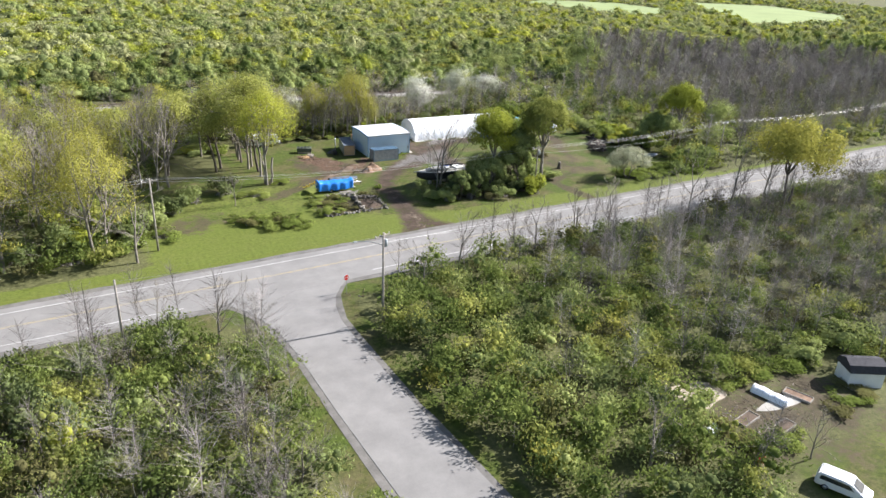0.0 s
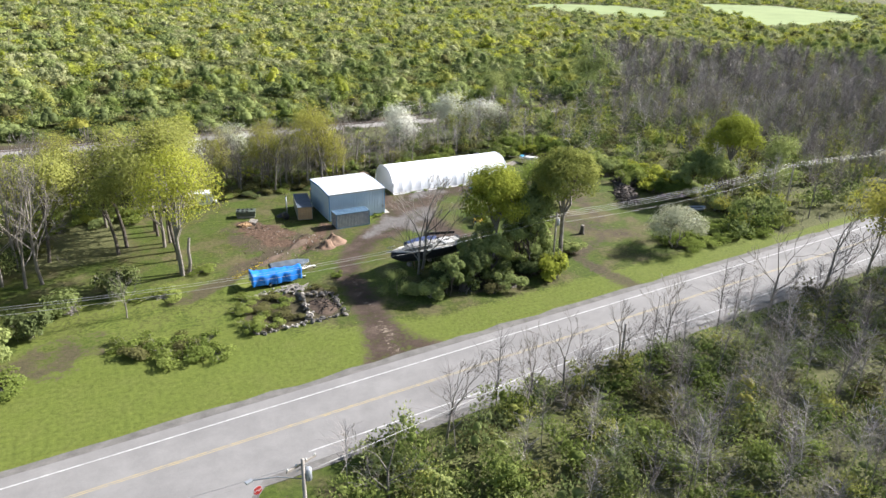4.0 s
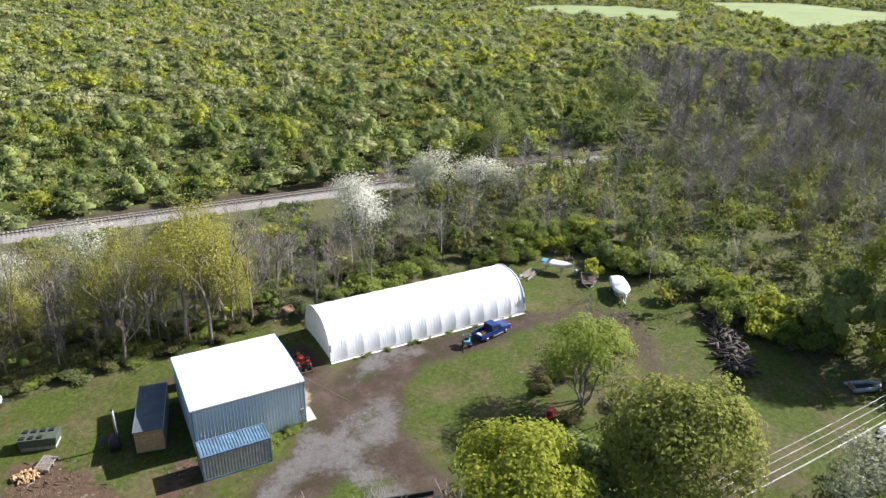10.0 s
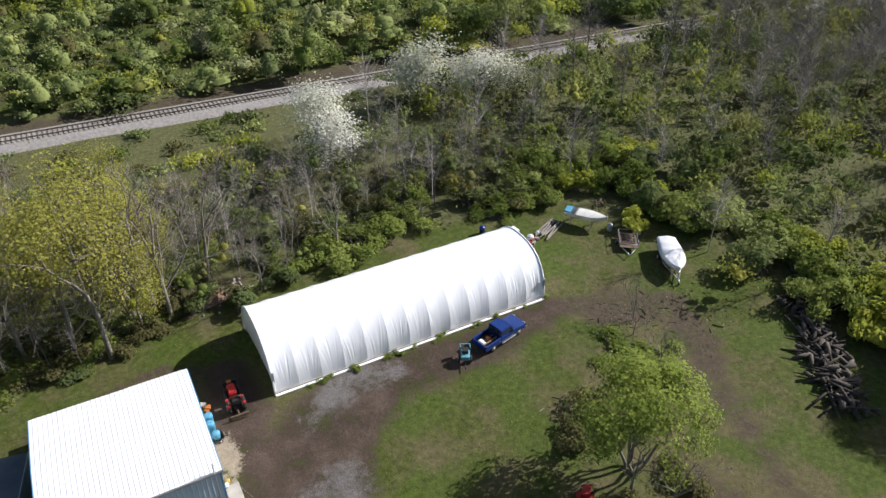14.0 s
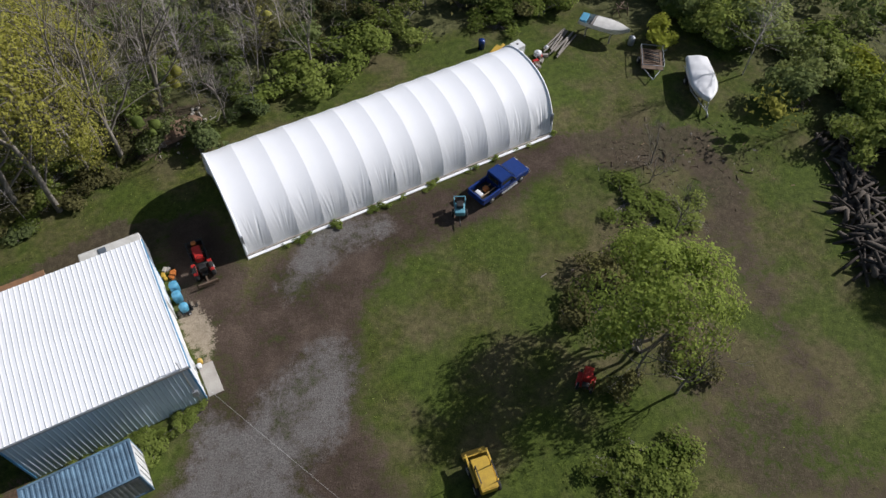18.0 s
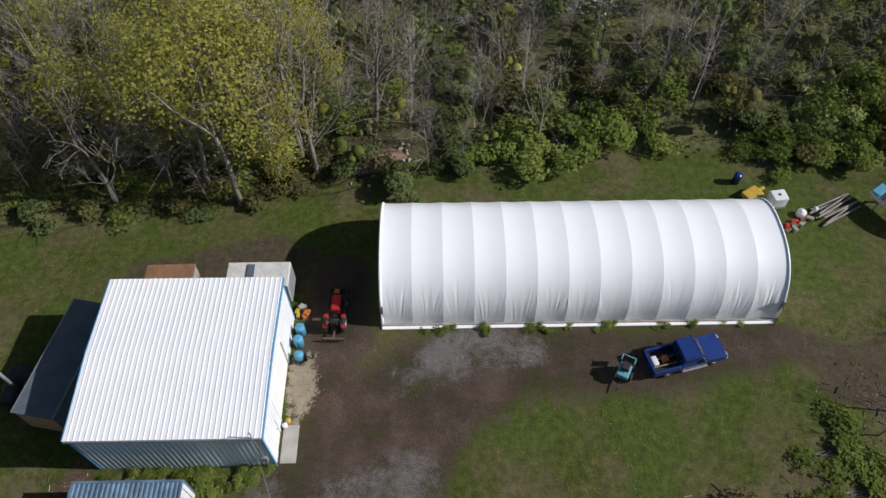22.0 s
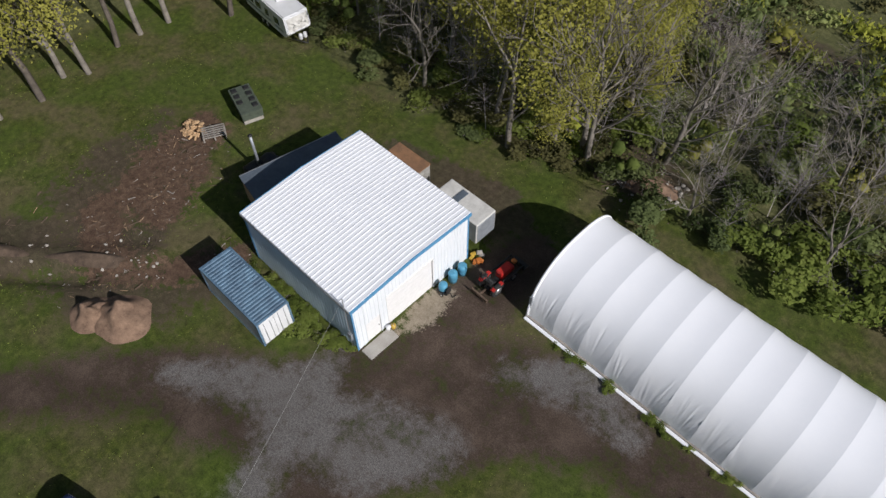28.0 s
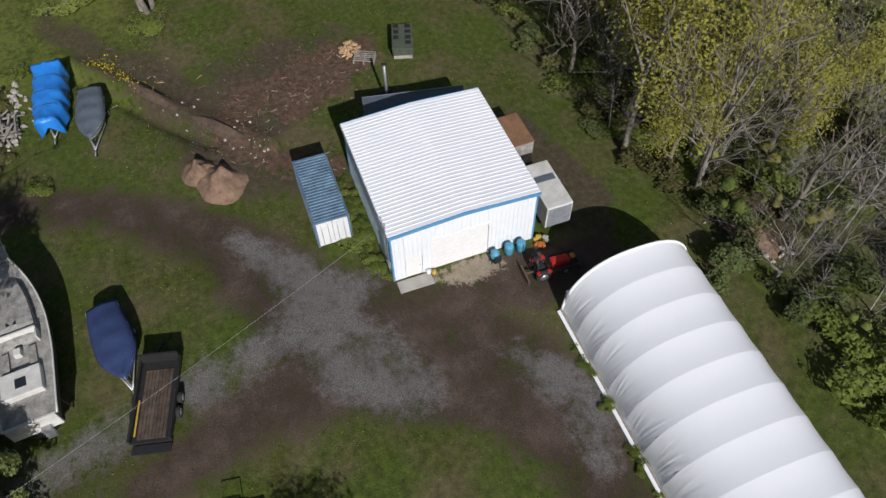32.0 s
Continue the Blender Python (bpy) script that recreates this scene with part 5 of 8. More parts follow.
part("rear_door", boxes("rear_door", "steel_grey", (2.05, 2.09, -0.85, 0.85, 0.65, 2.4), bevel=0.01), wt)
part("drawbar", tube_mesh("drawbar", "black_paint", [(-2.05, 0, 0.5), (-3.1, 0, 0.5)], 0.06, 6), wt)
for y in (-0.95, 0.95):
    wheel(wt, 0.1, y, 0.34, 0.2)
og = thing("orange_chainsaw_pile", at(68.3, 157.7), "heap of orange and grey yard tools", "tools")
for i in range(7):
    part("tool", boxes("tool", ("paint_orange", "stone", "paint_yellow")[i % 3], (-0.2, 0.2, -0.12, 0.12, 0, 0.22), bevel=0.05), og, m=pose(0.35 * math.cos(i * 1.9), 0.4 * math.sin(i * 1.9), 0.02 + 0.1 * (i % 2), 0, 0, 50 * i))

rv = thing("travel_trailer", spot(37.5, 164.4, -6), "white travel trailer with dark windows at the wood's edge", "caravan")
part("body", body_mesh("body", "vehicle_white", [(-3.6, 0.55), (2.9, 0.55), (3.6, 1.2), (3.35, 2.75), (-3.6, 2.75)], 1.2, 0.09), rv)
part("skirt_stripe", boxes("skirt_stripe", "steel_grey", (-3.5, 2.8, -1.215, -1.195, 1.0, 1.25), bevel=0.004), rv, "grey stripe")
for x, w in ((-2.6, 0.5), (-1.2, 0.45), (0.3, 0.3), (1.9, 0.4)):
    part("window", boxes("window", "window_dark", (x - w, x + w, -1.22, -1.19, 1.45, 2.1), bevel=0.006), rv)
part("door", boxes("door", "gelcoat", (0.85, 1.4, -1.23, -1.2, 0.75, 2.4), bevel=0.01), rv)
part("front_panel", mesh_from("front_panel", [(3.62, -1.0, 1.35), (3.62, 1.0, 1.35), (3.44, 1.0, 2.55), (3.44, -1.0, 2.55)], [(0, 1, 2, 3)], ["gelcoat"]), rv)
part("air_conditioner", boxes("air_conditioner", "vehicle_white", (0.2, 1.0, -0.4, 0.4, 2.75, 3.05), bevel=0.08), rv)
part("roof_vent", boxes("roof_vent", "gelcoat", (-2.0, -1.6, -0.2, 0.2, 2.75, 2.86), bevel=0.03), rv)
part("gas_bottle", tube_mesh("gas_bottle", "vehicle_white", [(4.0, -0.22, 0.6), (4.0, -0.22, 0.7), (4.0, -0.22, 1.05), (4.0, -0.22, 1.15)], [0.13, 0.17, 0.17, 0.08], 12), rv)
part("gas_bottle", tube_mesh("gas_bottle", "vehicle_white", [(4.0, 0.22, 0.6), (4.0, 0.22, 0.7), (4.0, 0.22, 1.05), (4.0, 0.22, 1.15)], [0.13, 0.17, 0.17, 0.08], 12), rv)
part("drawbar", merged("drawbar", [tube_mesh("a", "black_paint", [(3.3, y, 0.5), (4.7, 0, 0.5)], 0.06, 6) for y in (-0.8, 0.8)]), rv)
for x in (-0.9, -0.1):
    for y in (-1.1, 1.1):
        wheel(rv, x, y, 0.34, 0.2)

# ---- heaps ----


def heap(name, mat, cx, cy, rx, ry, h, seed, turn=0.0, rough=0.35):
    n, m = 26, 9
    verts = [(0, 0, h)]
    for j in range(1, m + 1):
        f = j / m
        for i in range(n):
            a = 2 * math.pi * i / n
            q = 1 + 0.22 * noise.noise((1.3 * math.cos(a) + seed, 1.3 * math.sin(a), 0))
            z = h * (math.cos(f * math.pi) * 0.5 + 0.5) * (1 + rough * noise.noise((2.5 * f * math.cos(a) + seed, 2.5 * f * math.sin(a), 3)))
            verts.append((rx * f * q * math.cos(a), ry * f * q * math.sin(a), z if j < m else -0.12))
    faces = [(0, 1 + i, 1 + (i + 1) % n) for i in range(n)]
    for j in range(m - 1):
        for i in range(n):
            a, b = 1 + j * n + i, 1 + j * n + (i + 1) % n
            faces.append((a, a + n, b + n, b))
    ob = new(name, mesh_from(name, verts, faces, [mat], smooth=True))
    ob.matrix_basis = at(cx, cy, turn)
    return ob


tagged(heap("soil_mound", "soil_pile", 54.9, 138.5, 2.2, 2.0, 1.25, 2, 20, 0.9), "rough mound of pale brown soil on grass", "soil mound")
tagged(heap("soil_mound", "soil_pile", 53.4, 137.4, 1.8, 1.5, 1.0, 6, 50, 0.9), "lower mound of pale brown soil on grass", "soil mound")
tagged(heap("spoil_bank", "brush_brown", 49.3, 139.5, 3.4, 0.7, 0.5, 5, 38), "long low bank of dug earth along the trench", "soil heap")
tagged(heap("spoil_bank", "brush_brown", 43.6, 135.2, 3.4, 0.6, 0.4, 7, 34), "low bank of dug earth and roots", "soil heap")
tagged(heap("brush_mound", "bark_black", 92.9, 141.2, 1.7, 1.4, 0.25, 9), "dark mound of brush and grey stones", "brush heap")
tagged(heap("rubble_mound", "soil_pile", 72.3, 171.6, 3.2, 1.3, 0.7, 11, 12), "rubble and brick debris at the wood's edge", "rubble")


def stone_mesh(seed):
    bm = bmesh.new()
    bmesh.ops.create_icosphere(bm, subdivisions=1, radius=0.5)
    for v in bm.verts:
        v.co *= 1 + 0.35 * noise.noise(v.co * 1.7 + Vector((seed, 0, 0)))
        v.co.z *= 0.6
    me = bpy.data.meshes.new("rock")
    bm.to_mesh(me)
    bm.free()
    me.materials.append(MATS["stone"])
    return me


ROCKS = [stone_mesh(s) for s in (1, 5, 9)]


def rock_heap(label, pts, seed, lo=0.25, hi=0.7):
    e = thing("stone_heap", at(pts[0][0], pts[0][1]), label, "stones")
    q = np.random.default_rng(seed)
    for i, (cx, cy, spread, n) in enumerate(pts):
        for k in range(n):
            x, y = cx + spread * q.normal(), cy + spread * 0.6 * q.normal()
            s = lo + (hi - lo) * q.random() ** 2
            ob = part("rock", ROCKS[k % 3], e)
            ob.matrix_basis = Matrix.Translation((x - pts[0][0], y - pts[0][1], G(x, y) - G(pts[0][0], pts[0][1]) + s * 0.2)) @ Euler((q.random(), q.random(), 6 * q.random())).to_matrix().to_4x4() @ Matrix.Diagonal((s, s, s, 1))
    return e


rock_heap("pale field stones heaped by the ruined foundation", [(39.6, 125.2, 0.9, 26), (42.2, 124.9, 1.2, 26), (44.5, 124.6, 0.8, 14)], 3)
rock_heap("broken brick and stone debris under the trees", [(72.0, 171.3, 1.3, 30), (74.5, 172.2, 1.0, 18), (70.0, 171.5, 0.8, 10)], 4, 0.15, 0.5)
rock_heap("grey stones on the brush mound", [(92.6, 141.0, 0.9, 22)], 5, 0.12, 0.35)
rock_heap("loose stones along the trench", [(50.5, 140.4, 1.2, 12), (46.5, 137.5, 1.2, 10), (53.0, 141.8, 0.8, 12)], 6, 0.1, 0.3)

lg = thing("log_pile", spot(116.8, 139.2), "long tangled pile of dark cut logs and stumps", "log pile")
log_mes = [tube_mesh("log", "bark_black", [(-1.2, 0, 0), (0, 0.08, 0.03), (1.2, 0, 0)], [0.17, 0.15, 0.12], 7), tube_mesh("log", "bark_dark", [(-0.8, 0, 0), (0.1, -0.05, 0.02), (0.8, 0, 0)], [0.22, 0.2, 0.18], 7), tube_mesh("log", "bark_black", [(-1.7, 0, 0), (0.2, 0.2, 0.1), (1.7, 0.1, 0)], [0.12, 0.1, 0.05], 6)]
q = np.random.default_rng(12)
for i in range(150):
    f = q.random()
    cx, cy = 109.6 + 8.8 * f, 132.6 + 11.6 * f
    off = q.normal() * 0.85
    x, y = cx - off * 0.8, cy + off * 0.6
    ob = part("log", log_mes[i % 3], lg)
    ob.matrix_basis = pose(x - 114.0, y - 138.5, 0.15 + 0.7 * q.random() * math.exp(-off * off), q.normal() * 10, q.normal() * 14, q.random() * 180)

# ---- far side of the yard ----
tote = thing("water_tote", spot(102.7, 166.3, 8), "white plastic water tote in a wire cage", "tank")
part("bladder", boxes("bladder", "vehicle_white", (-0.55, 0.55, -0.48, 0.48, 0.16, 1.1), bevel=0.08), tote)
part("pallet", boxes("pallet", "timber_grey", (-0.6, 0.6, -0.5, 0.5, 0, 0.15), bevel=0.01), tote)
for z in (0.35, 0.65, 0.95):
    part("cage_bar", tube_mesh("cage_bar", "galvanised", [(-0.58, -0.51, z), (0.58, -0.51, z), (0.58, 0.51, z), (-0.58, 0.51, z), (-0.58, -0.51, z)], 0.015, 5), tote)
part("cap", tube_mesh("cap", "black_paint", [(0, 0, 1.1), (0, 0, 1.15)], 0.1, 10), tote)
dr = thing("steel_drum", spot(100.3, 168.5), "dark blue steel drum in the weeds", "drum")
part("shell", tube_mesh("shell", "paint_blue", [(0, 0, 0), (0, 0, 0.28), (0, 0, 0.3), (0, 0, 0.58), (0, 0, 0.6), (0, 0, 0.88)], [0.29, 0.29, 0.31, 0.29, 0.31, 0.29], 16), dr)
part("rim", tube_mesh("rim", "paint_blue", [(0, 0, 0.88), (0, 0, 0.9)], 0.305, 16), dr)
ym = thing("yellow_machine", spot(101.1, 167.0, 30), "rusty yellow machine part in the grass", "machinery")
part("body", boxes("body", "paint_yellow", (-0.7, 0.7, -0.5, 0.5, 0.15, 0.55), bevel=0.08), ym)
part("arm", boxes("arm", "paint_yellow", (0.5, 1.2, -0.12, 0.12, 0.3, 0.5), bevel=0.04), ym)
part("frame", boxes("frame", "rail_steel", (-0.8, 0.8, -0.55, -0.45, 0, 0.2), (-0.8, 0.8, 0.45, 0.55, 0, 0.2), bevel=0.02), ym)
for x, y, mat, lab, rr, hh in ((104.3, 165.2, "vehicle_white", "cream plastic tub on the grass", 0.34, 0.45), (105.5, 165.6, "vehicle_white", "small white can on the grass", 0.18, 0.35), (115.2, 160.6, "vehicle_white", "white plastic can beside the trailer", 0.3, 0.8), (112.9, 162.6, "steel_grey", "grey steel drum lying by the trailer", 0.3, 0.85)):
    c = thing("plastic_tub", spot(x, y), lab, "container")
    part("shell", tube_mesh("shell", mat, [(0, 0, 0), (0, 0, 0.04), (0, 0, hh * 0.9), (0, 0, hh)], [rr * 0.9, rr, rr, rr * 0.8], 14), c)
    part("lid", tube_mesh("lid", mat, [(0, 0, hh), (0, 0, hh + 0.03)], rr * 0.6, 12), c)
junk = thing("scrap_heap", spot(103.7, 164.3, 35), "row of red-brown scrap and boards by the hoop building", "scrap")
for i in range(9):
    part("scrap_piece", boxes("scrap_piece", ("rail_steel", "paint_red", "timber_grey")[i % 3], (-0.25, 0.3, -0.15, 0.15, 0, 0.25), bevel=0.03), junk, m=pose(-1.0 + 0.28 * i, 0.25 * math.sin(i * 2.1), 0, 0, 0, 37 * i))
bm_ = thing("timber_stack", spot(107.0, 165.6, 28), "weathered beams and planks stacked loosely", "timber")
for i in range(8):
    part("beam", boxes("beam", "timber_grey", (-1.9 + 0.2 * (i % 3), 1.9, -0.06, 0.06, 0, 0.12), bevel=0.01), bm_, m=pose(0, -0.7 + 0.2 * i, 0.08 + 0.1 * (i % 3), 0, 0, 6 * math.sin(i * 1.7)))
mt = thing("old_engine_hoist", at(114.2, 166.2), "rusty machinery and pipes in the brush", "machinery")
for i in range(8):
    part("pipe", tube_mesh("pipe", "rail_steel", [(math.cos(i) * 0.8, math.sin(i) * 0.8, 0.05), (math.cos(i * 2.3) * 0.6, math.sin(i * 2.3) * 0.6, 0.9)], 0.05, 6), mt)

rb = thing("inflatable_boat", spot(122.0, 125.3, -20), "grey inflatable boat lying on the grass", "boat")
part("tube", tube_mesh("tube", "steel_grey", [(-1.6, -0.7, 0.3), (0.8, -0.7, 0.32), (1.6, -0.35, 0.42), (1.85, 0, 0.46), (1.6, 0.35, 0.42), (0.8, 0.7, 0.32), (-1.6, 0.7, 0.3)], 0.24, 12), rb)
part("floor", boxes("floor", "hull_dark", (-1.4, 1.3, -0.6, 0.6, 0.1, 0.18), bevel=0.03), rb)
part("transom", boxes("transom", "timber", (-1.45, -1.35, -0.55, 0.55, 0.1, 0.65), bevel=0.01), rb)
pw = thing("jet_ski", spot(115.2, 119.1, 15), "blue and white jet ski on a small trailer", "jet ski")
part("hull", hull_mesh("hull", "paint_blue", 2.9, 1.15, 0.45, 0.5), pw, "blue hull", pose(-1.4, 0, 0.4))
part("deck", deck_mesh("deck", "gelcoat", 2.9, 1.15, 0.45, 0.5, 0.12, 0.02, 0.22, 0.35, 0.95, 0.05), pw, "white deck", pose(-1.4, 0, 0.4))
part("seat", boxes("seat", "hull_dark", (-1.1, 0.0, -0.22, 0.22, 0.85, 1.1), bevel=0.07), pw)
part("handlebar", tube_mesh("handlebar", "black_paint", [(0.2, -0.4, 1.25), (0.3, 0, 1.2), (0.2, 0.4, 1.25)], 0.03, 6), pw)
part("trailer", boxes("trailer", "galvanised", (-1.3, 1.9, -0.06, 0.06, 0.3, 0.4), (-0.4, -0.3, -0.6, 0.6, 0.3, 0.38), bevel=0.01), pw)
for y in (-0.65, 0.65):
    wheel(pw, -0.35, y, 0.24, 0.14)
st = thing("tree_stump", at(93.4, 123.2), "dark old tree stump in the lawn", "stump")
part("trunk", tube_mesh("trunk", "bark_dark", [(0, 0, -0.1), (0, 0, 0.3), (0.05, 0, 1.0), (0.08, 0.02, 1.5)], [0.6, 0.42, 0.35, 0.3], 11), st)
part("cut_face", tube_mesh("cut_face", "timber_grey", [(0.08, 0.02, 1.5), (0.08, 0.02, 1.52)], 0.28, 11), st)
rm = thing("red_mower", at(89.0, 136.1, 40), "red riding mower in the shade of trees", "mower")
part("body", body_mesh("body", "paint_red", [(-0.2, 0.35), (0.8, 0.35), (0.85, 0.75), (-0.2, 0.85)], 0.3, 0.05), rm)
part("seat", boxes("seat", "black_paint", (-0.7, -0.3, -0.22, 0.22, 0.6, 0.7), (-0.78, -0.7, -0.22, 0.22, 0.65, 1.0), bevel=0.03), rm)
part("deck", boxes("deck", "paint_red", (-0.5, 0.5, -0.6, 0.6, 0.15, 0.32), bevel=0.05), rm)
for x, y, w in ((-0.5, -0.45, 0.25), (-0.5, 0.45, 0.25), (0.6, -0.4, 0.18), (0.6, 0.4, 0.18)):
    wheel(rm, x, y, w, 0.16)
yl = thing("yellow_loader", spot(80.3, 134.6, 80), "worn yellow loader parked under the trees", "machinery")
part("body", body_mesh("body", "paint_yellow", [(-1.0, 0.5), (1.0, 0.5), (1.0, 1.1), (0.2, 1.3), (-1.0, 1.2)], 0.55, 0.06), yl)
for y in (-0.5, 0.5):
    part("cage_hoop", tube_mesh("cage_hoop", "black_paint", [(-0.7, y, 1.1), (-0.7, y, 2.0), (0.3, y, 2.0), (0.3, y, 1.1)], 0.04, 6), yl)
part("bucket", boxes("bucket", "paint_yellow", (1.3, 1.8, -0.75, 0.75, 0.15, 0.25), (1.3, 1.38, -0.75, 0.75, 0.15, 0.7), bevel=0.02), yl)
part("arm", boxes("arm", "paint_yellow", (-0.6, 1.4, -0.72, -0.6, 0.9, 1.05), (-0.6, 1.4, 0.6, 0.72, 0.9, 1.05), bevel=0.02), yl)
for x in (-0.6, 0.6):
    for y in (-0.65, 0.65):
        wheel(yl, x, y, 0.42, 0.26)

# ---- ruined foundation by the drive ----
ru = thing("ruined_foundation", at(42.0, 120.0), "overgrown fieldstone foundation open to the sky, partly fallen", "ruin")
q = np.random.default_rng(44)
DARK_ROCKS = [me.copy() for me in ROCKS]
for me in DARK_ROCKS:
    me.materials.clear()
    me.materials.append(MATS["stone_dark"])


def stone_wall(x0, y0, x1, y1, high, thick, n, meshes):
    """A tumbled wall of single stones, uneven along its top."""
    for i in range(n):
        f = q.random()
        top = high * (0.55 + 0.45 * math.sin(7 * f + x0) ** 2)
        x, y = x0 + (x1 - x0) * f + thick * 0.4 * q.normal(), y0 + (y1 - y0) * f + thick * 0.4 * q.normal()
        s_ = 0.22 + 0.5 * q.random() ** 2
        ob = part("stone", meshes[i % 3], ru)
        ob.matrix_basis = Matrix.Translation((x - 42.0, y - 120.0, G(x, y) - G(42.0, 120.0) + 0.08 + max(0, top - 0.2) * q.random())) @ Euler((q.random(), q.random(), 6 * q.random())).to_matrix().to_4x4() @ Matrix.Diagonal((s_ * 1.5, s_, s_, 1))


stone_wall(36.2, 115.0, 43.0, 114.9, 0.4, 0.6, 34, [DARK_ROCKS[0], ROCKS[1], DARK_ROCKS[2]])
stone_wall(43.0, 114.9, 48.0, 115.0, 0.45, 0.4, 34, DARK_ROCKS)
stone_wall(48.0, 115.2, 48.1, 121.2, 0.6, 0.5, 42, DARK_ROCKS)
stone_wall(43.2, 115.8, 44.5, 122.6, 0.9, 0.6, 80, [DARK_ROCKS[0], DARK_ROCKS[1], ROCKS[2]])
stone_wall(44.8, 122.6, 47.8, 121.4, 0.6, 0.6, 26, DARK_ROCKS)
part("fallen_frame", boxes("fallen_frame", "timber_grey", (0.6, 0.75, 3.2, 5.2, 0.45, 0.6), (2.9, 3.05, 3.0, 5.2, 0.45, 0.6), (0.6, 3.05, 5.1, 5.25, 0.55, 0.7), bevel=0.02), ru, "grey timber frame")
for i in range(14):
    part("board", boxes("board", "timber_grey", (-1.2, 1.2, -0.08, 0.08, 0, 0.05), bevel=0.01), ru, m=pose(1.9 + 1.2 * math.sin(i * 2.2), 4.2 + 0.5 * math.cos(i * 1.3), 0.3 + 0.04 * i, 6 * math.sin(i), 5 * math.cos(i), 17 * i))
for i in range(20):
    part("fallen_branch", tube_mesh("fallen_branch", "bark_black", [(-0.9, 0, 0), (0, 0.1, 0.12), (1.0, -0.05, 0.05)], [0.06, 0.05, 0.03], 5), ru, m=pose(4.3 + 0.9 * math.sin(i * 1.9), -1.4 + 1.7 * math.cos(i * 2.7), 0.1 + 0.03 * i, 0, 8 * math.sin(i), 41 * i))
# The dark fill also stands in for the maple's shade over the pit.
tagged(heap("ruin_fill", "brush_brown", 46.0, 118.4, 1.9, 2.9, 0.35, 21), "earth and brush in the old foundation, darkened for tree shade", "soil heap")

# ---- poles and wires ----


def utility_pole(x, y, top, label, arm=True, transformer=False, lamp=None, turn=0.0, lean=0.0):
    z0 = 0.0
    e = thing("utility_pole", pose(x, y, z0, lean, 0, turn), label, "utility pole")
    h = top - z0
    part("pole", tube_mesh("pole", "timber_grey", [(0, 0, -0.3), (0, 0, h * 0.5), (0, 0, h)], [0.17, 0.15, 0.12], 10), e)
    if arm:
        part("crossarm", boxes("crossarm", "timber_grey", (-1.2, 1.2, 0.12, 0.22, h - 0.55, h - 0.4), bevel=0.01), e)
        for q_ in (-1.1, -0.4, 0.4, 1.1):
            part("insulator", tube_mesh("insulator", "gelcoat", [(q_, 0.17, h - 0.4), (q_, 0.17, h - 0.3), (q_, 0.17, h - 0.22)], [0.05, 0.07, 0.03], 8), e)
        part("brace", boxes("brace", "galvanised", (-0.5, 0.5, 0.1, 0.13, h - 0.8, h - 0.76), bevel=0.005), e)
    if transformer:
        part("transformer", tube_mesh("transformer", "steel_grey", [(0.38, 0, h - 1.9), (0.38, 0, h - 1.85), (0.38, 0, h - 1.0), (0.38, 0, h - 0.92)], [0.2, 0.25, 0.25, 0.12], 14), e, "grey transformer can")
    if lamp:
        part("lamp_arm", tube_mesh("lamp_arm", "galvanised", [(0, 0, h - 1.6), (lamp[0] * 0.5, lamp[1] * 0.5, h - 1.0), (lamp[0], lamp[1], h - 0.85)], 0.04, 6), e)
        part("lamp_head", boxes("lamp_head", "steel_grey", (lamp[0] - 0.35, lamp[0] + 0.15, lamp[1] - 0.13, lamp[1] + 0.13, h - 0.95, h - 0.8), bevel=0.04), e)
    return e


utility_pole(30.1, 74.0, 12.6, "tall weathered utility pole with transformer and street lamp", transformer=True, lamp=(-3.0, 1.6), turn=20)
utility_pole(7.5, 108.8, 11.6, "leaning grey utility pole with a crossarm", turn=8)
utility_pole(0.3, 79.4, 9.4, "bare wooden pole at the roadside", arm=False)
utility_pole(81.4, 115.1, 8.6, "wooden utility pole with crossarm and transformer", transformer=True, turn=5)
utility_pole(71.4, 88.3, 5.9, "short dark wooden pole at the roadside", arm=False)
utility_pole(137.0, 117.5, 9.4, "wooden utility pole with a crossarm among bushes", turn=-8)


def wire(a, b, sag, thick=0.016):
    pts = [tuple(a[k] + (b[k] - a[k]) * f - (4 * sag * f * (1 - f) if k == 2 else 0) for k in range(3)) for f in [i / 24 for i in range(25)]]
    return tagged(new("power_line", tube_mesh("power_line", "wire", pts, thick, 5)), "thin grey overhead power line", "cable", "power lines")


for o in (-1.0, -0.35, 0.35, 1.0):
    wire((81.4 + 0.1 * o, 115.2 + o, 8.35), (137.0, 117.6 + o, 9.15), 0.9)
    wire((137.0, 117.6 + o, 9.15), (225, 122 + o, 9.6), 1.2)
    if abs(o) > 0.5 or o > 0:
        wire((81.4, 115.2 + o, 8.35), (7.5, 108.9 + o * 0.9, 11.35), 1.6)
        wire((7.5, 108.9 + o * 0.9, 11.35), (-75, 102 + o, 12), 1.5)
wire((81.4, 115.1, 7.1), (137.0, 117.5, 7.7), 0.9)
wire((81.4, 115.1, 7.4), (67.37, 146.9, 5.75), 0.7, 0.009)
wire((30.1, 74.0, 12.2), (0.3, 79.4, 9.2), 0.4)
wire((30.1, 74.0, 11.5), (71.4, 88.3, 5.8), 0.5)

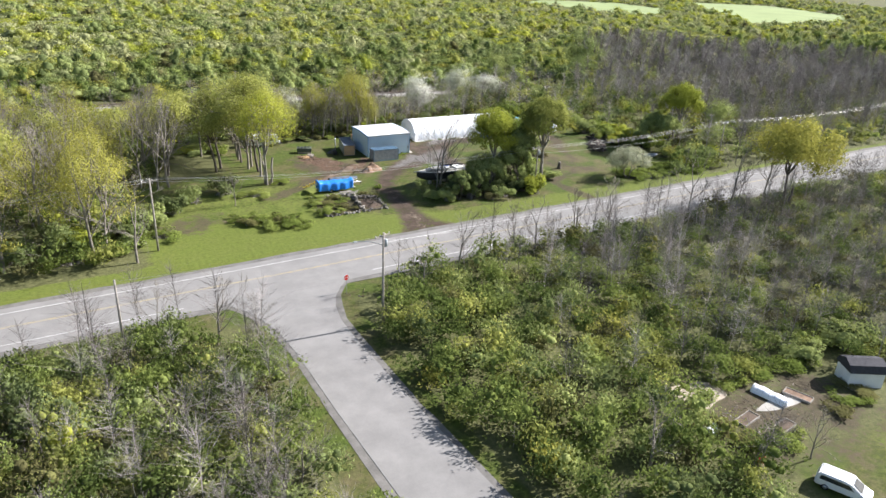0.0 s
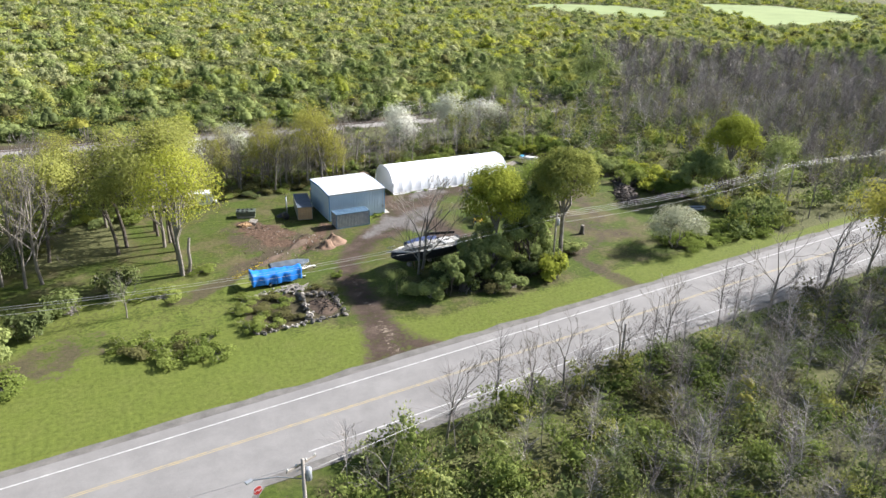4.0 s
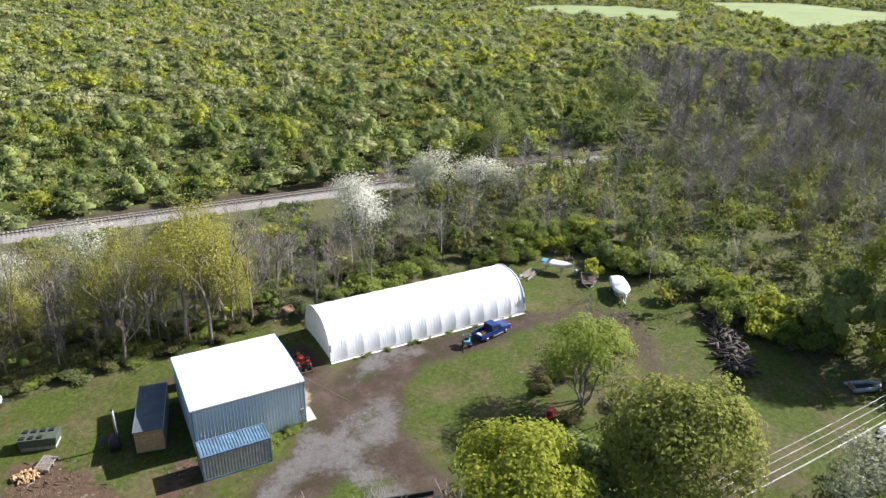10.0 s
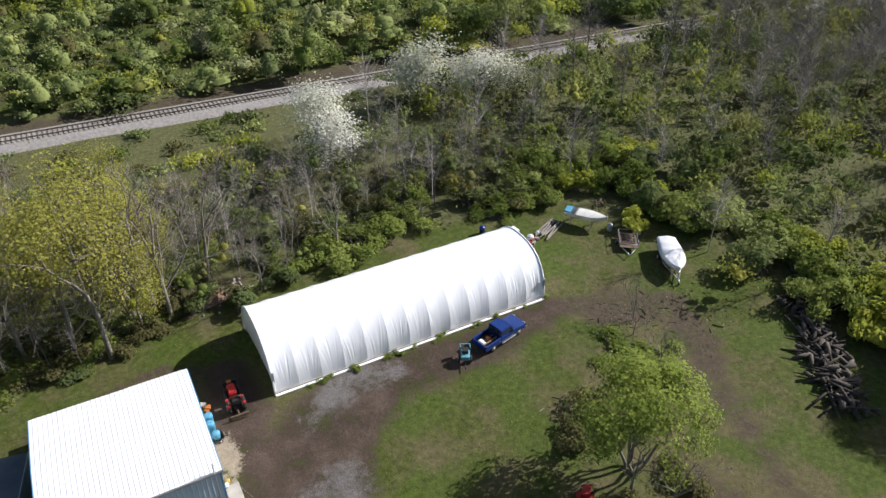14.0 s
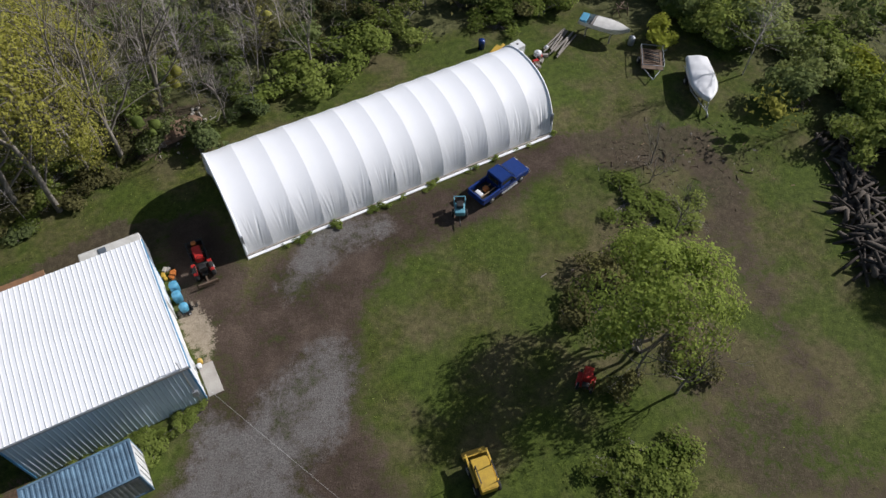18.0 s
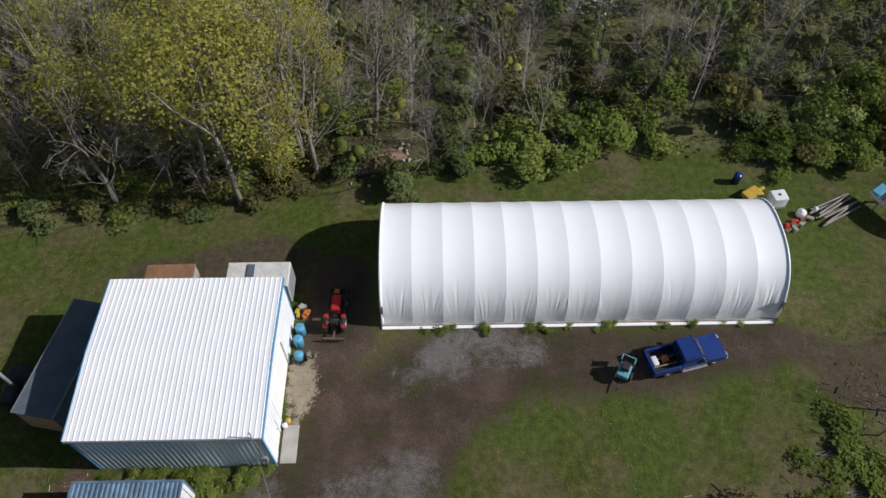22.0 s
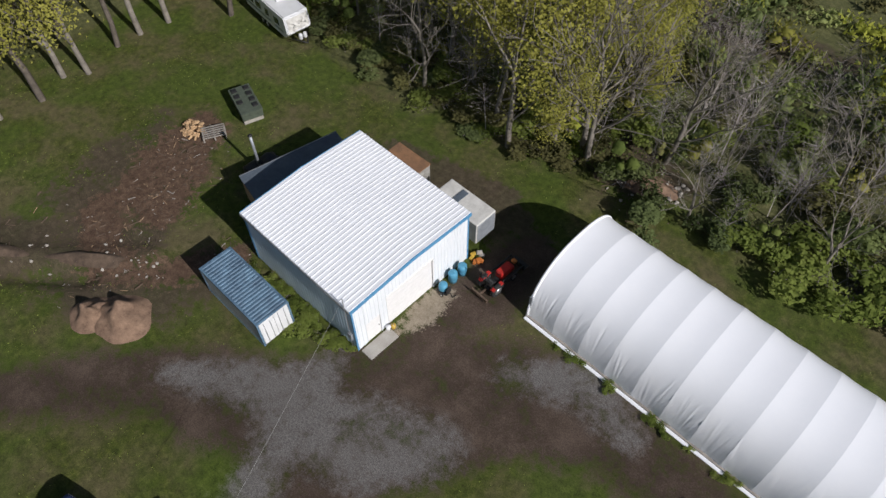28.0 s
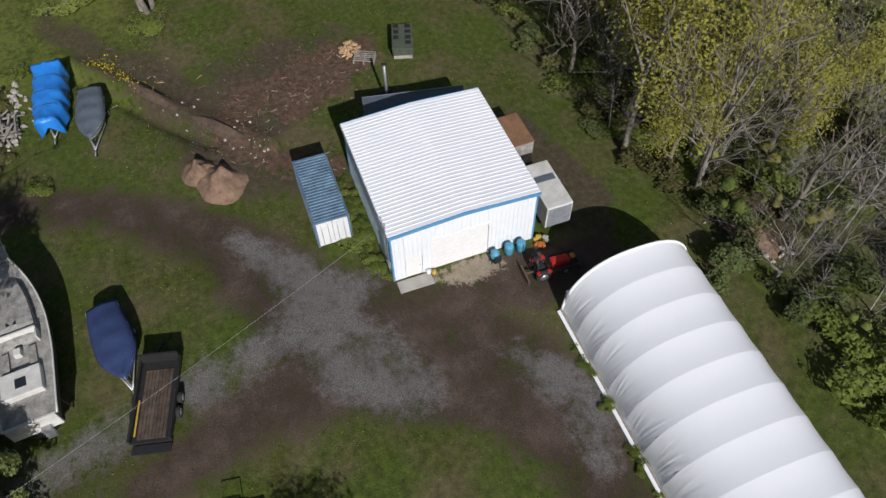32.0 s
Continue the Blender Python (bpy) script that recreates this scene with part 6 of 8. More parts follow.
stop = thing("stop_sign", pose(28.97, 84.2, 0.0, 0, 0, 15), "red octagonal stop sign on a steel post", "road sign")
part("post", boxes("post", "galvanised", (-0.03, 0.03, -0.02, 0.02, -0.2, 2.7), bevel=0.006), stop)
part("face", tube_mesh("face", "paint_red", [(0, -0.03, 2.35), (0, -0.045, 2.35)], 0.4, 8, smooth=False), stop, "red octagon")
part("rim", tube_mesh("rim", "vehicle_white", [(0, -0.022, 2.35), (0, -0.03, 2.35)], 0.44, 8, smooth=False), stop, "white rim")
word = bpy.data.curves.new("word", "FONT")
word.body, word.size, word.align_x, word.align_y, word.extrude = "STOP", 0.3, "CENTER", "CENTER", 0.003
word.materials.append(MATS["vehicle_white"])
wo = new("lettering", word)
wo.parent = stop
wo.matrix_basis = pose(0, -0.05, 2.35, 90, 0, 0)

# ---- railway ----
rail_pts = [(*map(float, site(x, rail_line(x))), 0) for x in range(-70, 330, 10)]


def along(off, z0, z1, half, name, mat):
    verts, faces = [], []
    for x, y, _ in rail_pts:
        for s, z in ((half, z0), (half, z1), (-half, z1), (-half, z0)):
            verts.append((x, y + off + s, z))
    for i in range(len(rail_pts) - 1):
        for k in range(4):
            a, b = 4 * i + k, 4 * i + (k + 1) % 4
            faces.append((a, b, b + 4, a + 4))
    return mesh_from(name, verts, faces, [mat])


bed = []
verts, faces = [], []
for x, y, _ in rail_pts:
    for s, z in ((-3.4, -0.05), (-1.9, 0.55), (1.9, 0.55), (3.4, -0.05)):
        verts.append((x, y + s, z))
for i in range(len(rail_pts) - 1):
    for k in range(3):
        a = 4 * i + k
        faces.append((a, a + 4, a + 5, a + 1))
tagged(new("track_bed", mesh_from("track_bed", verts, faces, ["ballast"], smooth=True)), "grey ballast bed of the railway", "railway", kind="structure")
for off in (-0.75, 0.75):
    tagged(new("rail", along(off, 0.66, 0.82, 0.05, "rail", "rail_steel")), "rusty steel rail on wooden sleepers", "railway", kind="structure")
xs_ = np.arange(-60, 300, 0.62)
ys_ = np.interp(xs_, [p[0] for p in rail_pts], [p[1] for p in rail_pts])
sv, sf = [], []
for x, y in zip(xs_, ys_):
    k = len(sv)
    v, f = box_data(x - 0.12, x + 0.12, y - 1.3, y + 1.3, 0.52, 0.67)
    sv += v
    sf += [tuple(i + k for i in t) for t in f]
tagged(new("sleepers", mesh_from("sleepers", sv, sf, ["timber_grey"])), "weathered wooden railway sleepers", "railway", kind="stuff")

# ---- garden plot south of the road ----
gs = thing("garden_shed", spot(75.4, 39.8, -28), "white garden shed with a dark gambrel roof", "shed")
part("body", boxes("body", "vehicle_white", (-2.0, 2.0, -1.4, 1.4, 0, 2.0), bevel=0.02), gs)
roof_prof = [(-1.6, 1.95), (-1.15, 2.75), (0, 3.15), (1.15, 2.75), (1.6, 1.95)]
part("roof", loft("roof", "shingle", [[(-2.15, y, z) for y, z in roof_prof], [(2.15, y, z) for y, z in roof_prof]], smooth=False), gs, "dark shingled gambrel roof")
part("door", boxes("door", "gelcoat", (1.99, 2.04, -0.6, 0.6, 0.1, 1.9), bevel=0.01), gs)
part("trim", boxes("trim", "steel_grey", (2.0, 2.05, -0.68, -0.6, 0.1, 1.95), (2.0, 2.05, 0.6, 0.68, 0.1, 1.95), bevel=0.005), gs)
for x, y, turn, n, torn in ((63.0, 41.8, -76, 6, False), (53.4, 40.5, 12, 7, True)):
    pt = thing("poly_tunnel", spot(x, y, turn), "torn white plastic sheeting over low garden hoops" if torn else "collapsed white plastic tunnel on the garden", "garden tunnel")
    for i in range(n):
        part("hoop", tube_mesh("hoop", "galvanised", [(-2 + 0.65 * i, 0.75 * math.cos(a), 0.75 * math.sin(a)) for a in [k * math.pi / 10 for k in range(11)]], 0.02, 5), pt)
    secs = []
    for i in range(14):
        f = i / 13
        secs.append([(-2 + (4.0 if not torn else 1.6) * f, (0.78 + 0.1 * noise.noise((f * 4, x, 0))) * math.cos(a), max(0.02, (0.7 + 0.25 * noise.noise((f * 5, a * 2, y))) * math.sin(a))) for a in [k * math.pi / 12 for k in range(13)]])
    part("sheet", loft("sheet", "film_white", secs), pt, "crumpled white plastic")
for i, (x, y, turn) in enumerate(((57.2, 40.0, 12), (59.6, 37.4, 12), (56.4, 37.2, 12), (66.0, 40.6, -70))):
    rbed = thing("raised_bed", spot(x, y, turn), "timber-edged raised garden bed with bare soil", "garden bed", "garden beds")
    part("soil", boxes("soil", "brush_brown" if i < 3 else "soil_pile", (-1.4, 1.4, -0.55, 0.55, 0.0, 0.2), bevel=0.03), rbed)
    for d in ((-1.5, 1.5, -0.65, -0.57, 0, 0.28), (-1.5, 1.5, 0.57, 0.65, 0, 0.28), (-1.5, -1.42, -0.57, 0.57, 0, 0.28), (1.42, 1.5, -0.57, 0.57, 0, 0.28)):
        part("board", boxes("board", "timber_grey", d, bevel=0.01), rbed)
tagged(new("garden_path", blot("garden_path", "concrete", 59.2, 39.4, 3.4, 0.9, 0.05, 6)), "grey gravel path between garden beds", "paving", kind="structure")
tagged(new("reed_patch", blot("reed_patch", "pale_gravel", 53.0, 44.6, 3.6, 2.4, 0.25, 9)), "flattened pale dead reeds in the garden", "dead grass", kind="stuff")
van = thing("minivan", spot(56.5, 28.6, -65), "white minivan parked on the lawn", "car")
part("body", body_mesh("body", "vehicle_white", [(-2.3, 0.35), (2.2, 0.35), (2.35, 0.7), (1.5, 1.0), (0.7, 1.55), (0.3, 1.68), (-2.1, 1.68), (-2.35, 1.0)], 0.92, 0.1), van)
for s in (-1, 1):
    part("side_window", mesh_from("side_window", [(-2.0, s * 0.93, 1.05), (0.9, s * 0.93, 1.05), (0.4, s * 0.925, 1.5), (-1.9, s * 0.925, 1.5)], [(0, 1, 2, 3)], ["window_dark"]), van)
    for x in (-1.4, 1.45):
        wheel(van, x, s * 0.82, 0.34, 0.22)
part("windscreen", mesh_from("windscreen", [(1.52, -0.7, 1.05), (1.52, 0.7, 1.05), (0.75, 0.62, 1.6), (0.75, -0.62, 1.6)], [(0, 1, 2, 3)], ["window_dark"]), van)
wbar = thing("wheelbarrow", spot(52.8, 34.6, 30), "red wheelbarrow beside the garden beds", "wheelbarrow")
part("tray", boxes("tray", "paint_red", (-0.5, 0.5, -0.35, 0.35, 0.35, 0.6), bevel=0.08), wbar)
part("handle", boxes("handle", "timber", (-1.0, -0.4, -0.33, -0.28, 0.4, 0.45), (-1.0, -0.4, 0.28, 0.33, 0.4, 0.45), bevel=0.01), wbar)
wheel(wbar, 0.65, 0, 0.2, 0.1)

# ---- plants ----
rng = np.random.default_rng(7)


def rand_dirs(n, r):
    v = r.normal(size=(n, 3))
    return v / np.linalg.norm(v, axis=1)[:, None]


def leaf_quads(centres, sizes, r, aspect=0.75, out=None, loose=0.75):
    """Leaf blades: one quad about each centre, facing roughly along out, or turned at random."""
    n = len(centres)
    face = rand_dirs(n, r)
    if out is not None:
        face = out + face * loose
        face /= np.maximum(np.linalg.norm(face, axis=1), 1e-6)[:, None]
    u = np.cross(face, rand_dirs(n, r))
    u /= np.maximum(np.linalg.norm(u, axis=1), 1e-6)[:, None]
    w = np.cross(face, u)
    u, w = u * (sizes * 0.5)[:, None], w * (sizes * 0.5 * aspect)[:, None]
    return np.stack([centres - u, centres - 0.15 * u + w, centres + u, centres - 0.15 * u - w], 1)


def leaf_tris(centres, sizes, r, out, loose=0.75):
    """Leaf sprays: one pointed blade about each centre, facing roughly along out."""
    n = len(centres)
    face = out + rand_dirs(n, r) * loose
    face /= np.maximum(np.linalg.norm(face, axis=1), 1e-6)[:, None]
    u = np.cross(face, rand_dirs(n, r))
    u /= np.maximum(np.linalg.norm(u, axis=1), 1e-6)[:, None]
    w = np.cross(face, u)
    u, w = u * (sizes * 0.62)[:, None], w * (sizes * 0.44)[:, None]
    return np.stack([centres + u, centres - 0.55 * u + w, centres - 0.55 * u - w], 1)


def mixed_mesh(name, quads, q_index, q_tint, tri_v, tri_f, t_index, t_tint, mats):
    """Quads and triangles in one mesh."""
    nq, nt = len(quads), len(tri_f)
    me = bpy.data.meshes.new(name)
    me.vertices.add(4 * nq + len(tri_v))
    me.vertices.foreach_set("co", np.concatenate([quads.reshape(-1, 3), tri_v]).astype(np.float32).ravel())
    me.loops.add(4 * nq + 3 * nt)
    me.loops.foreach_set("vertex_index", np.concatenate([np.arange(4 * nq), (tri_f + 4 * nq).ravel()]).astype(np.int32))
    me.polygons.add(nq + nt)
    me.polygons.foreach_set("loop_start", np.concatenate([np.arange(0, 4 * nq, 4), 4 * nq + np.arange(0, 3 * nt, 3)]).astype(np.int32))
    for m in mats:
        me.materials.append(MATS[m])
    me.polygons.foreach_set("material_index", np.concatenate([q_index, t_index]).astype(np.int32))
    a = me.attributes.new("tint", "FLOAT", "FACE")
    a.data.foreach_set("value", np.concatenate([q_tint, t_tint]).astype(np.float32))
    me.update(calc_edges=True)
    me.shade_smooth()
    return me


NO_QUADS = np.zeros((0, 4, 3))


def tris_mesh(name, tris, mats, quads=NO_QUADS, q_index=1):
    """Leaf blades in the first material, and quads (stems) in the second."""
    n, q = len(tris), len(quads)
    return mixed_mesh(name, quads, np.full(q, q_index), np.zeros(q), tris.reshape(-1, 3), np.arange(3 * n).reshape(-1, 3), np.zeros(n), np.zeros(n), mats)


def grow(r, height, spread, levels, splits, lean=0.1, first=0.35, wiggle=0.25, taper=0.62):
    """Limbs as (p0, p1, r0, r1), and the tips."""
    segs, tips = [], []

    def limb(p, d, length, rad, level):
        n = 3 if level < 2 else 2
        for i in range(n):
            d = (d + Vector(r.normal(size=3)) * wiggle * 0.35 + Vector((0, 0, 0.06))).normalized()
            q = p + d * (length / n)
            r1 = rad * (1 - 0.35 * (i + 1) / n)
            segs.append((p, q, rad * (1 - 0.35 * i / n), r1, level))
            if 0 < level < levels and i > 0 or (level == 0 and i * length / n > first * length * 0.5):
                for _ in range(splits if level else splits + 1):
                    if r.random() < 0.85:
                        side = Vector(rand_dirs(1, r)[0])
                        nd = (d * (1.0 - spread * 0.5) + side * spread + Vector((0, 0, 0.15))).normalized()
                        if level < levels:
                            limb(p.lerp(q, r.random()), nd, length * taper * (0.7 + 0.5 * r.random()), r1 * 0.55, level + 1)
            p = q
        tips.append((p, level))
        if level < levels:
            for _ in range(2):
                side = Vector(rand_dirs(1, r)[0])
                limb(p, (d + side * spread * 0.9 + Vector((0, 0, 0.2))).normalized(), length * taper, r1 * 0.75, level + 1)
    limb(Vector((0, 0, -0.15)), Vector((lean * r.normal(), lean * r.normal(), 1)).normalized(), height * 0.42, 0.015 * height, 0)
    return segs, tips


def limb_mesh(name, segs, mat, thin=0.0):
    verts, faces = [], []
    for p, q, r0, r1, level in segs:
        sides = 6 if level == 0 else 4 if level == 1 else 3
        d = (q - p).normalized()
        a = d.orthogonal().normalized()
        b = d.cross(a)
        k = len(verts)
        for c, rr in ((p, r0), (q, r1)):
            rr = max(rr, thin)
            for s in range(sides):
                w = 2 * math.pi * s / sides
                verts.append(c + rr * (math.cos(w) * a + math.sin(w) * b))
        faces += [(k + s, k + (s + 1) % sides, k + sides + (s + 1) % sides, k + sides + s) for s in range(sides)]
    return mesh_from(name, verts, faces, [mat], smooth=True)


def scale_to(segs, tips, height):
    top = max(q.z for _, q, *_ in segs)
    f = height / top
    return [(p * f, q * f, a * f, b * f, l) for p, q, a, b, l in segs], [(p * f, l) for p, l in tips]


def tree_meshes(seed, height, kind, leaf_mat, bark, n_leaf, leaf_size, spread=0.75, levels=3, splits=1, puff=0.09):
    r = np.random.default_rng(seed)
    segs, tips = scale_to(*grow(r, height, spread, levels, splits), height)
    thin = 0.012 if kind != "bare" else 0.016
    if not n_leaf:
        return limb_mesh("trunk", [q for q in segs if q[4] < 2], bark, thin), limb_mesh("crown", [q for q in segs if q[4] > 1], bark, thin)
    trunk = limb_mesh("trunk", segs, bark, thin)
    ends = np.array([p for p, l in tips if l >= levels - 1 and p.z > 0.25 * height] or [p for p, l in tips])
    pick = ends[r.integers(0, len(ends), n_leaf)]
    c = pick + r.normal(size=(n_leaf, 3)) * height * puff * np.array([1, 1, 0.75])
    c = c[c[:, 2] > 0.12 * height]
    mid = np.array([ends[:, 0].mean(), ends[:, 1].mean(), 0.55 * height])
    out = c - mid
    out = out / np.linalg.norm(out, axis=1)[:, None] + np.array([0, 0, 0.35])
    s = leaf_size * (0.6 + 0.8 * r.random(len(c)))
    return trunk, tris_mesh("crown", leaf_tris(c, s, r, out), [leaf_mat])


def dome_meshes(seed, height, width, low, leaf_mat, bark, n_leaf, leaf_size, lobes=42, stems=1):
    """A full-crowned tree: stems that fork into rising limbs, each ending in tufts of leaves that close to an uneven dome."""
    r = np.random.default_rng(seed)
    d = rand_dirs(lobes, r)
    d[:, 2] = np.where(d[:, 2] < -0.35, -d[:, 2], d[:, 2])
    half = 0.5 * (height - low)
    mid = np.array([0.0, 0.0, low + half])
    f = np.where(r.random(lobes) < 0.75, 0.72 + 0.14 * r.random(lobes), 0.2 + 0.4 * r.random(lobes))
    tip = mid + d * f[:, None] * np.array([0.5 * width, 0.5 * width, half * 0.95])
    big = width * (0.085 + 0.07 * r.random(lobes))
    which = r.choice(lobes, n_leaf, p=big ** 2 / (big ** 2).sum())
    dl = rand_dirs(n_leaf, r)
    c = tip[which] + dl * (big[which] * r.random(n_leaf) ** 0.33)[:, None]
    out = c - mid
    out = 0.7 * out / np.linalg.norm(out, axis=1)[:, None] + 0.5 * dl + np.array([0, 0, 0.2])
    crown = tris_mesh("crown", leaf_tris(c, leaf_size * (0.6 + 0.8 * r.random(n_leaf)), r, out, 0.7), [leaf_mat])
    segs = []

    def run(p, q, r0, r1, level, bend):
        a = p
        for i in range(3):
            b = p.lerp(q, (i + 1) / 3) + (Vector(r.normal(size=3)) * bend if i < 2 else Vector())
            segs.append((a, b, r0 + (r1 - r0) * i / 3, r0 + (r1 - r0) * (i + 1) / 3, level))
            a = b
    order = np.argsort(np.arctan2(tip[:, 1], tip[:, 0]))
    forks = []
    for k in range(stems):
        w = 6.28 * k / stems + 0.5
        top = Vector((math.cos(w) * 0.09 * width, math.sin(w) * 0.09 * width, low * (0.85 + 0.4 * r.random()))) if stems > 1 else Vector((r.normal() * 0.3, r.normal() * 0.3, low * 0.9))
        run(Vector((math.cos(w) * 0.03 * height * (stems > 1), math.sin(w) * 0.03 * height * (stems > 1), -0.2)), top, (0.024 if stems == 1 else 0.015) * height, (0.017 if stems == 1 else 0.011) * height, 0, 0.12)
        forks.append(top)
    groups = np.array_split(order, 7)
    for g in groups:
        centre = Vector(tip[g].mean(0)) * 0.62 + Vector(mid) * 0.38
        fork = min(forks, key=lambda p: (p - centre).length)
        run(fork, centre, 0.012 * height, 0.006 * height, 1, 0.3)
        for j in g:
            run(centre, Vector(tip[j]), 0.005 * height, 0.0014 * height, 2, 0.15)
    return limb_mesh("trunk", segs, bark, 0.014), crown


KINDS = {}


def tree_kind(key, label, category, variants):
    KINDS[key] = (label, category, variants)


def plant_tree(key, x, y, height, turn, pick, label="", slim=1.0, grid=True):
    text, category, variants = KINDS[key]
    trunk, crown, made = variants[pick % len(variants)]
    f = height / made
    z = float(ground_z(x, y))
    if grid:
        f *= site_scale(x, y)
        x, y = map(float, site(x, y))
    e = thing(category.replace(" ", "_"), Matrix.Translation((x, y, z)) @ Matrix.Rotation(turn, 4, "Z") @ Matrix.Diagonal((f * slim, f * slim, f, 1)), label or text, category)
    part("trunk", trunk, e)
    if crown:
        part("crown", crown, e)
    return e


tree_kind("maple", "young-leaved yellow-green maple tree", "tree", [(*tree_meshes(s, 12, "leaf", "leaf_olive", "bark_dark", 5200, 0.22, 0.85, 3, 1, 0.07), 12) for s in (11, 12, 13)])
tree_kind("big", "tall spreading maple in fresh yellow-green leaf", "tree", [(*dome_meshes(15, 16, 11, 5.5, "leaf_yellow_green", "bark_grey", 17000, 0.27, 60, 3), 16)])
tree_kind("olive", "tall maple with a rounded olive-green spring crown", "tree", [(*dome_meshes(16, 18, 10.5, 8.0, "leaf_olive", "bark_grey", 15000, 0.27, 46, 1), 18)])
tree_kind("oak", "broad round-crowned oak in golden spring leaf", "tree", [(*dome_meshes(18, 15, 15, 4.5, "leaf_gold", "bark_dark", 13000, 0.3, 60, 2), 15)])
tree_kind("airy", "tall airy maple in thin yellow-green spring leaf", "tree", [(*dome_meshes(17, 19, 13, 5.0, "leaf_yellow_green", "bark_grey", 8500, 0.24, 70, 3), 19)])
tree_kind("silver", "silvery grey-green wild olive tree, low and spreading", "tree", [(*dome_meshes(25, 6, 7.4, 1.2, "leaf_silver", "bark_grey", 7500, 0.17, 60, 4), 6)])
tree_kind("willow", "multi-stemmed willow in fresh light green leaf", "tree", [(*dome_meshes(19, 8, 9, 1.2, "leaf_willow", "bark_grey", 9000, 0.19, 46, 5), 8)])
tree_kind("leafy", "fresh green young broadleaf tree", "tree", [(*dome_meshes(s_, 8, 6, 1.8, "leaf_green", "bark_dark", 5000, 0.27, 30, 2), 8) for s_ in (20, 24)])
tree_kind("green", "fresh green broadleaf tree", "tree", [(*tree_meshes(s, 10, "leaf", "leaf_green", "bark_dark", 5000, 0.26, 0.85, 3, 1, 0.07), 10) for s in (21, 22, 23)])
tree_kind("gold", "tall tree with sparse golden-green spring leaves", "tree", [(*tree_meshes(s, 13, "leaf", "leaf_gold", "bark_grey", 4300, 0.17, 0.65, 3, 1, 0.055), 13) for s in (31, 32, 33)])
tree_kind("bare", "leafless grey tree with fine twigs", "bare tree", [(*tree_meshes(s, 11, "bare", "", "bark_grey", 0, 0, 0.7, 4, 1), 11) for s in (41, 42, 43)])
tree_kind("blossom", "white-blossomed wild fruit tree", "tree", [(*tree_meshes(s, 6, "leaf", "blossom", "bark_dark", 4200, 0.15, 0.9, 3, 1, 0.1), 6) for s in (51, 52)])


def shrub_mesh(seed, leaf_mat, n, size, wide=1.0):
    """A bush of several lobes of leaves on fine stems, 2 m high."""
    r = np.random.default_rng(seed)
    lobes = np.stack([r.normal(size=9) * 0.62 * wide, r.normal(size=9) * 0.62 * wide, 0.6 + 0.75 * r.random(9)], 1)
    c = lobes[r.integers(0, 9, n)] + rand_dirs(n, r) * (0.62 * r.random(n)[:, None] ** 0.4) * np.array([1, 1, 0.8])
    c = c[c[:, 2] > 0.02]
    out = c - np.array([0, 0, 0.7])
    out = out / np.linalg.norm(out, axis=1)[:, None] + np.array([0, 0, 0.4])
    q = leaf_tris(c, size * (0.6 + 0.8 * r.random(len(c))), r, out)
    st = lobes[r.integers(0, 9, 60)] + rand_dirs(60, r) * 0.5
    root = r.normal(size=(60, 3)) * np.array([0.25, 0.25, 0.0])
    wv = np.cross(st - root, rand_dirs(60, r))
    wv *= 0.018 / np.linalg.norm(wv, axis=1)[:, None]
    stems = np.stack([root - wv, root + wv, st + wv * 0.3, st - wv * 0.3], 1)
    return tris_mesh("shrub", q, [leaf_mat, "twig"], stems)


SHRUBS = {"green": [shrub_mesh(s, "leaf_green", 2000, 0.18) for s in (61, 62, 63)], "yellow": [shrub_mesh(s, "leaf_yellow_green", 1500, 0.22) for s in (64, 65)],
          "weed": [shrub_mesh(s, "weed", 1500, 0.18, 1.4) for s in (66, 67)], "dark": [shrub_mesh(s, "leaf_dark", 1800, 0.18) for s in (68, 69)], "blossom": [shrub_mesh(70, "blossom", 1500, 0.2)], "dull": [shrub_mesh(s, "leaf_dull", 1400, 0.18, 1.2) for s in (71, 72)]}
SHRUB_WORDS = {"green": "dense bush in fresh green leaf", "yellow": "bush coming into yellow-green leaf", "weed": "low rank green weeds and brambles", "dark": "dark green evergreen bush, dense", "blossom": "wild bush covered in white blossom", "dull": "dull olive-brown bush just coming into leaf"}


def plant_shrub(key, x, y, height, wide, turn, pick):
    me = SHRUBS[key][pick % len(SHRUBS[key])]
    ob = new("shrub", me)
    ob.matrix_basis = Matrix.Translation((*map(float, site(x, y)), float(ground_z(x, y)))) @ Matrix.Rotation(turn, 4, "Z") @ Matrix.Diagonal((wide / 3, wide / 3, height / 2, 1))
    return tagged(ob, SHRUB_WORDS[key], "shrub")


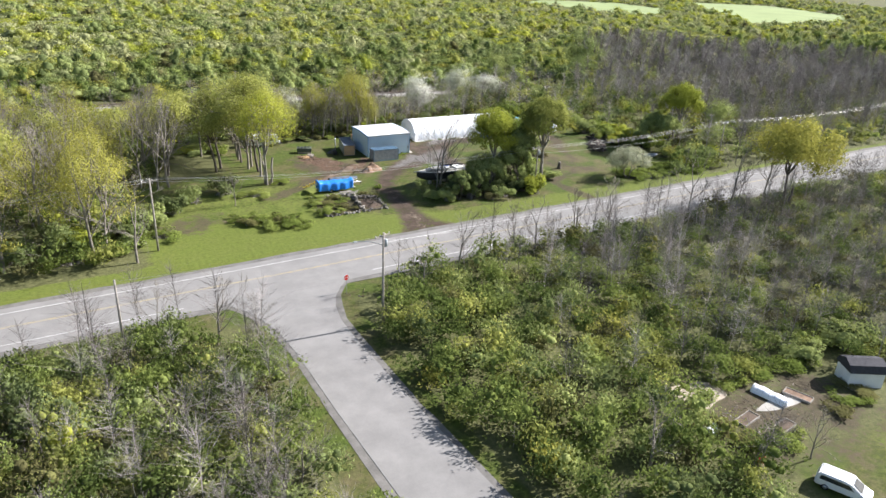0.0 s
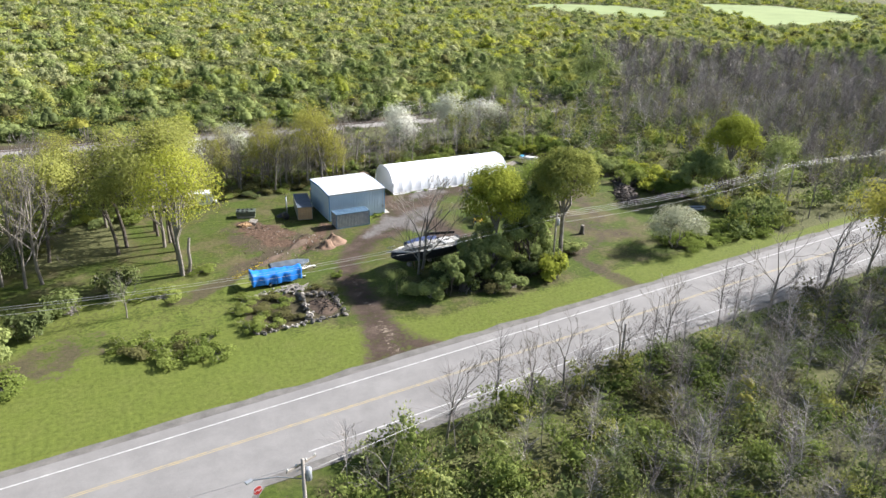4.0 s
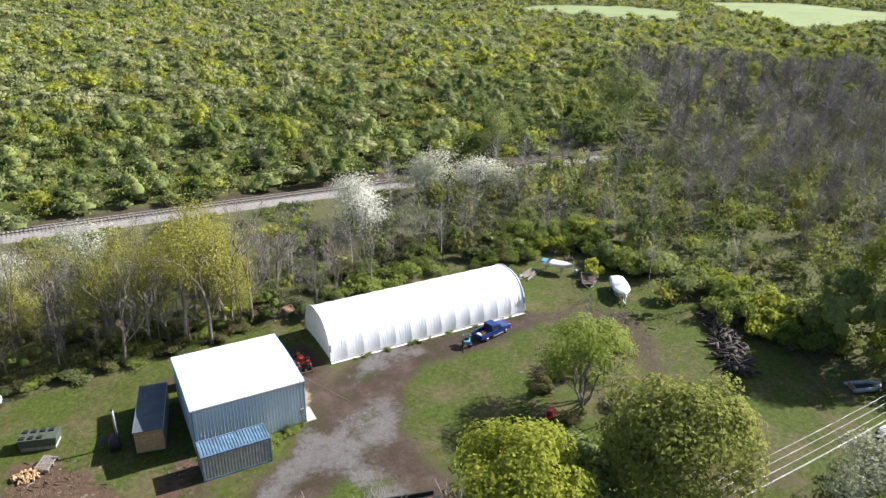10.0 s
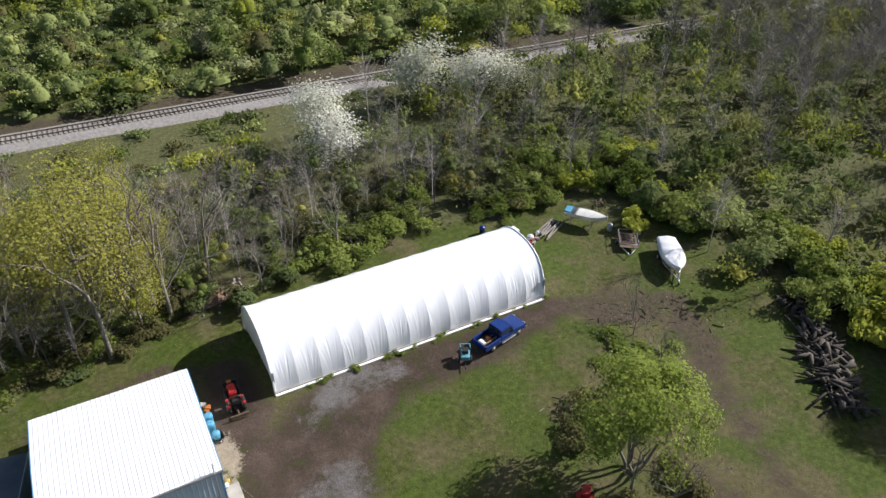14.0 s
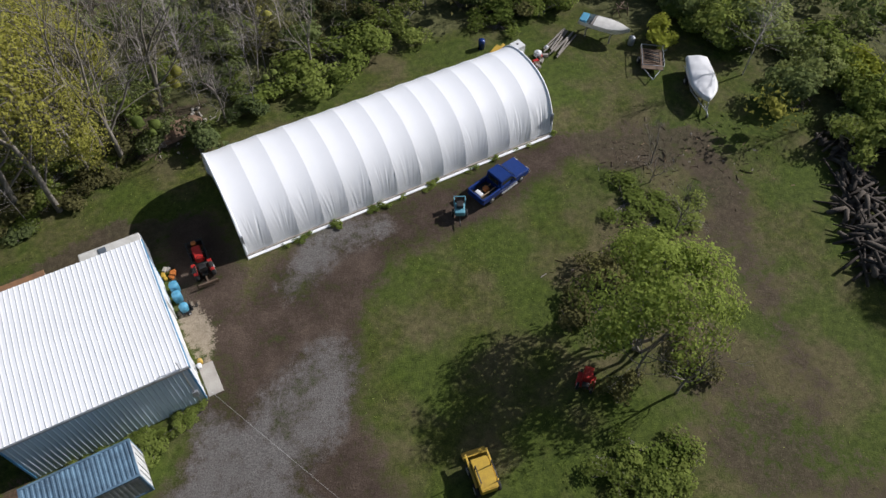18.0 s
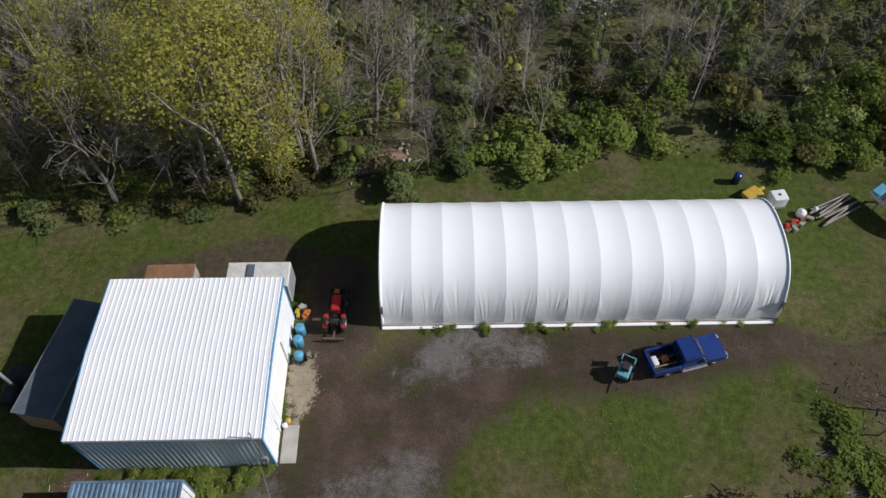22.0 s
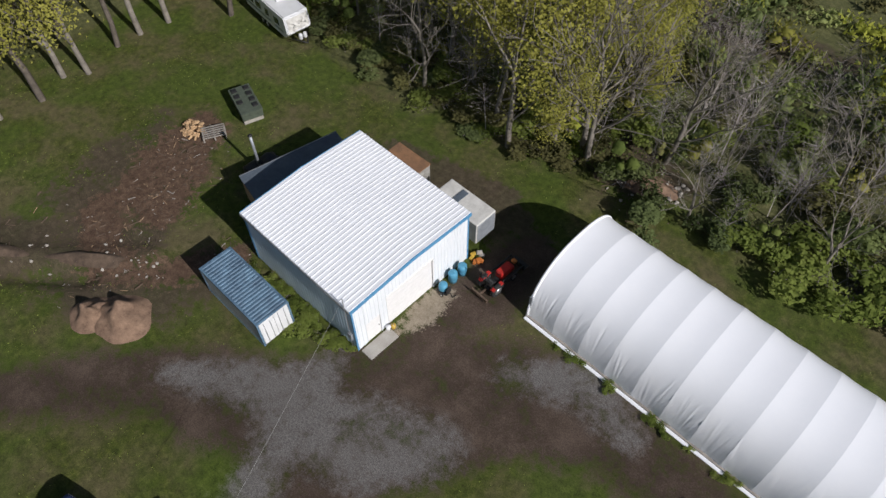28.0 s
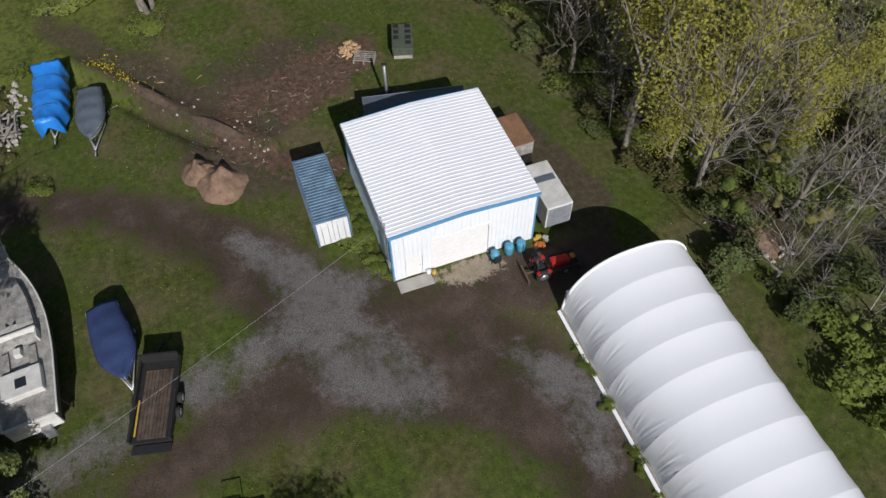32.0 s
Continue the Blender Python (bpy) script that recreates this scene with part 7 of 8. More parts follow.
# single trees that stand out
for key, x, y, h, k in (("bare", 101.5, 142.5, 5, 1), ("bare", 104.5, 148.9, 4, 0), ("bare", 103.2, 147.4, 3.4, 2), ("leafy", 62.5, 113.4, 6, 1), ("leafy", 67.5, 116.0, 7, 0), ("leafy", 77.5, 118.5, 8, 1), ("leafy", 80.2, 121.0, 7.5, 0), ("leafy", 74.5, 123.2, 6, 1), ("green", 56.2, 116.6, 3.8, 2),
                        ("bare", 11.2, 50.5, 8, 0), ("bare", 8, 55, 7, 1), ("bare", 40.8, 51, 6, 1), ("bare", 2, 62, 7, 2), ("bare", 48, 33, 7, 0), ("bare", 53.5, 31.5, 6, 1),
                        ("bare", 53.3, 167.7, 13, 0), ("gold", 62.8, 167.4, 15.5, 0), ("bare", 68.3, 170.2, 16, 1), ("bare", 67.2, 170.9, 15, 2), ("bare", 56.5, 170.5, 14, 2),
                        ("gold", 60.2, 168.8, 14, 2), ("gold", 65.4, 172.0, 16, 1), ("bare", 72.5, 174.5, 14, 0), ("bare", 22.8, 126.5, 6, 1), ("green", 140, 223, 11, 0), ("green", 169, 224, 14, 1), ("green", 134, 223, 10, 2)):
    plant_tree(key, x, y, h, rng.random() * 6.3, k)
# trees placed in the world
for key, x, y, h, k in (("airy", 31.3, 135.4, 19, 0), ("big", 73.0, 118.8, 16.2, 0), ("olive", 83.3, 116.0, 18.5, 0), ("bare", 62.3, 121.2, 16, 0), ("bare", 61.6, 120.8, 13, 2), ("big", 135.0, 130.2, 16.5, 0), ("silver", 104.3, 113.2, 6.8, 0), ("willow", 93.8, 137.3, 9.2, 0), ("leafy", 78.6, 119.2, 13, 0), ("leafy", 76.4, 115.4, 9.5, 1), ("leafy", 70.6, 114.8, 7.5, 1), ("leafy", 66.8, 113.4, 6.0, 0), ("leafy", 81.0, 121.6, 10, 1), ("bare", 92.4, 135.6, 7.0, 1), ("bare", 94.0, 133.4, 6.5, 2), ("leafy", 128.4, 126.6, 9.5, 0), ("leafy", 131.5, 134.6, 9, 1), ("leafy", 126.6, 131.4, 7.5, 1), ("green", 139.0, 125.0, 12, 0), ("oak", 121.3, 86.2, 18.0, 0),
                        ("bare", 10.2, 77.2, 9.5, 0), ("bare", 4.3, 80.5, 8.0, 1), ("bare", 14.8, 76.7, 6.5, 1), ("bare", 38.7, 79.8, 9, 2), ("bare", 46.7, 84.6, 10, 0), ("bare", 57.2, 86.0, 9.5, 1), ("bare", 62.5, 87.3, 9.5, 2), ("bare", 70.5, 88.0, 10, 0), ("bare", 79.0, 89.0, 10, 1),
                        ("bare", 100.5, 91.2, 12, 2), ("bare", 112.6, 92.0, 14, 0), ("bare", 121.0, 91.0, 14, 2), ("bare", 42.3, 38.5, 9.5, 2)):
    plant_tree(key, x, y, h, rng.random() * 6.3, k, slim={"silver": 1.22, "oak": 1.0}.get(key, 1.0), grid=False)
for i, (x, y) in enumerate(((31.4, 141.9), (31.8, 145.2), (30.3, 147.8), (31.4, 149.5), (30.0, 153.0), (29.9, 155.3), (30.2, 158.0), (33.4, 162.5))):
    plant_tree(("gold", "maple", "bare")[i % 3], x, y, 15 + (i * 7 % 4), i * 1.7, i)
for key, x, y, h, w, k in (("green", 69.5, 114.0, 2.6, 4.0, 0), ("green", 65, 113.5, 3.8, 5, 1), ("yellow", 78.6, 111.0, 4.2, 5.5, 0), ("green", 72.5, 116.5, 2.7, 4.8, 0), ("dark", 63.5, 117.0, 2.6, 5, 1), ("green", 82.5, 119.5, 3.6, 5, 0), ("dark", 75.5, 115.5, 2.4, 4.8, 1), ("green", 58.6, 116.2, 2.2, 3.6, 1), ("dark", 66.5, 119.0, 2.4, 5, 0), ("dark", 77, 113.5, 3.0, 4.0, 1), ("green", 80, 116.5, 4.5, 4.5, 2), ("green", 60.5, 114, 3, 4, 0),
                           ("weed", 29, 113.5, 1.6, 4.5, 0), ("dull", 23, 116.5, 1.5, 4.5, 0), ("weed", 25.5, 117.6, 1.6, 4.5, 1), ("dull", 28.2, 116.6, 1.4, 4, 1), ("weed", 22.2, 118.8, 1.2, 4, 0), ("weed", 30.4, 116.2, 1.0, 3.5, 1), ("dark", 70.5, 121.2, 2.4, 5, 1), ("green", 78.5, 122.6, 2.3, 4.4, 0), ("green", 82.6, 122.4, 3.0, 5, 1), ("dark", 80.5, 118.0, 2.9, 4.4, 1), ("green", 74.6, 118.2, 3.0, 4.8, 0), ("dark", 68.8, 118.6, 2.6, 4.8, 1), ("green", 65.0, 115.6, 2.4, 4.4, 0), ("green", 86.2, 117.6, 2.0, 4, 0), ("dark", 79.5, 114.2, 3, 5, 0), ("green", 71.8, 111.6, 2.6, 4.5, 2), ("dull", 68.3, 111.4, 1.8, 4, 0), ("dull", 62.5, 119.8, 1.6, 4, 1), ("dull", 76.5, 120.5, 2.2, 4.5, 0), ("weed", 26, 114.6, 1.6, 4.5, 1), ("weed", 31.5, 112.6, 1.3, 3.5, 1),  ("weed", 99.6, 142.0, 1.0, 4, 1), ("weed", 101.5, 144.0, 0.7, 4, 1),  ("dull", 91.2, 140.4, 1.0, 3.5, 0), ("dull", 96.8, 142.6, 1.0, 3.5, 1),  ("dull", 95.6, 133.6, 1.4, 3.6, 1), ("weed", 87.6, 130.4, 1.2, 3.6, 0), ("weed", 89.4, 130.2, 1.3, 3.8, 1), ("weed", 88.2, 128.6, 1.1, 3.6, 2), ("weed", 90.2, 128.4, 1.2, 3.4, 0), ("dull", 94.2, 141.8, 2.2, 3.6, 1), ("dull", 92.2, 141.2, 1.3, 3.0, 0), ("weed", 97.0, 139.5, 1.0, 3.6, 0), ("weed", 100.6, 146.6, 0.7, 4.2, 1), ("dull", 90.6, 134.4, 1.3, 2.8, 1), ("weed", 103.6, 143.2, 0.7, 3.4, 0),
                           ("weed", 84.5, 172.5, 2.2, 6, 0), ("weed", 88, 173.2, 2.4, 6, 1), ("weed", 91.5, 174, 2.4, 6, 0), ("weed", 95, 174.6, 2.0, 5, 1), ("weed", 80.5, 172, 1.8, 5, 1), ("green", 87, 176, 3.2, 5, 1),
                           ("yellow", 114.8, 160.8, 2.6, 3.6, 1), ("green", 124.6, 134.5, 4.2, 6, 0), ("yellow", 120.2, 135.6, 3.6, 5.5, 1), ("green", 128, 115.8, 4.0, 7, 1), ("green", 124.5, 117, 3.4, 6, 2), ("yellow", 124, 138, 4.5, 6, 0),
                           ("weed", 34, 136.5, 1.0, 4, 0), ("weed", 27.5, 130.4, 1.2, 5, 1), ("weed", 103.4, 113.2, 1.8, 5, 0), ("weed", 103.0, 110.2, 1.5, 5, 1), ("weed", 105, 110.4, 1.4, 6, 0), ("weed", 110, 110.2, 1.2, 6, 1), ("weed", 115, 110.6, 1.3, 6, 0),
                           ("weed", 120, 110.2, 1.2, 6, 1), ("weed", 108, 113.5, 1.1, 6, 1), ("weed", 107.5, 111.2, 1.2, 6, 0), ("weed", 111.5, 112.4, 1.3, 6.5, 1), ("weed", 117.5, 112.8, 1.3, 6.5, 0), ("weed", 121, 113.4, 1.4, 6.5, 1), ("weed", 124.5, 111.6, 1.5, 7, 0), ("weed", 117, 110.2, 1.2, 6, 1), ("green", 121.5, 120.5, 2.2, 5, 0), ("weed", 115.5, 114.6, 0.9, 5, 0), ("weed", 114, 114.2, 1.1, 6, 0), ("dark", -8.0, 71, 6.5, 5.5, 0), ("dark", -10, 68, 5.5, 5, 1), ("weed", 51, 126, 0.8, 2, 0), ("weed", 61.5, 145.9, 0.6, 2, 0),
                           ("weed", 63.5, 146.2, 0.5, 3, 1), ("green", 5, 118, 3.5, 6, 0), ("green", 2, 121, 4, 6, 1), ("yellow", -2, 117, 3.5, 6, 0), ("green", -6, 119, 4, 7, 2), ("green", 8, 123, 4, 6, 0), ("dark", 12, 127, 4, 6, 1), ("green", 17, 131, 4, 6, 1),
                           ("green", -12, 115, 3.5, 7, 0), ("yellow", -17, 117, 4, 7, 1), ("weed", 3, 113.5, 1.5, 7, 0), ("weed", -4, 112, 1.6, 7, 1), ("weed", 9, 117, 1.4, 6, 1), ("dark", 22, 133.5, 4.5, 6, 0)):
    plant_shrub(key, x, y, h, w, rng.random() * 6.3, k)

# ---- woods ----


HEART = [(0, 0, 0.9)] + [(q * math.cos(math.pi * (i + h) / 2.5), q * math.sin(math.pi * (i + h) / 2.5), z) for q, z, h in ((0.72, 0.5, 0), (0.95, -0.25, 0.5)) for i in range(5)]
HEART_F = [(0, i + 1, (i + 1) % 5 + 1) for i in range(5)] + [(i + 1, i + 6, (i + 1) % 5 + 1) for i in range(5)] + [((i + 1) % 5 + 1, i + 6, (i + 1) % 5 + 6) for i in range(5)]


def clumps(plants, per, leaf, r, lobes=5):
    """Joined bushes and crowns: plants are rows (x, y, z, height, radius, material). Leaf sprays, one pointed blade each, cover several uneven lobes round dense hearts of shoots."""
    P = np.asarray(plants, dtype=float)
    n, k = len(P), per
    shoots = leaf < 0.45
    ang = r.uniform(0, 6.28, (n, 1)) + np.arange(lobes) * 6.283 / (lobes - 1) + r.normal(size=(n, lobes)) * 0.35
    reach = 0.26 + 0.36 * r.random((n, lobes))
    reach[:, 0] = 0.1
    up = r.uniform(-0.42, 0.2, (n, lobes))
    up[:, 0] = r.uniform(0.2, 0.5, n)
    lob = np.stack([np.cos(ang) * reach, np.sin(ang) * reach, up], -1)
    size_l = 0.4 + 0.26 * r.random((n, lobes))
    which = r.integers(0, lobes, (n, k))
    base = np.take_along_axis(lob, which[..., None].repeat(3, -1), 1)
    rl = np.take_along_axis(size_l, which, 1)
    d = r.normal(size=(n, k, 3))
    d[..., 2] = np.where(d[..., 2] < -0.6, -d[..., 2], d[..., 2])
    d /= np.linalg.norm(d, axis=-1)[..., None]
    c = base + d * (rl * (0.55 + 0.65 * r.random((n, k)) if shoots else 0.74 + 0.4 * r.random((n, k))))[..., None]

    def place(c):
        z = np.maximum(0.5 + 0.52 * c[..., 2], 0.0)
        shape = (n,) + (1,) * (c.ndim - 2)
        return np.stack([P[:, 0].reshape(shape) + c[..., 0] * P[:, 4].reshape(shape), P[:, 1].reshape(shape) + c[..., 1] * P[:, 4].reshape(shape), P[:, 2].reshape(shape) + z * P[:, 3].reshape(shape)], -1)
    pos = place(c).reshape(-1, 3)
    size = ((leaf * 0.8 * (0.5 + 0.8 * r.random((n, k)))) * (0.65 + 0.35 * P[:, 4, None] / P[:, 4].mean())).ravel()
    face = (d + np.array([0, 0, 0.3])).reshape(-1, 3) + 0.85 * rand_dirs(n * k, r)
    face /= np.maximum(np.linalg.norm(face, axis=1), 1e-6)[:, None]
    u = (0.5 * d.reshape(-1, 3) + np.array([0, 0, 0.5])) * (1 if shoots else 0.2) + 0.8 * rand_dirs(n * k, r)
    u /= np.maximum(np.linalg.norm(u, axis=1), 1e-6)[:, None]
    w = np.cross(face, u)
    w /= np.maximum(np.linalg.norm(w, axis=1), 1e-6)[:, None]
    u, w = u * (size * (0.8 if shoots else 0.66))[:, None], w * (size * (0.4 if shoots else 0.46))[:, None]
    tris = np.stack([pos + u, pos - 0.55 * u + w, pos - 0.55 * u - w], 1)
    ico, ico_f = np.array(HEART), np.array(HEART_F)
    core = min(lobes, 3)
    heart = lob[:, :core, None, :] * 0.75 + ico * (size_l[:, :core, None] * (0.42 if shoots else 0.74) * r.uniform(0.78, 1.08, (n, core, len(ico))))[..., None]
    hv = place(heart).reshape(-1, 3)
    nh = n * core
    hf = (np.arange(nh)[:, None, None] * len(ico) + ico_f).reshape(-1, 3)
    tint_p = 0.05 + 0.25 * (0.5 + 0.5 * np.sin(P[:, 0] * 0.11 + 2 * np.sin(P[:, 1] * 0.07))) + 0.6 * r.random(n)
    m = P[:, 5].astype(int)
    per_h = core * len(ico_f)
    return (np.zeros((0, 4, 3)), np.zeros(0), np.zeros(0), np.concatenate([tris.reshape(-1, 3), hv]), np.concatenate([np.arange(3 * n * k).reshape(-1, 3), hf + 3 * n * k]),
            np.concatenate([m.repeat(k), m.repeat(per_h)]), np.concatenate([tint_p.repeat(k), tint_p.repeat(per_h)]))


def bare_crowns(plants, per, r, thin=0.02):
    """Joined leafless trees: a trunk and rising twigs, each a thin tapering blade."""
    n = len(plants)
    P = np.asarray(plants, dtype=float)
    base = P[:, None, :3] + np.zeros((n, per, 3))
    f = 0.3 + 0.5 * r.random((n, per))
    f[:, 0] = 0.0
    start = base.copy()
    start[..., 2] += f * P[:, 3, None]
    drift = r.normal(size=(n, 1, 2)) * 0.06
    start[..., :2] += drift * (f * P[:, 3, None])[..., None]
    d = r.normal(size=(n, per, 3)) * np.array([1, 1, 0.5])
    d[..., 2] = np.abs(d[..., 2]) + 0.4
    d /= np.linalg.norm(d, axis=-1)[..., None]
    d[:, 0] = np.concatenate([drift[:, 0], np.ones((n, 1))], -1)
    length = (1.02 - f) * P[:, 3, None] * (0.35 + 0.4 * r.random((n, per)))
    length[:, 0] = P[:, 3] * 0.9
    end = start + d * length[..., None]
    w = np.cross(d, rand_dirs(n * per, r).reshape(n, per, 3))
    w /= np.linalg.norm(w, axis=-1)[..., None]
    rad = np.full((n, per), thin) * (P[:, 3, None] / 8)
    rad[:, 0] *= 4.0
    w = w * rad[..., None]
    q1 = np.stack([start - w, start + w, end + w * 0.25, end - w * 0.25], 2).reshape(-1, 4, 3)
    return q1, r.random(n).repeat(per)


def scatter(x0, x1, y0, y1, gap, r, keep=None):
    """Places on a jittered grid."""
    xs_, ys_ = np.meshgrid(np.arange(x0, x1, gap), np.arange(y0, y1, gap))
    x = (xs_ + r.uniform(-0.8, 0.8, xs_.shape) * gap).ravel()
    y = (ys_ + r.uniform(-0.8, 0.8, ys_.shape) * gap).ravel()
    ok = keep(x, y) if keep else np.ones(len(x), bool)
    return x[ok], y[ok]


rail_y = rail_line


def wood(name, label, x, y, h, rad, green, per, leaf, bare_share, twigs, thin, mats, weights, seed):
    r = np.random.default_rng(seed)
    z = ground_z(x, y)
    x, y = site(x, y)
    n = len(x)
    bare = r.random(n) < bare_share
    mat = r.choice(len(mats), n, p=weights)
    leafy = np.stack([x, y, z, h * (0.58 if bare_share > 0.5 else 1.0), rad * (1.25 if bare_share > 0.5 else 1.0), mat], 1)[~bare]
    quads, index, tint = [np.zeros((0, 4, 3))], [np.zeros(0)], [np.zeros(0)]
    cv, cf, ci, ct_ = np.zeros((0, 3)), np.zeros((0, 3), int), np.zeros(0), np.zeros(0)
    if len(leafy):
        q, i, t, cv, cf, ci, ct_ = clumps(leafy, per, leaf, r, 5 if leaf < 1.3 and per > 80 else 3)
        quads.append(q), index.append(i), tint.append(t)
    rows_ = np.stack([x, y, z, h * 1.05], 1)[bare]
    if len(rows_):
        q, t = bare_crowns(rows_, twigs, r, thin)
        quads.append(q), index.append(np.full(len(q), len(mats))), tint.append(t)
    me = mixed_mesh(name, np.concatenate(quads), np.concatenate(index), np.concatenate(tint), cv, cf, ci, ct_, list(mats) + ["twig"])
    return tagged(new(name, me), label, "woodland", kind="stuff")


GREENS = ["leaf_green", "leaf_yellow_green", "leaf_gold", "leaf_dark", "leaf_olive", "leaf_pale", "leaf_dull", "leaf_bush"]
VIEW = np.array([math.sin(radians(28)), math.cos(radians(28))])


def in_view(x, y, margin=0.0, half=0.66):
    """Inside the wedge of country that lies ahead of the flight."""
    a = x * VIEW[0] + y * VIEW[1]
    b = np.abs(x * VIEW[1] - y * VIEW[0])
    return b < half * a + 25 + margin


def east_bare(x, y):
    """How leafless the woods are: the grey wood lies to the east."""
    edge = np.interp(y, [100, 194, 245, 322, 420], [140, 152, 198, 255, 340])
    return smooth_step(-12, 12, x - edge) * (1 - smooth_step(470, 520, x + 0.75 * y))


# distant hay fields between hedgerows
FIELDS = [[(398, 606), (456, 648), (524, 612), (522, 534), (450, 474), (408, 512)], [(640, 632), (722, 584), (690, 466), (588, 392), (474, 398), (540, 476), (558, 522)]]
material("hay_field", (0.25, 0.31, 0.12), (0.18, 0.23, 0.08), 0.95, scale=0.02, fine=0.4, bump=0.0)
for corners in FIELDS:
    me = mesh_from("hay_field", [(x, y, 0.5) for x, y in corners] + [(x, y, -0.5) for x, y in corners], [tuple(range(len(corners)))[::-1]], ["hay_field"])
    tagged(new("hay_field", me), "distant pale green hay field between hedgerows", "field", kind="structure")


def in_fields(x, y):
    """Inside one of the fields, on the grid."""
    x, y = site(x, y)
    hit = np.zeros(np.shape(x), bool)
    for pts in FIELDS:
        odd = np.zeros(np.shape(x), bool)
        for (ax, ay), (bx, by) in zip(pts, pts[1:] + pts[:1]):
            odd ^= ((ay > y) != (by > y)) & (x < (bx - ax) * (y - ay) / (by - ay + 1e-9) + ax)
        hit |= odd
    return hit


r = np.random.default_rng(91)
# scrub north of the railway
bands = [(215, 300, 4.9, 260, 0.53), (300, 420, 5.7, 120, 0.9), (420, 620, 7.2, 64, 1.4), (620, 1050, 11.0, 36, 2.6)]
for y0, y1, gap, per, leaf in bands:
    x, y = scatter(-420, 860, 150 if y0 < 220 else y0, y1, gap, r, lambda x, y: in_view(x, y, 5, 0.7) & (y > rail_y(x) + np.where(x > 160, 2.2, 6)) & (r.random(len(x)) < np.where(waves(x * 0.6 + 40, y * 0.9) > 0.55, 0.45, 0.92)) & ~in_fields(x, y))
    tall = r.random(len(x)) + 0.2 * waves(x * 0.4, y * 0.5)
    h = np.where(tall > 0.74, 5.5 + 4.5 * r.random(len(x)) ** 1.5, 2.0 + 3.0 * r.random(len(x)))
    h *= 1.0 if y0 < 300 else 0.8
    pick = r.random(len(x)) < east_bare(x, y) * 0.72
    h = np.where(pick, 9 + 4 * r.random(len(x)), h)
    rad = np.where(tall > 0.74, 2.6 + 1.8 * r.random(len(x)), 2.2 + 3.2 * r.random(len(x)) ** 1.3) * (gap / 4.4) ** 0.75
    a, b = ~pick, pick
    if y0 < 250:
        ux, uy = scatter(-420, 760, 150 if y0 < 220 else y0, y1, gap * 0.95, r, lambda x, y: in_view(x, y, 5, 0.66) & (y > rail_y(x) + 9))
        wood("undergrowth", "low bushes and brambles between the scrub trees", ux, uy, (0.9 + 1.1 * r.random(len(ux))) * gap / 4.4, (1.3 + 1.0 * r.random(len(ux))) * gap / 4.4, 1, 40, leaf * 1.2, 0.0, 8, 0.02, GREENS, [0.44, 0.1, 0.05, 0.12, 0.18, 0.07, 0.0, 0.04], int(y0) + 3)
    # Bands past the first mix in paler leaves in place of distance haze.
    wood("scrub_woodland", "dense green and yellow-green scrub of bushes and young trees", x[a], y[a], h[a], rad[a], 1, per, leaf, 0.05, 30, 0.03 * leaf / 0.6, GREENS, [0.44, 0.04, 0.03, 0.08, 0.12, 0.06, 0.03, 0.2] if y0 < 290 else [0.27, 0.17, 0.03, 0.0, 0.14, 0.37, 0.02, 0.0], int(y0))
    if b.sum() > 5:
        wood("bare_woodland", "grey leafless woodland with a few leafing trees", x[b], y[b], h[b], rad[b] * 0.8, 1, per, leaf, 0.93, 90, 0.042 * leaf / 0.6, GREENS, [0.15, 0.1, 0.35, 0.05, 0.25, 0.1, 0.0, 0.0], int(y0) + 1)
# far distance
x, y = scatter(-900, 1700, 1050, 2400, 40, r, lambda x, y: in_view(x, y, 60, 0.8))
# The pale leaf share paints in haze; the air itself is clear.
wood("distant_woods", "distant woodland, haze put into its pale leaves", x, y, 9 + 6 * r.random(len(x)), 17 + 6 * r.random(len(x)), 1, 24, 6.0, 0.0, 8, 0.1, GREENS, [0.3, 0.15, 0.1, 0.0, 0.15, 0.3, 0.0, 0.0], 77)


def clear_zone(x, y):
    """Open ground of the yard, lawns and roads."""
    yard = (x > 27) & (x < 112) & (y > 102) & (y < 168) | (x > 7 + 0.6 * np.maximum(y - 140, 0)) & (x <= 30) & (y > 102) & (y < 160)
    yard |= (x >= 112) & (x < 119) & (y > 127) & (y < 146) | (x >= 112) & (x < 114.5) & (y >= 146) & (y < 152) | (x >= 108) & (x < 117.6) & (y > 150) & (y < 168.5)
    yard |= (x >= 95) & (x < 112) & (y > 105) & (y < 125) | (x >= 108) & (x < 120.5) & (y > 112) & (y < 130)
    yard |= (x > -80) & (y > 100) & (y < 107)
    road = (np.abs(y - road_y(x)) < 8.5) | ((np.abs(x - 21.5) < 6.8) & (y < 96)) | (np.hypot(x - 21.5, (y - 90) * 0.9) < 15)
    garden = (x > 50) & (x < 70.5) & (y < 44.5) & (y > 0) | (x >= 70) & (x < 110) & (y < 36)
    return yard | road | garden


# belt between yard and railway
x, y = scatter(-60, 330, 104, 232, 3.3, r, lambda x, y: in_view(x, y, 0, 0.68) & ~clear_zone(x, y) & (y < rail_y(x) - np.where(x > 160, 2.2, 5)) & ~((x > 14) & (x < 126) & (y > 126) & (y < 184)))
low = (y > rail_y(x) - 24) & (x < 108)
h = np.where(low, 0.5 + 0.9 * r.random(len(x)), np.where((x > 96) | (x < 9), 2.4, 1.6) + 4.8 * r.random(len(x)) ** 1.5)
rad = 1.7 + 1.3 * r.random(len(x))
keep = ~low | (r.random(len(x)) < 0.5)
x, y, h, rad = x[keep], y[keep], h[keep], rad[keep]
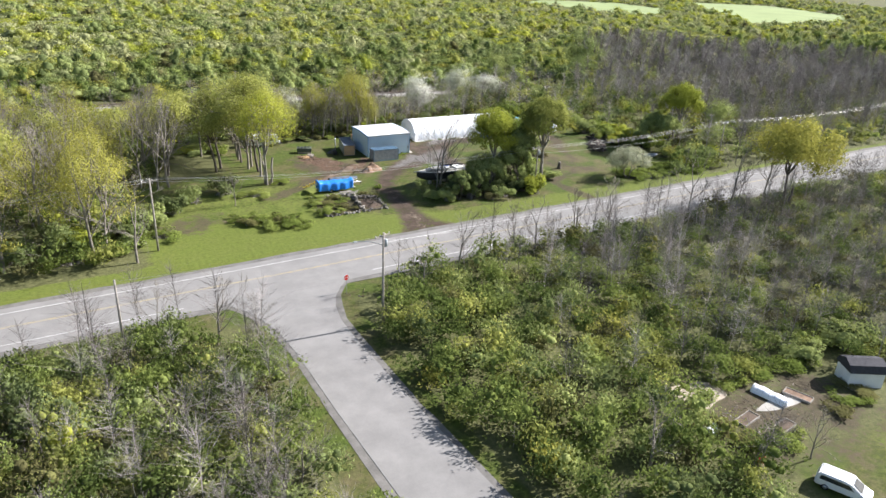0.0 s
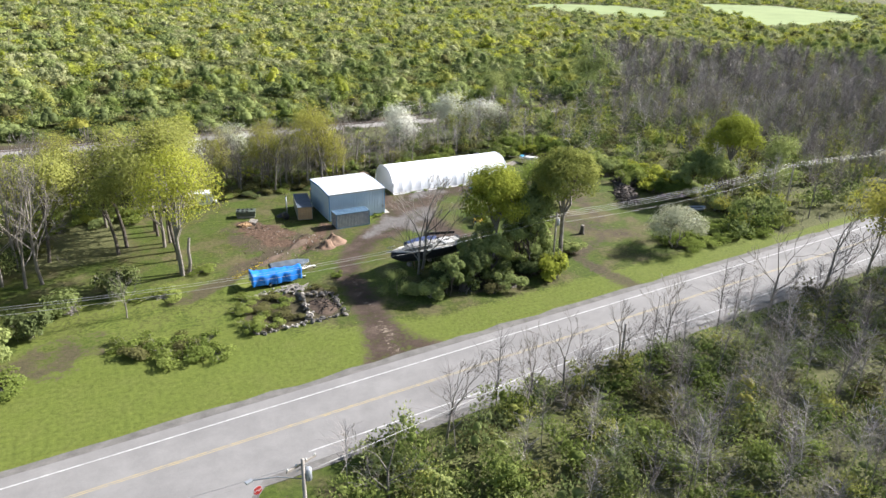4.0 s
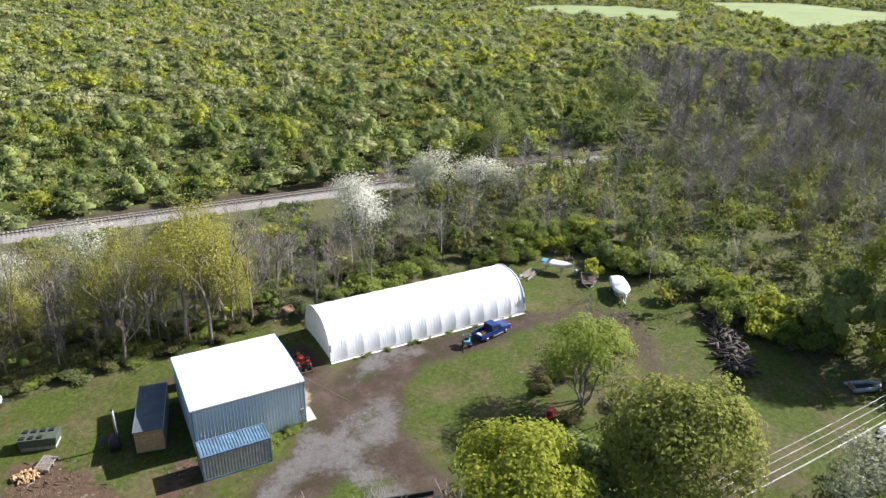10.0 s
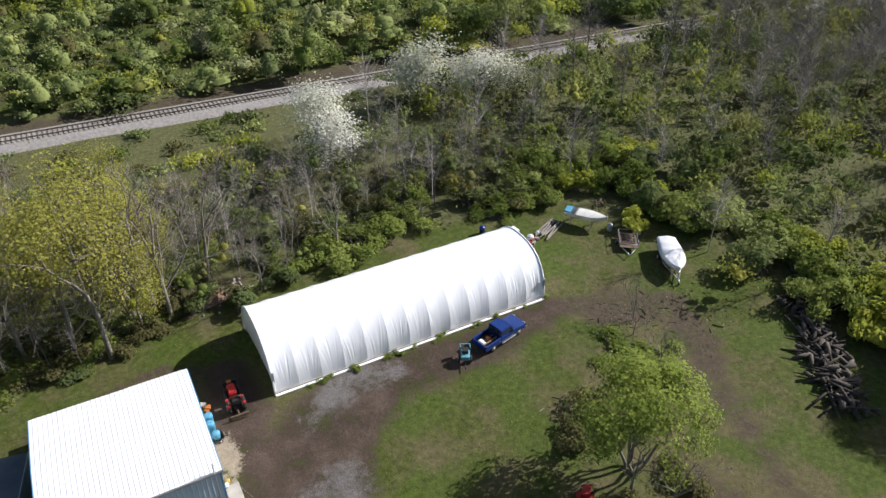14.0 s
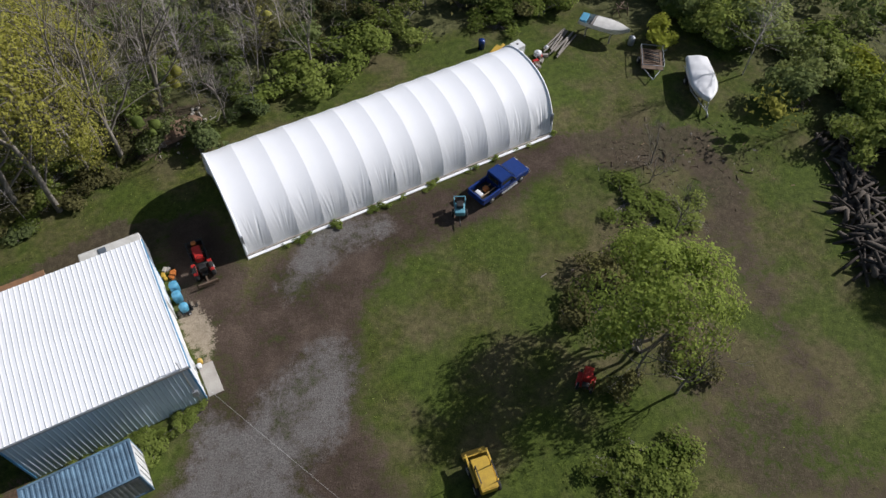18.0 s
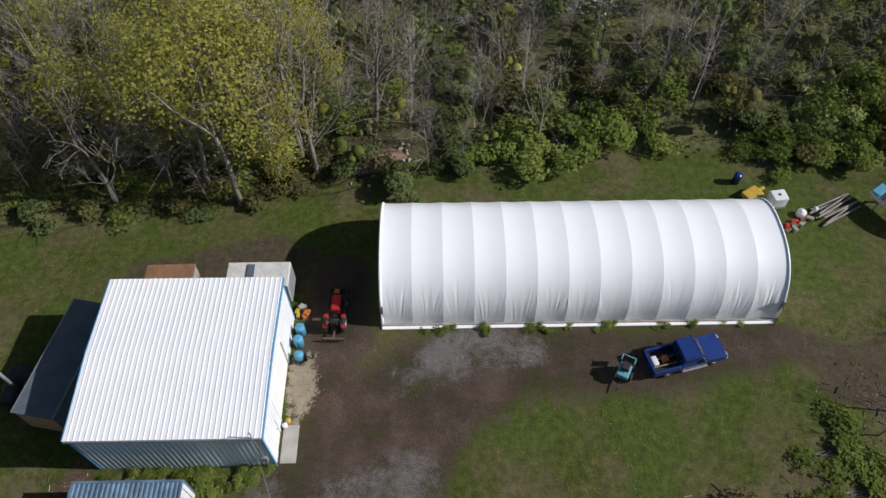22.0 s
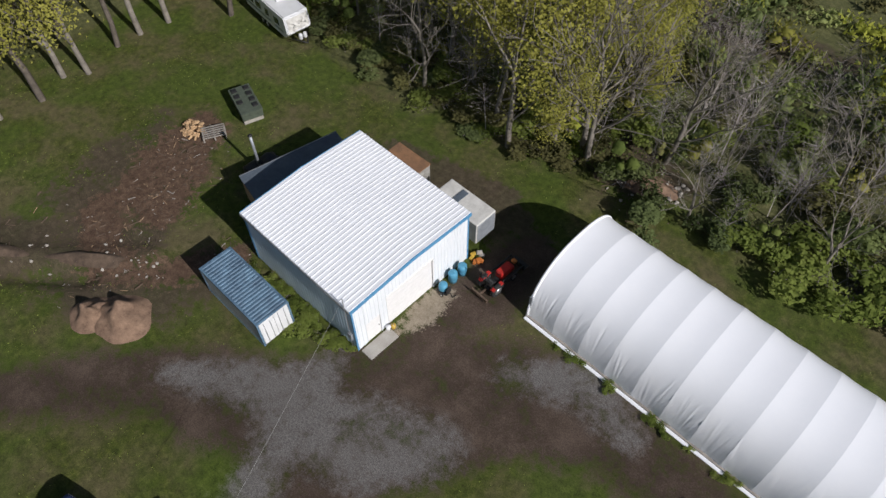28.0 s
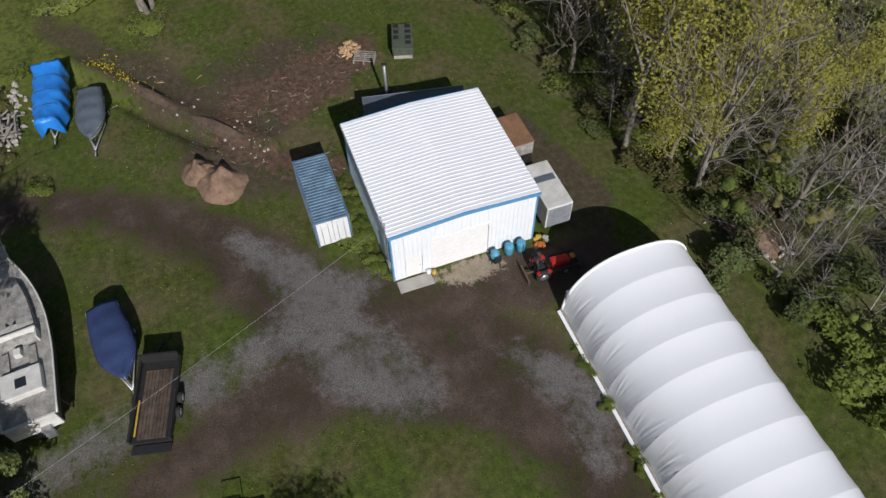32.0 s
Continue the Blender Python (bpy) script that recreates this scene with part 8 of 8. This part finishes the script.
wood("thicket", "thicket of leafing bushes and brambles", x, y, h, rad, 1, 160, 0.44, 0.08, 30, 0.018, GREENS, [0.24, 0.08, 0.05, 0.1, 0.16, 0.02, 0.1, 0.25], 5)
x, y = scatter(100, 330, 104, 232, 3.6, r, lambda x, y: in_view(x, y, 0, 0.68) & ~clear_zone(x, y) & (y < rail_y(x) - np.where(x > 160, 2.2, 5)) & (r.random(len(x)) < np.maximum(east_bare(x, y) * 0.95, 0.16)))
wood("bare_woodland", "grey leafless woodland with fine twigs", x, y, 8 + 6 * r.random(len(x)), 1.8 + 0.8 * r.random(len(x)), 1, 170, 0.36, 0.86, 120, 0.0145, GREENS, [0.2, 0.1, 0.25, 0.05, 0.2, 0.05, 0.1, 0.05], 6)
# bushes along the edge of the yard, one by one
x, y = scatter(16, 127, 128, 184, 3.2, r, lambda x, y: ~clear_zone(x, y) & ~((x < 27) & (y < 158)) & ((y > 168.5 + 0.03 * np.abs(x - 70)) | (x > 112.5) | (x < 27)) & (r.random(len(x)) < np.where((x < 80) & (y > 165), 0.8, 0.92)) & ~((x > 79) & (x < 101) & (y < 176.5)))
for i in range(len(x)):
    key = ("green", "weed", "green", "yellow", "weed", "weed")[int(r.integers(0, 6))] if x[i] > 108 or x[i] < 27 else ("dull", "dark", "dull", "weed", "dull", "green")[int(r.integers(0, 6))]
    tall = 1.0 + 1.6 * r.random() + ((1.8 if r.random() < 0.35 else 0.6) if x[i] > 112 else 0)
    plant_shrub(key, x[i], y[i], tall, (4.2 if x[i] > 112 else 3.2) + 2.0 * r.random(), r.random() * 6.3, int(r.integers(0, 3)))
for x, y, h, w in ((38.5, 121, 1.0, 4), (40.5, 118.5, 1.1, 4), (41.4, 121.5, 1.0, 3.4), (37.4, 124, 1.0, 3.5), (40.6, 123.6, 1.0, 3.5), (37.0, 118.0, 1.2, 3.5), (39.2, 116.6, 1.0, 3), (36.2, 121.4, 1.1, 3), (41.6, 116.8, 0.8, 2.6), (36.4, 115.8, 1.5, 2.4), (48.6, 122.0, 0.6, 2.4), (46.8, 124.0, 0.6, 2.4), (51, 43.5, 1.2, 5), (49.5, 40, 1.4, 5), (50.5, 36, 1.2, 5),
                   (62, 44.5, 1.0, 5), (66, 43.5, 1.4, 5), (67.5, 38, 0.8, 5), (62.5, 35.5, 0.8, 4), (54, 34, 0.9, 4), (57, 44.5, 0.8, 4), (69, 45, 2.5, 6), (75, 44.5, 3, 6), (65, 36.5, 0.7, 4)):
    plant_shrub(("weed", "dull")[int(x * 2) % 2] if h < 2 else "green", x, y, h, w, x * 3.1, int(x))
for i in range(15):
    plant_shrub("weed", 76.5 + 1.6 * i + 0.7 * math.sin(i * 3.7), 156.0 + 0.12 * math.sin(i * 2.1), 0.16 + 0.1 * (i * 7 % 3), 0.6 + 0.35 * (i * 5 % 3), i * 1.3, i)
for i in range(9):
    plant_shrub("weed", 58.2 + 1.05 * i, 146.6 + 0.15 * math.sin(i * 4.2), 0.3 + 0.14 * (i * 5 % 3), 1.1 + 0.4 * (i * 7 % 3), i * 2.1, i)
# south of the main road
x, y = scatter(-70, 210, 30, 87.5, 2.6, r, lambda x, y: in_view(x, y, 0, 0.68) & (y < np.where(x < 16, 84, 87.5)) & ~clear_zone(x, y))
h = (2.0 + 3.6 * r.random(len(x)) ** 1.3) * np.where(x > 60, 0.75, 1.0)
rad = 1.9 + 1.3 * r.random(len(x))
fresh = r.random(len(x)) < 1 - smooth_step(50, 105, x + 0.2 * (y - 60)) * 0.85
for pick, words, bare_share, weights in ((fresh, "roadside thicket of freshly leafing green bushes", 0.1, [0.2, 0.0, 0.01, 0.04, 0.13, 0.0, 0.07, 0.55]), (~fresh, "dull roadside thicket just coming into leaf", 0.35, [0.05, 0.0, 0.0, 0.22, 0.05, 0.0, 0.25, 0.43])):
    wood("thicket", words, x[pick], y[pick], h[pick], rad[pick], 1, 300, 0.36, bare_share, 60, 0.009, GREENS, weights, 8)
x, y = scatter(-70, 210, 30, 87, 3.3, r, lambda x, y: in_view(x, y, 0, 0.68) & ~clear_zone(x, y) & (r.random(len(x)) < np.where(x > 20, smooth_step(36, 70, x + 0.15 * (y - 60)), 0.5) * 0.9))
wood("bare_woodland", "leafless grey roadside wood with fine twigs", x, y, 7 + 4.5 * r.random(len(x)), 1.6 + 0.8 * r.random(len(x)), 1, 190, 0.26, 0.92, 120, 0.0105, GREENS, [0.05, 0.05, 0.15, 0.1, 0.1, 0.0, 0.3, 0.25], 9)

# brush and saplings at the wood's edge
r = np.random.default_rng(27)
x, y = scatter(14, 112, 166.5, 189, 2.3, r, lambda x, y: (y > 167 + 0.03 * np.abs(x - 60) + 2.5 * (x > 66)) & ((x < 84) | (y > 176)))
wood("bare_woodland", "thin leafless grey saplings and brush at the wood's edge", x, y, 4 + 5.5 * r.random(len(x)), 1.2 + 0.8 * r.random(len(x)), 1, 120, 0.2, 0.8, 60, 0.013, GREENS, [0.05, 0.05, 0.25, 0.1, 0.1, 0.0, 0.25, 0.2], 28)
for i in range(22):
    plant_shrub(("dull", "weed", "dull", "dark")[i % 4], 36 + 1.5 * i + r.random(), 167.0 + 2.0 * r.random() + (2.2 if i > 18 else 0), 0.6 + 0.9 * r.random(), 3.2 + 1.6 * r.random(), r.random() * 6, i)

# trees behind the yard, one by one
r = np.random.default_rng(17)
x, y = scatter(16, 86, 171, 188, 4.4, r, lambda x, y: (x < 68) | (r.random(len(x)) < 0.45))
for i in range(len(x)):
    key = ("gold", "bare", "bare", "gold", "bare")[int(r.integers(0, 5))] if x[i] < 68 else "bare"
    tall = 8.5 + 4 * r.random() if x[i] < 68 else 5.5 + 4 * r.random()
    plant_tree(key, x[i], y[i], tall, r.random() * 6.3, int(r.integers(0, 3)))
x, y = scatter(-34, 29, 113, 176, 6.4, r, lambda x, y: ((y > 127 + 0.25 * (x + 20)) | (x < 6)) & ((x < 12) | (r.random(len(x)) < 0.45)))
for i in range(len(x)):
    key = ("gold", "bare", "maple", "bare", "bare")[int(r.integers(0, 5))]
    plant_tree(key, x[i], y[i], 11 + 6 * r.random(), r.random() * 6.3, int(r.integers(0, 3)))
for x, y, h in ((92.5, 194, 9), (90, 192.5, 7.5), (112.5, 202, 9.5), (117, 200, 8), (121, 198, 6.5), (51, 195, 8), (109, 203.5, 7), (40, 192, 7)):
    plant_tree("blossom", x, y, h, x, int(x), slim=1.35)

# ---- rank grass on the lawns ----
r = np.random.default_rng(33)
n = 44000
x, y = r.uniform(27, 122, n), r.uniform(102, 168, n)
clump = waves(x * 1.7, y * 1.7) + 0.5 * waves(y * 4.1, x * 3.7)
open_ = (to_line(x, y, DRIVE) > 0.3) & (to_line(x, y, SPUR) > 0.3) & (to_line(x, y, STONES) > 0.2) & (to_line(x, y, TRACK) > 0.2) & (to_line(x, y, MULCH) > 0) & (to_line(x, y, BEHIND) > 0)
open_ &= ~((x > 68) & (x < 73) & (y > 149) & (y < 161)) & ~((x > 52) & (x < 69) & (y > 142.5) & (y < 161)) & ~((x > 73) & (x < 100.5) & (y > 156) & (y < 166)) & (clump > r.uniform(-0.3, 1.0, n))
x, y = x[open_], y[open_]
z = ground_z(x, y)
c = np.stack([*site(x, y), z + 0.05], 1)
q = leaf_quads(c, 0.07 + 0.1 * r.random(len(c)), r, aspect=0.4, out=np.array([[0.3, 0, 0.6]]) + np.zeros((len(c), 3)), loose=0.8)
tagged(new("grass_tufts", quads_mesh("grass_tufts", q, ["weed"], None, r.random(len(q)))), "scattered tufts of rank grass on the lawn", "grass", kind="stuff")

# ---- wood chips, sticks and loose stones on the bare ground ----
r = np.random.default_rng(35)
spots = [(46.2, 148.2, 2.2, 240), (45.0, 151.0, 1.3, 120), (48.6, 144.6, 1.6, 120), (46.8, 141.5, 1.8, 90), (42.0, 134.5, 2.4, 160), (50.5, 140.2, 1.8, 220), (56.0, 146.0, 0.8, 90), (72.4, 171.8, 1.8, 260), (104.5, 149.6, 1.8, 260), (94.0, 142.4, 1.2, 160), (70.5, 113.0, 3.0, 140), (79, 114.5, 2.2, 110), (109.5, 146.5, 2.2, 160), (30.5, 84.6, 0.9, 60), (57, 40, 3.2, 420), (52.5, 44, 2.0, 260), (63, 41, 2.2, 160)]
c = np.concatenate([np.stack([cx + w * r.normal(size=n), cy + w * r.normal(size=n)], 1) for cx, cy, w, n in spots])
n = len(c)
length, wide, turn = 0.05 + 0.3 * r.random(n) ** 4, 0.015 + 0.035 * r.random(n), r.random(n) * 6.28
u = np.stack([np.cos(turn), np.sin(turn)], 1) * length[:, None]
w = np.stack([-np.sin(turn), np.cos(turn)], 1) * wide[:, None]
z = ground_z(c[:, 0], c[:, 1])
c = np.stack(site(c[:, 0], c[:, 1]), 1)
tilt = r.normal(size=n) * 0.12 * length
top = lambda p, d: np.concatenate([p, (z + d)[:, None]], 1)
ring = [top(c - u - w, 0.0), top(c + u - w, 0.0), top(c + u + w, 0.0), top(c - u + w, 0.0)]
lid = [top(c - u * 0.95, 0.03 - tilt), top(c + u * 0.95, 0.03 + np.abs(tilt))]
roofs = np.concatenate([np.stack([ring[0], ring[1], lid[1], lid[0]], 1), np.stack([ring[2], ring[3], lid[0], lid[1]], 1)])
kind_ = np.tile(r.choice(3, n, p=[0.1, 0.08, 0.82]), 2)
tagged(new("wood_debris", quads_mesh("wood_debris", roofs, ["timber", "timber_grey", "brush_brown"], kind_, np.zeros(2 * n))), "scattered wood chips, sticks and bark on bare ground", "debris", kind="stuff")
n = 190
f = r.random(n)
x = np.interp(f, [0, 0.5, 1], [37.2, 39.5, 43.0]) + 0.5 * r.normal(size=n)
y = np.interp(f, [0, 0.5, 1], [131.2, 132.9, 135.0]) + 0.45 * r.normal(size=n)
c = np.stack([*site(x, y), ground_z(x, y) + 0.12 + 0.25 * r.random(n)], 1)
tagged(new("wildflowers", tris_mesh("wildflowers", leaf_tris(c, 0.1 + 0.1 * r.random(n), r, np.array([[0, 0, 0.8]]) + np.zeros((n, 3))), ["flower_yellow"])), "small yellow wildflowers along the trench", "flowers", kind="stuff")
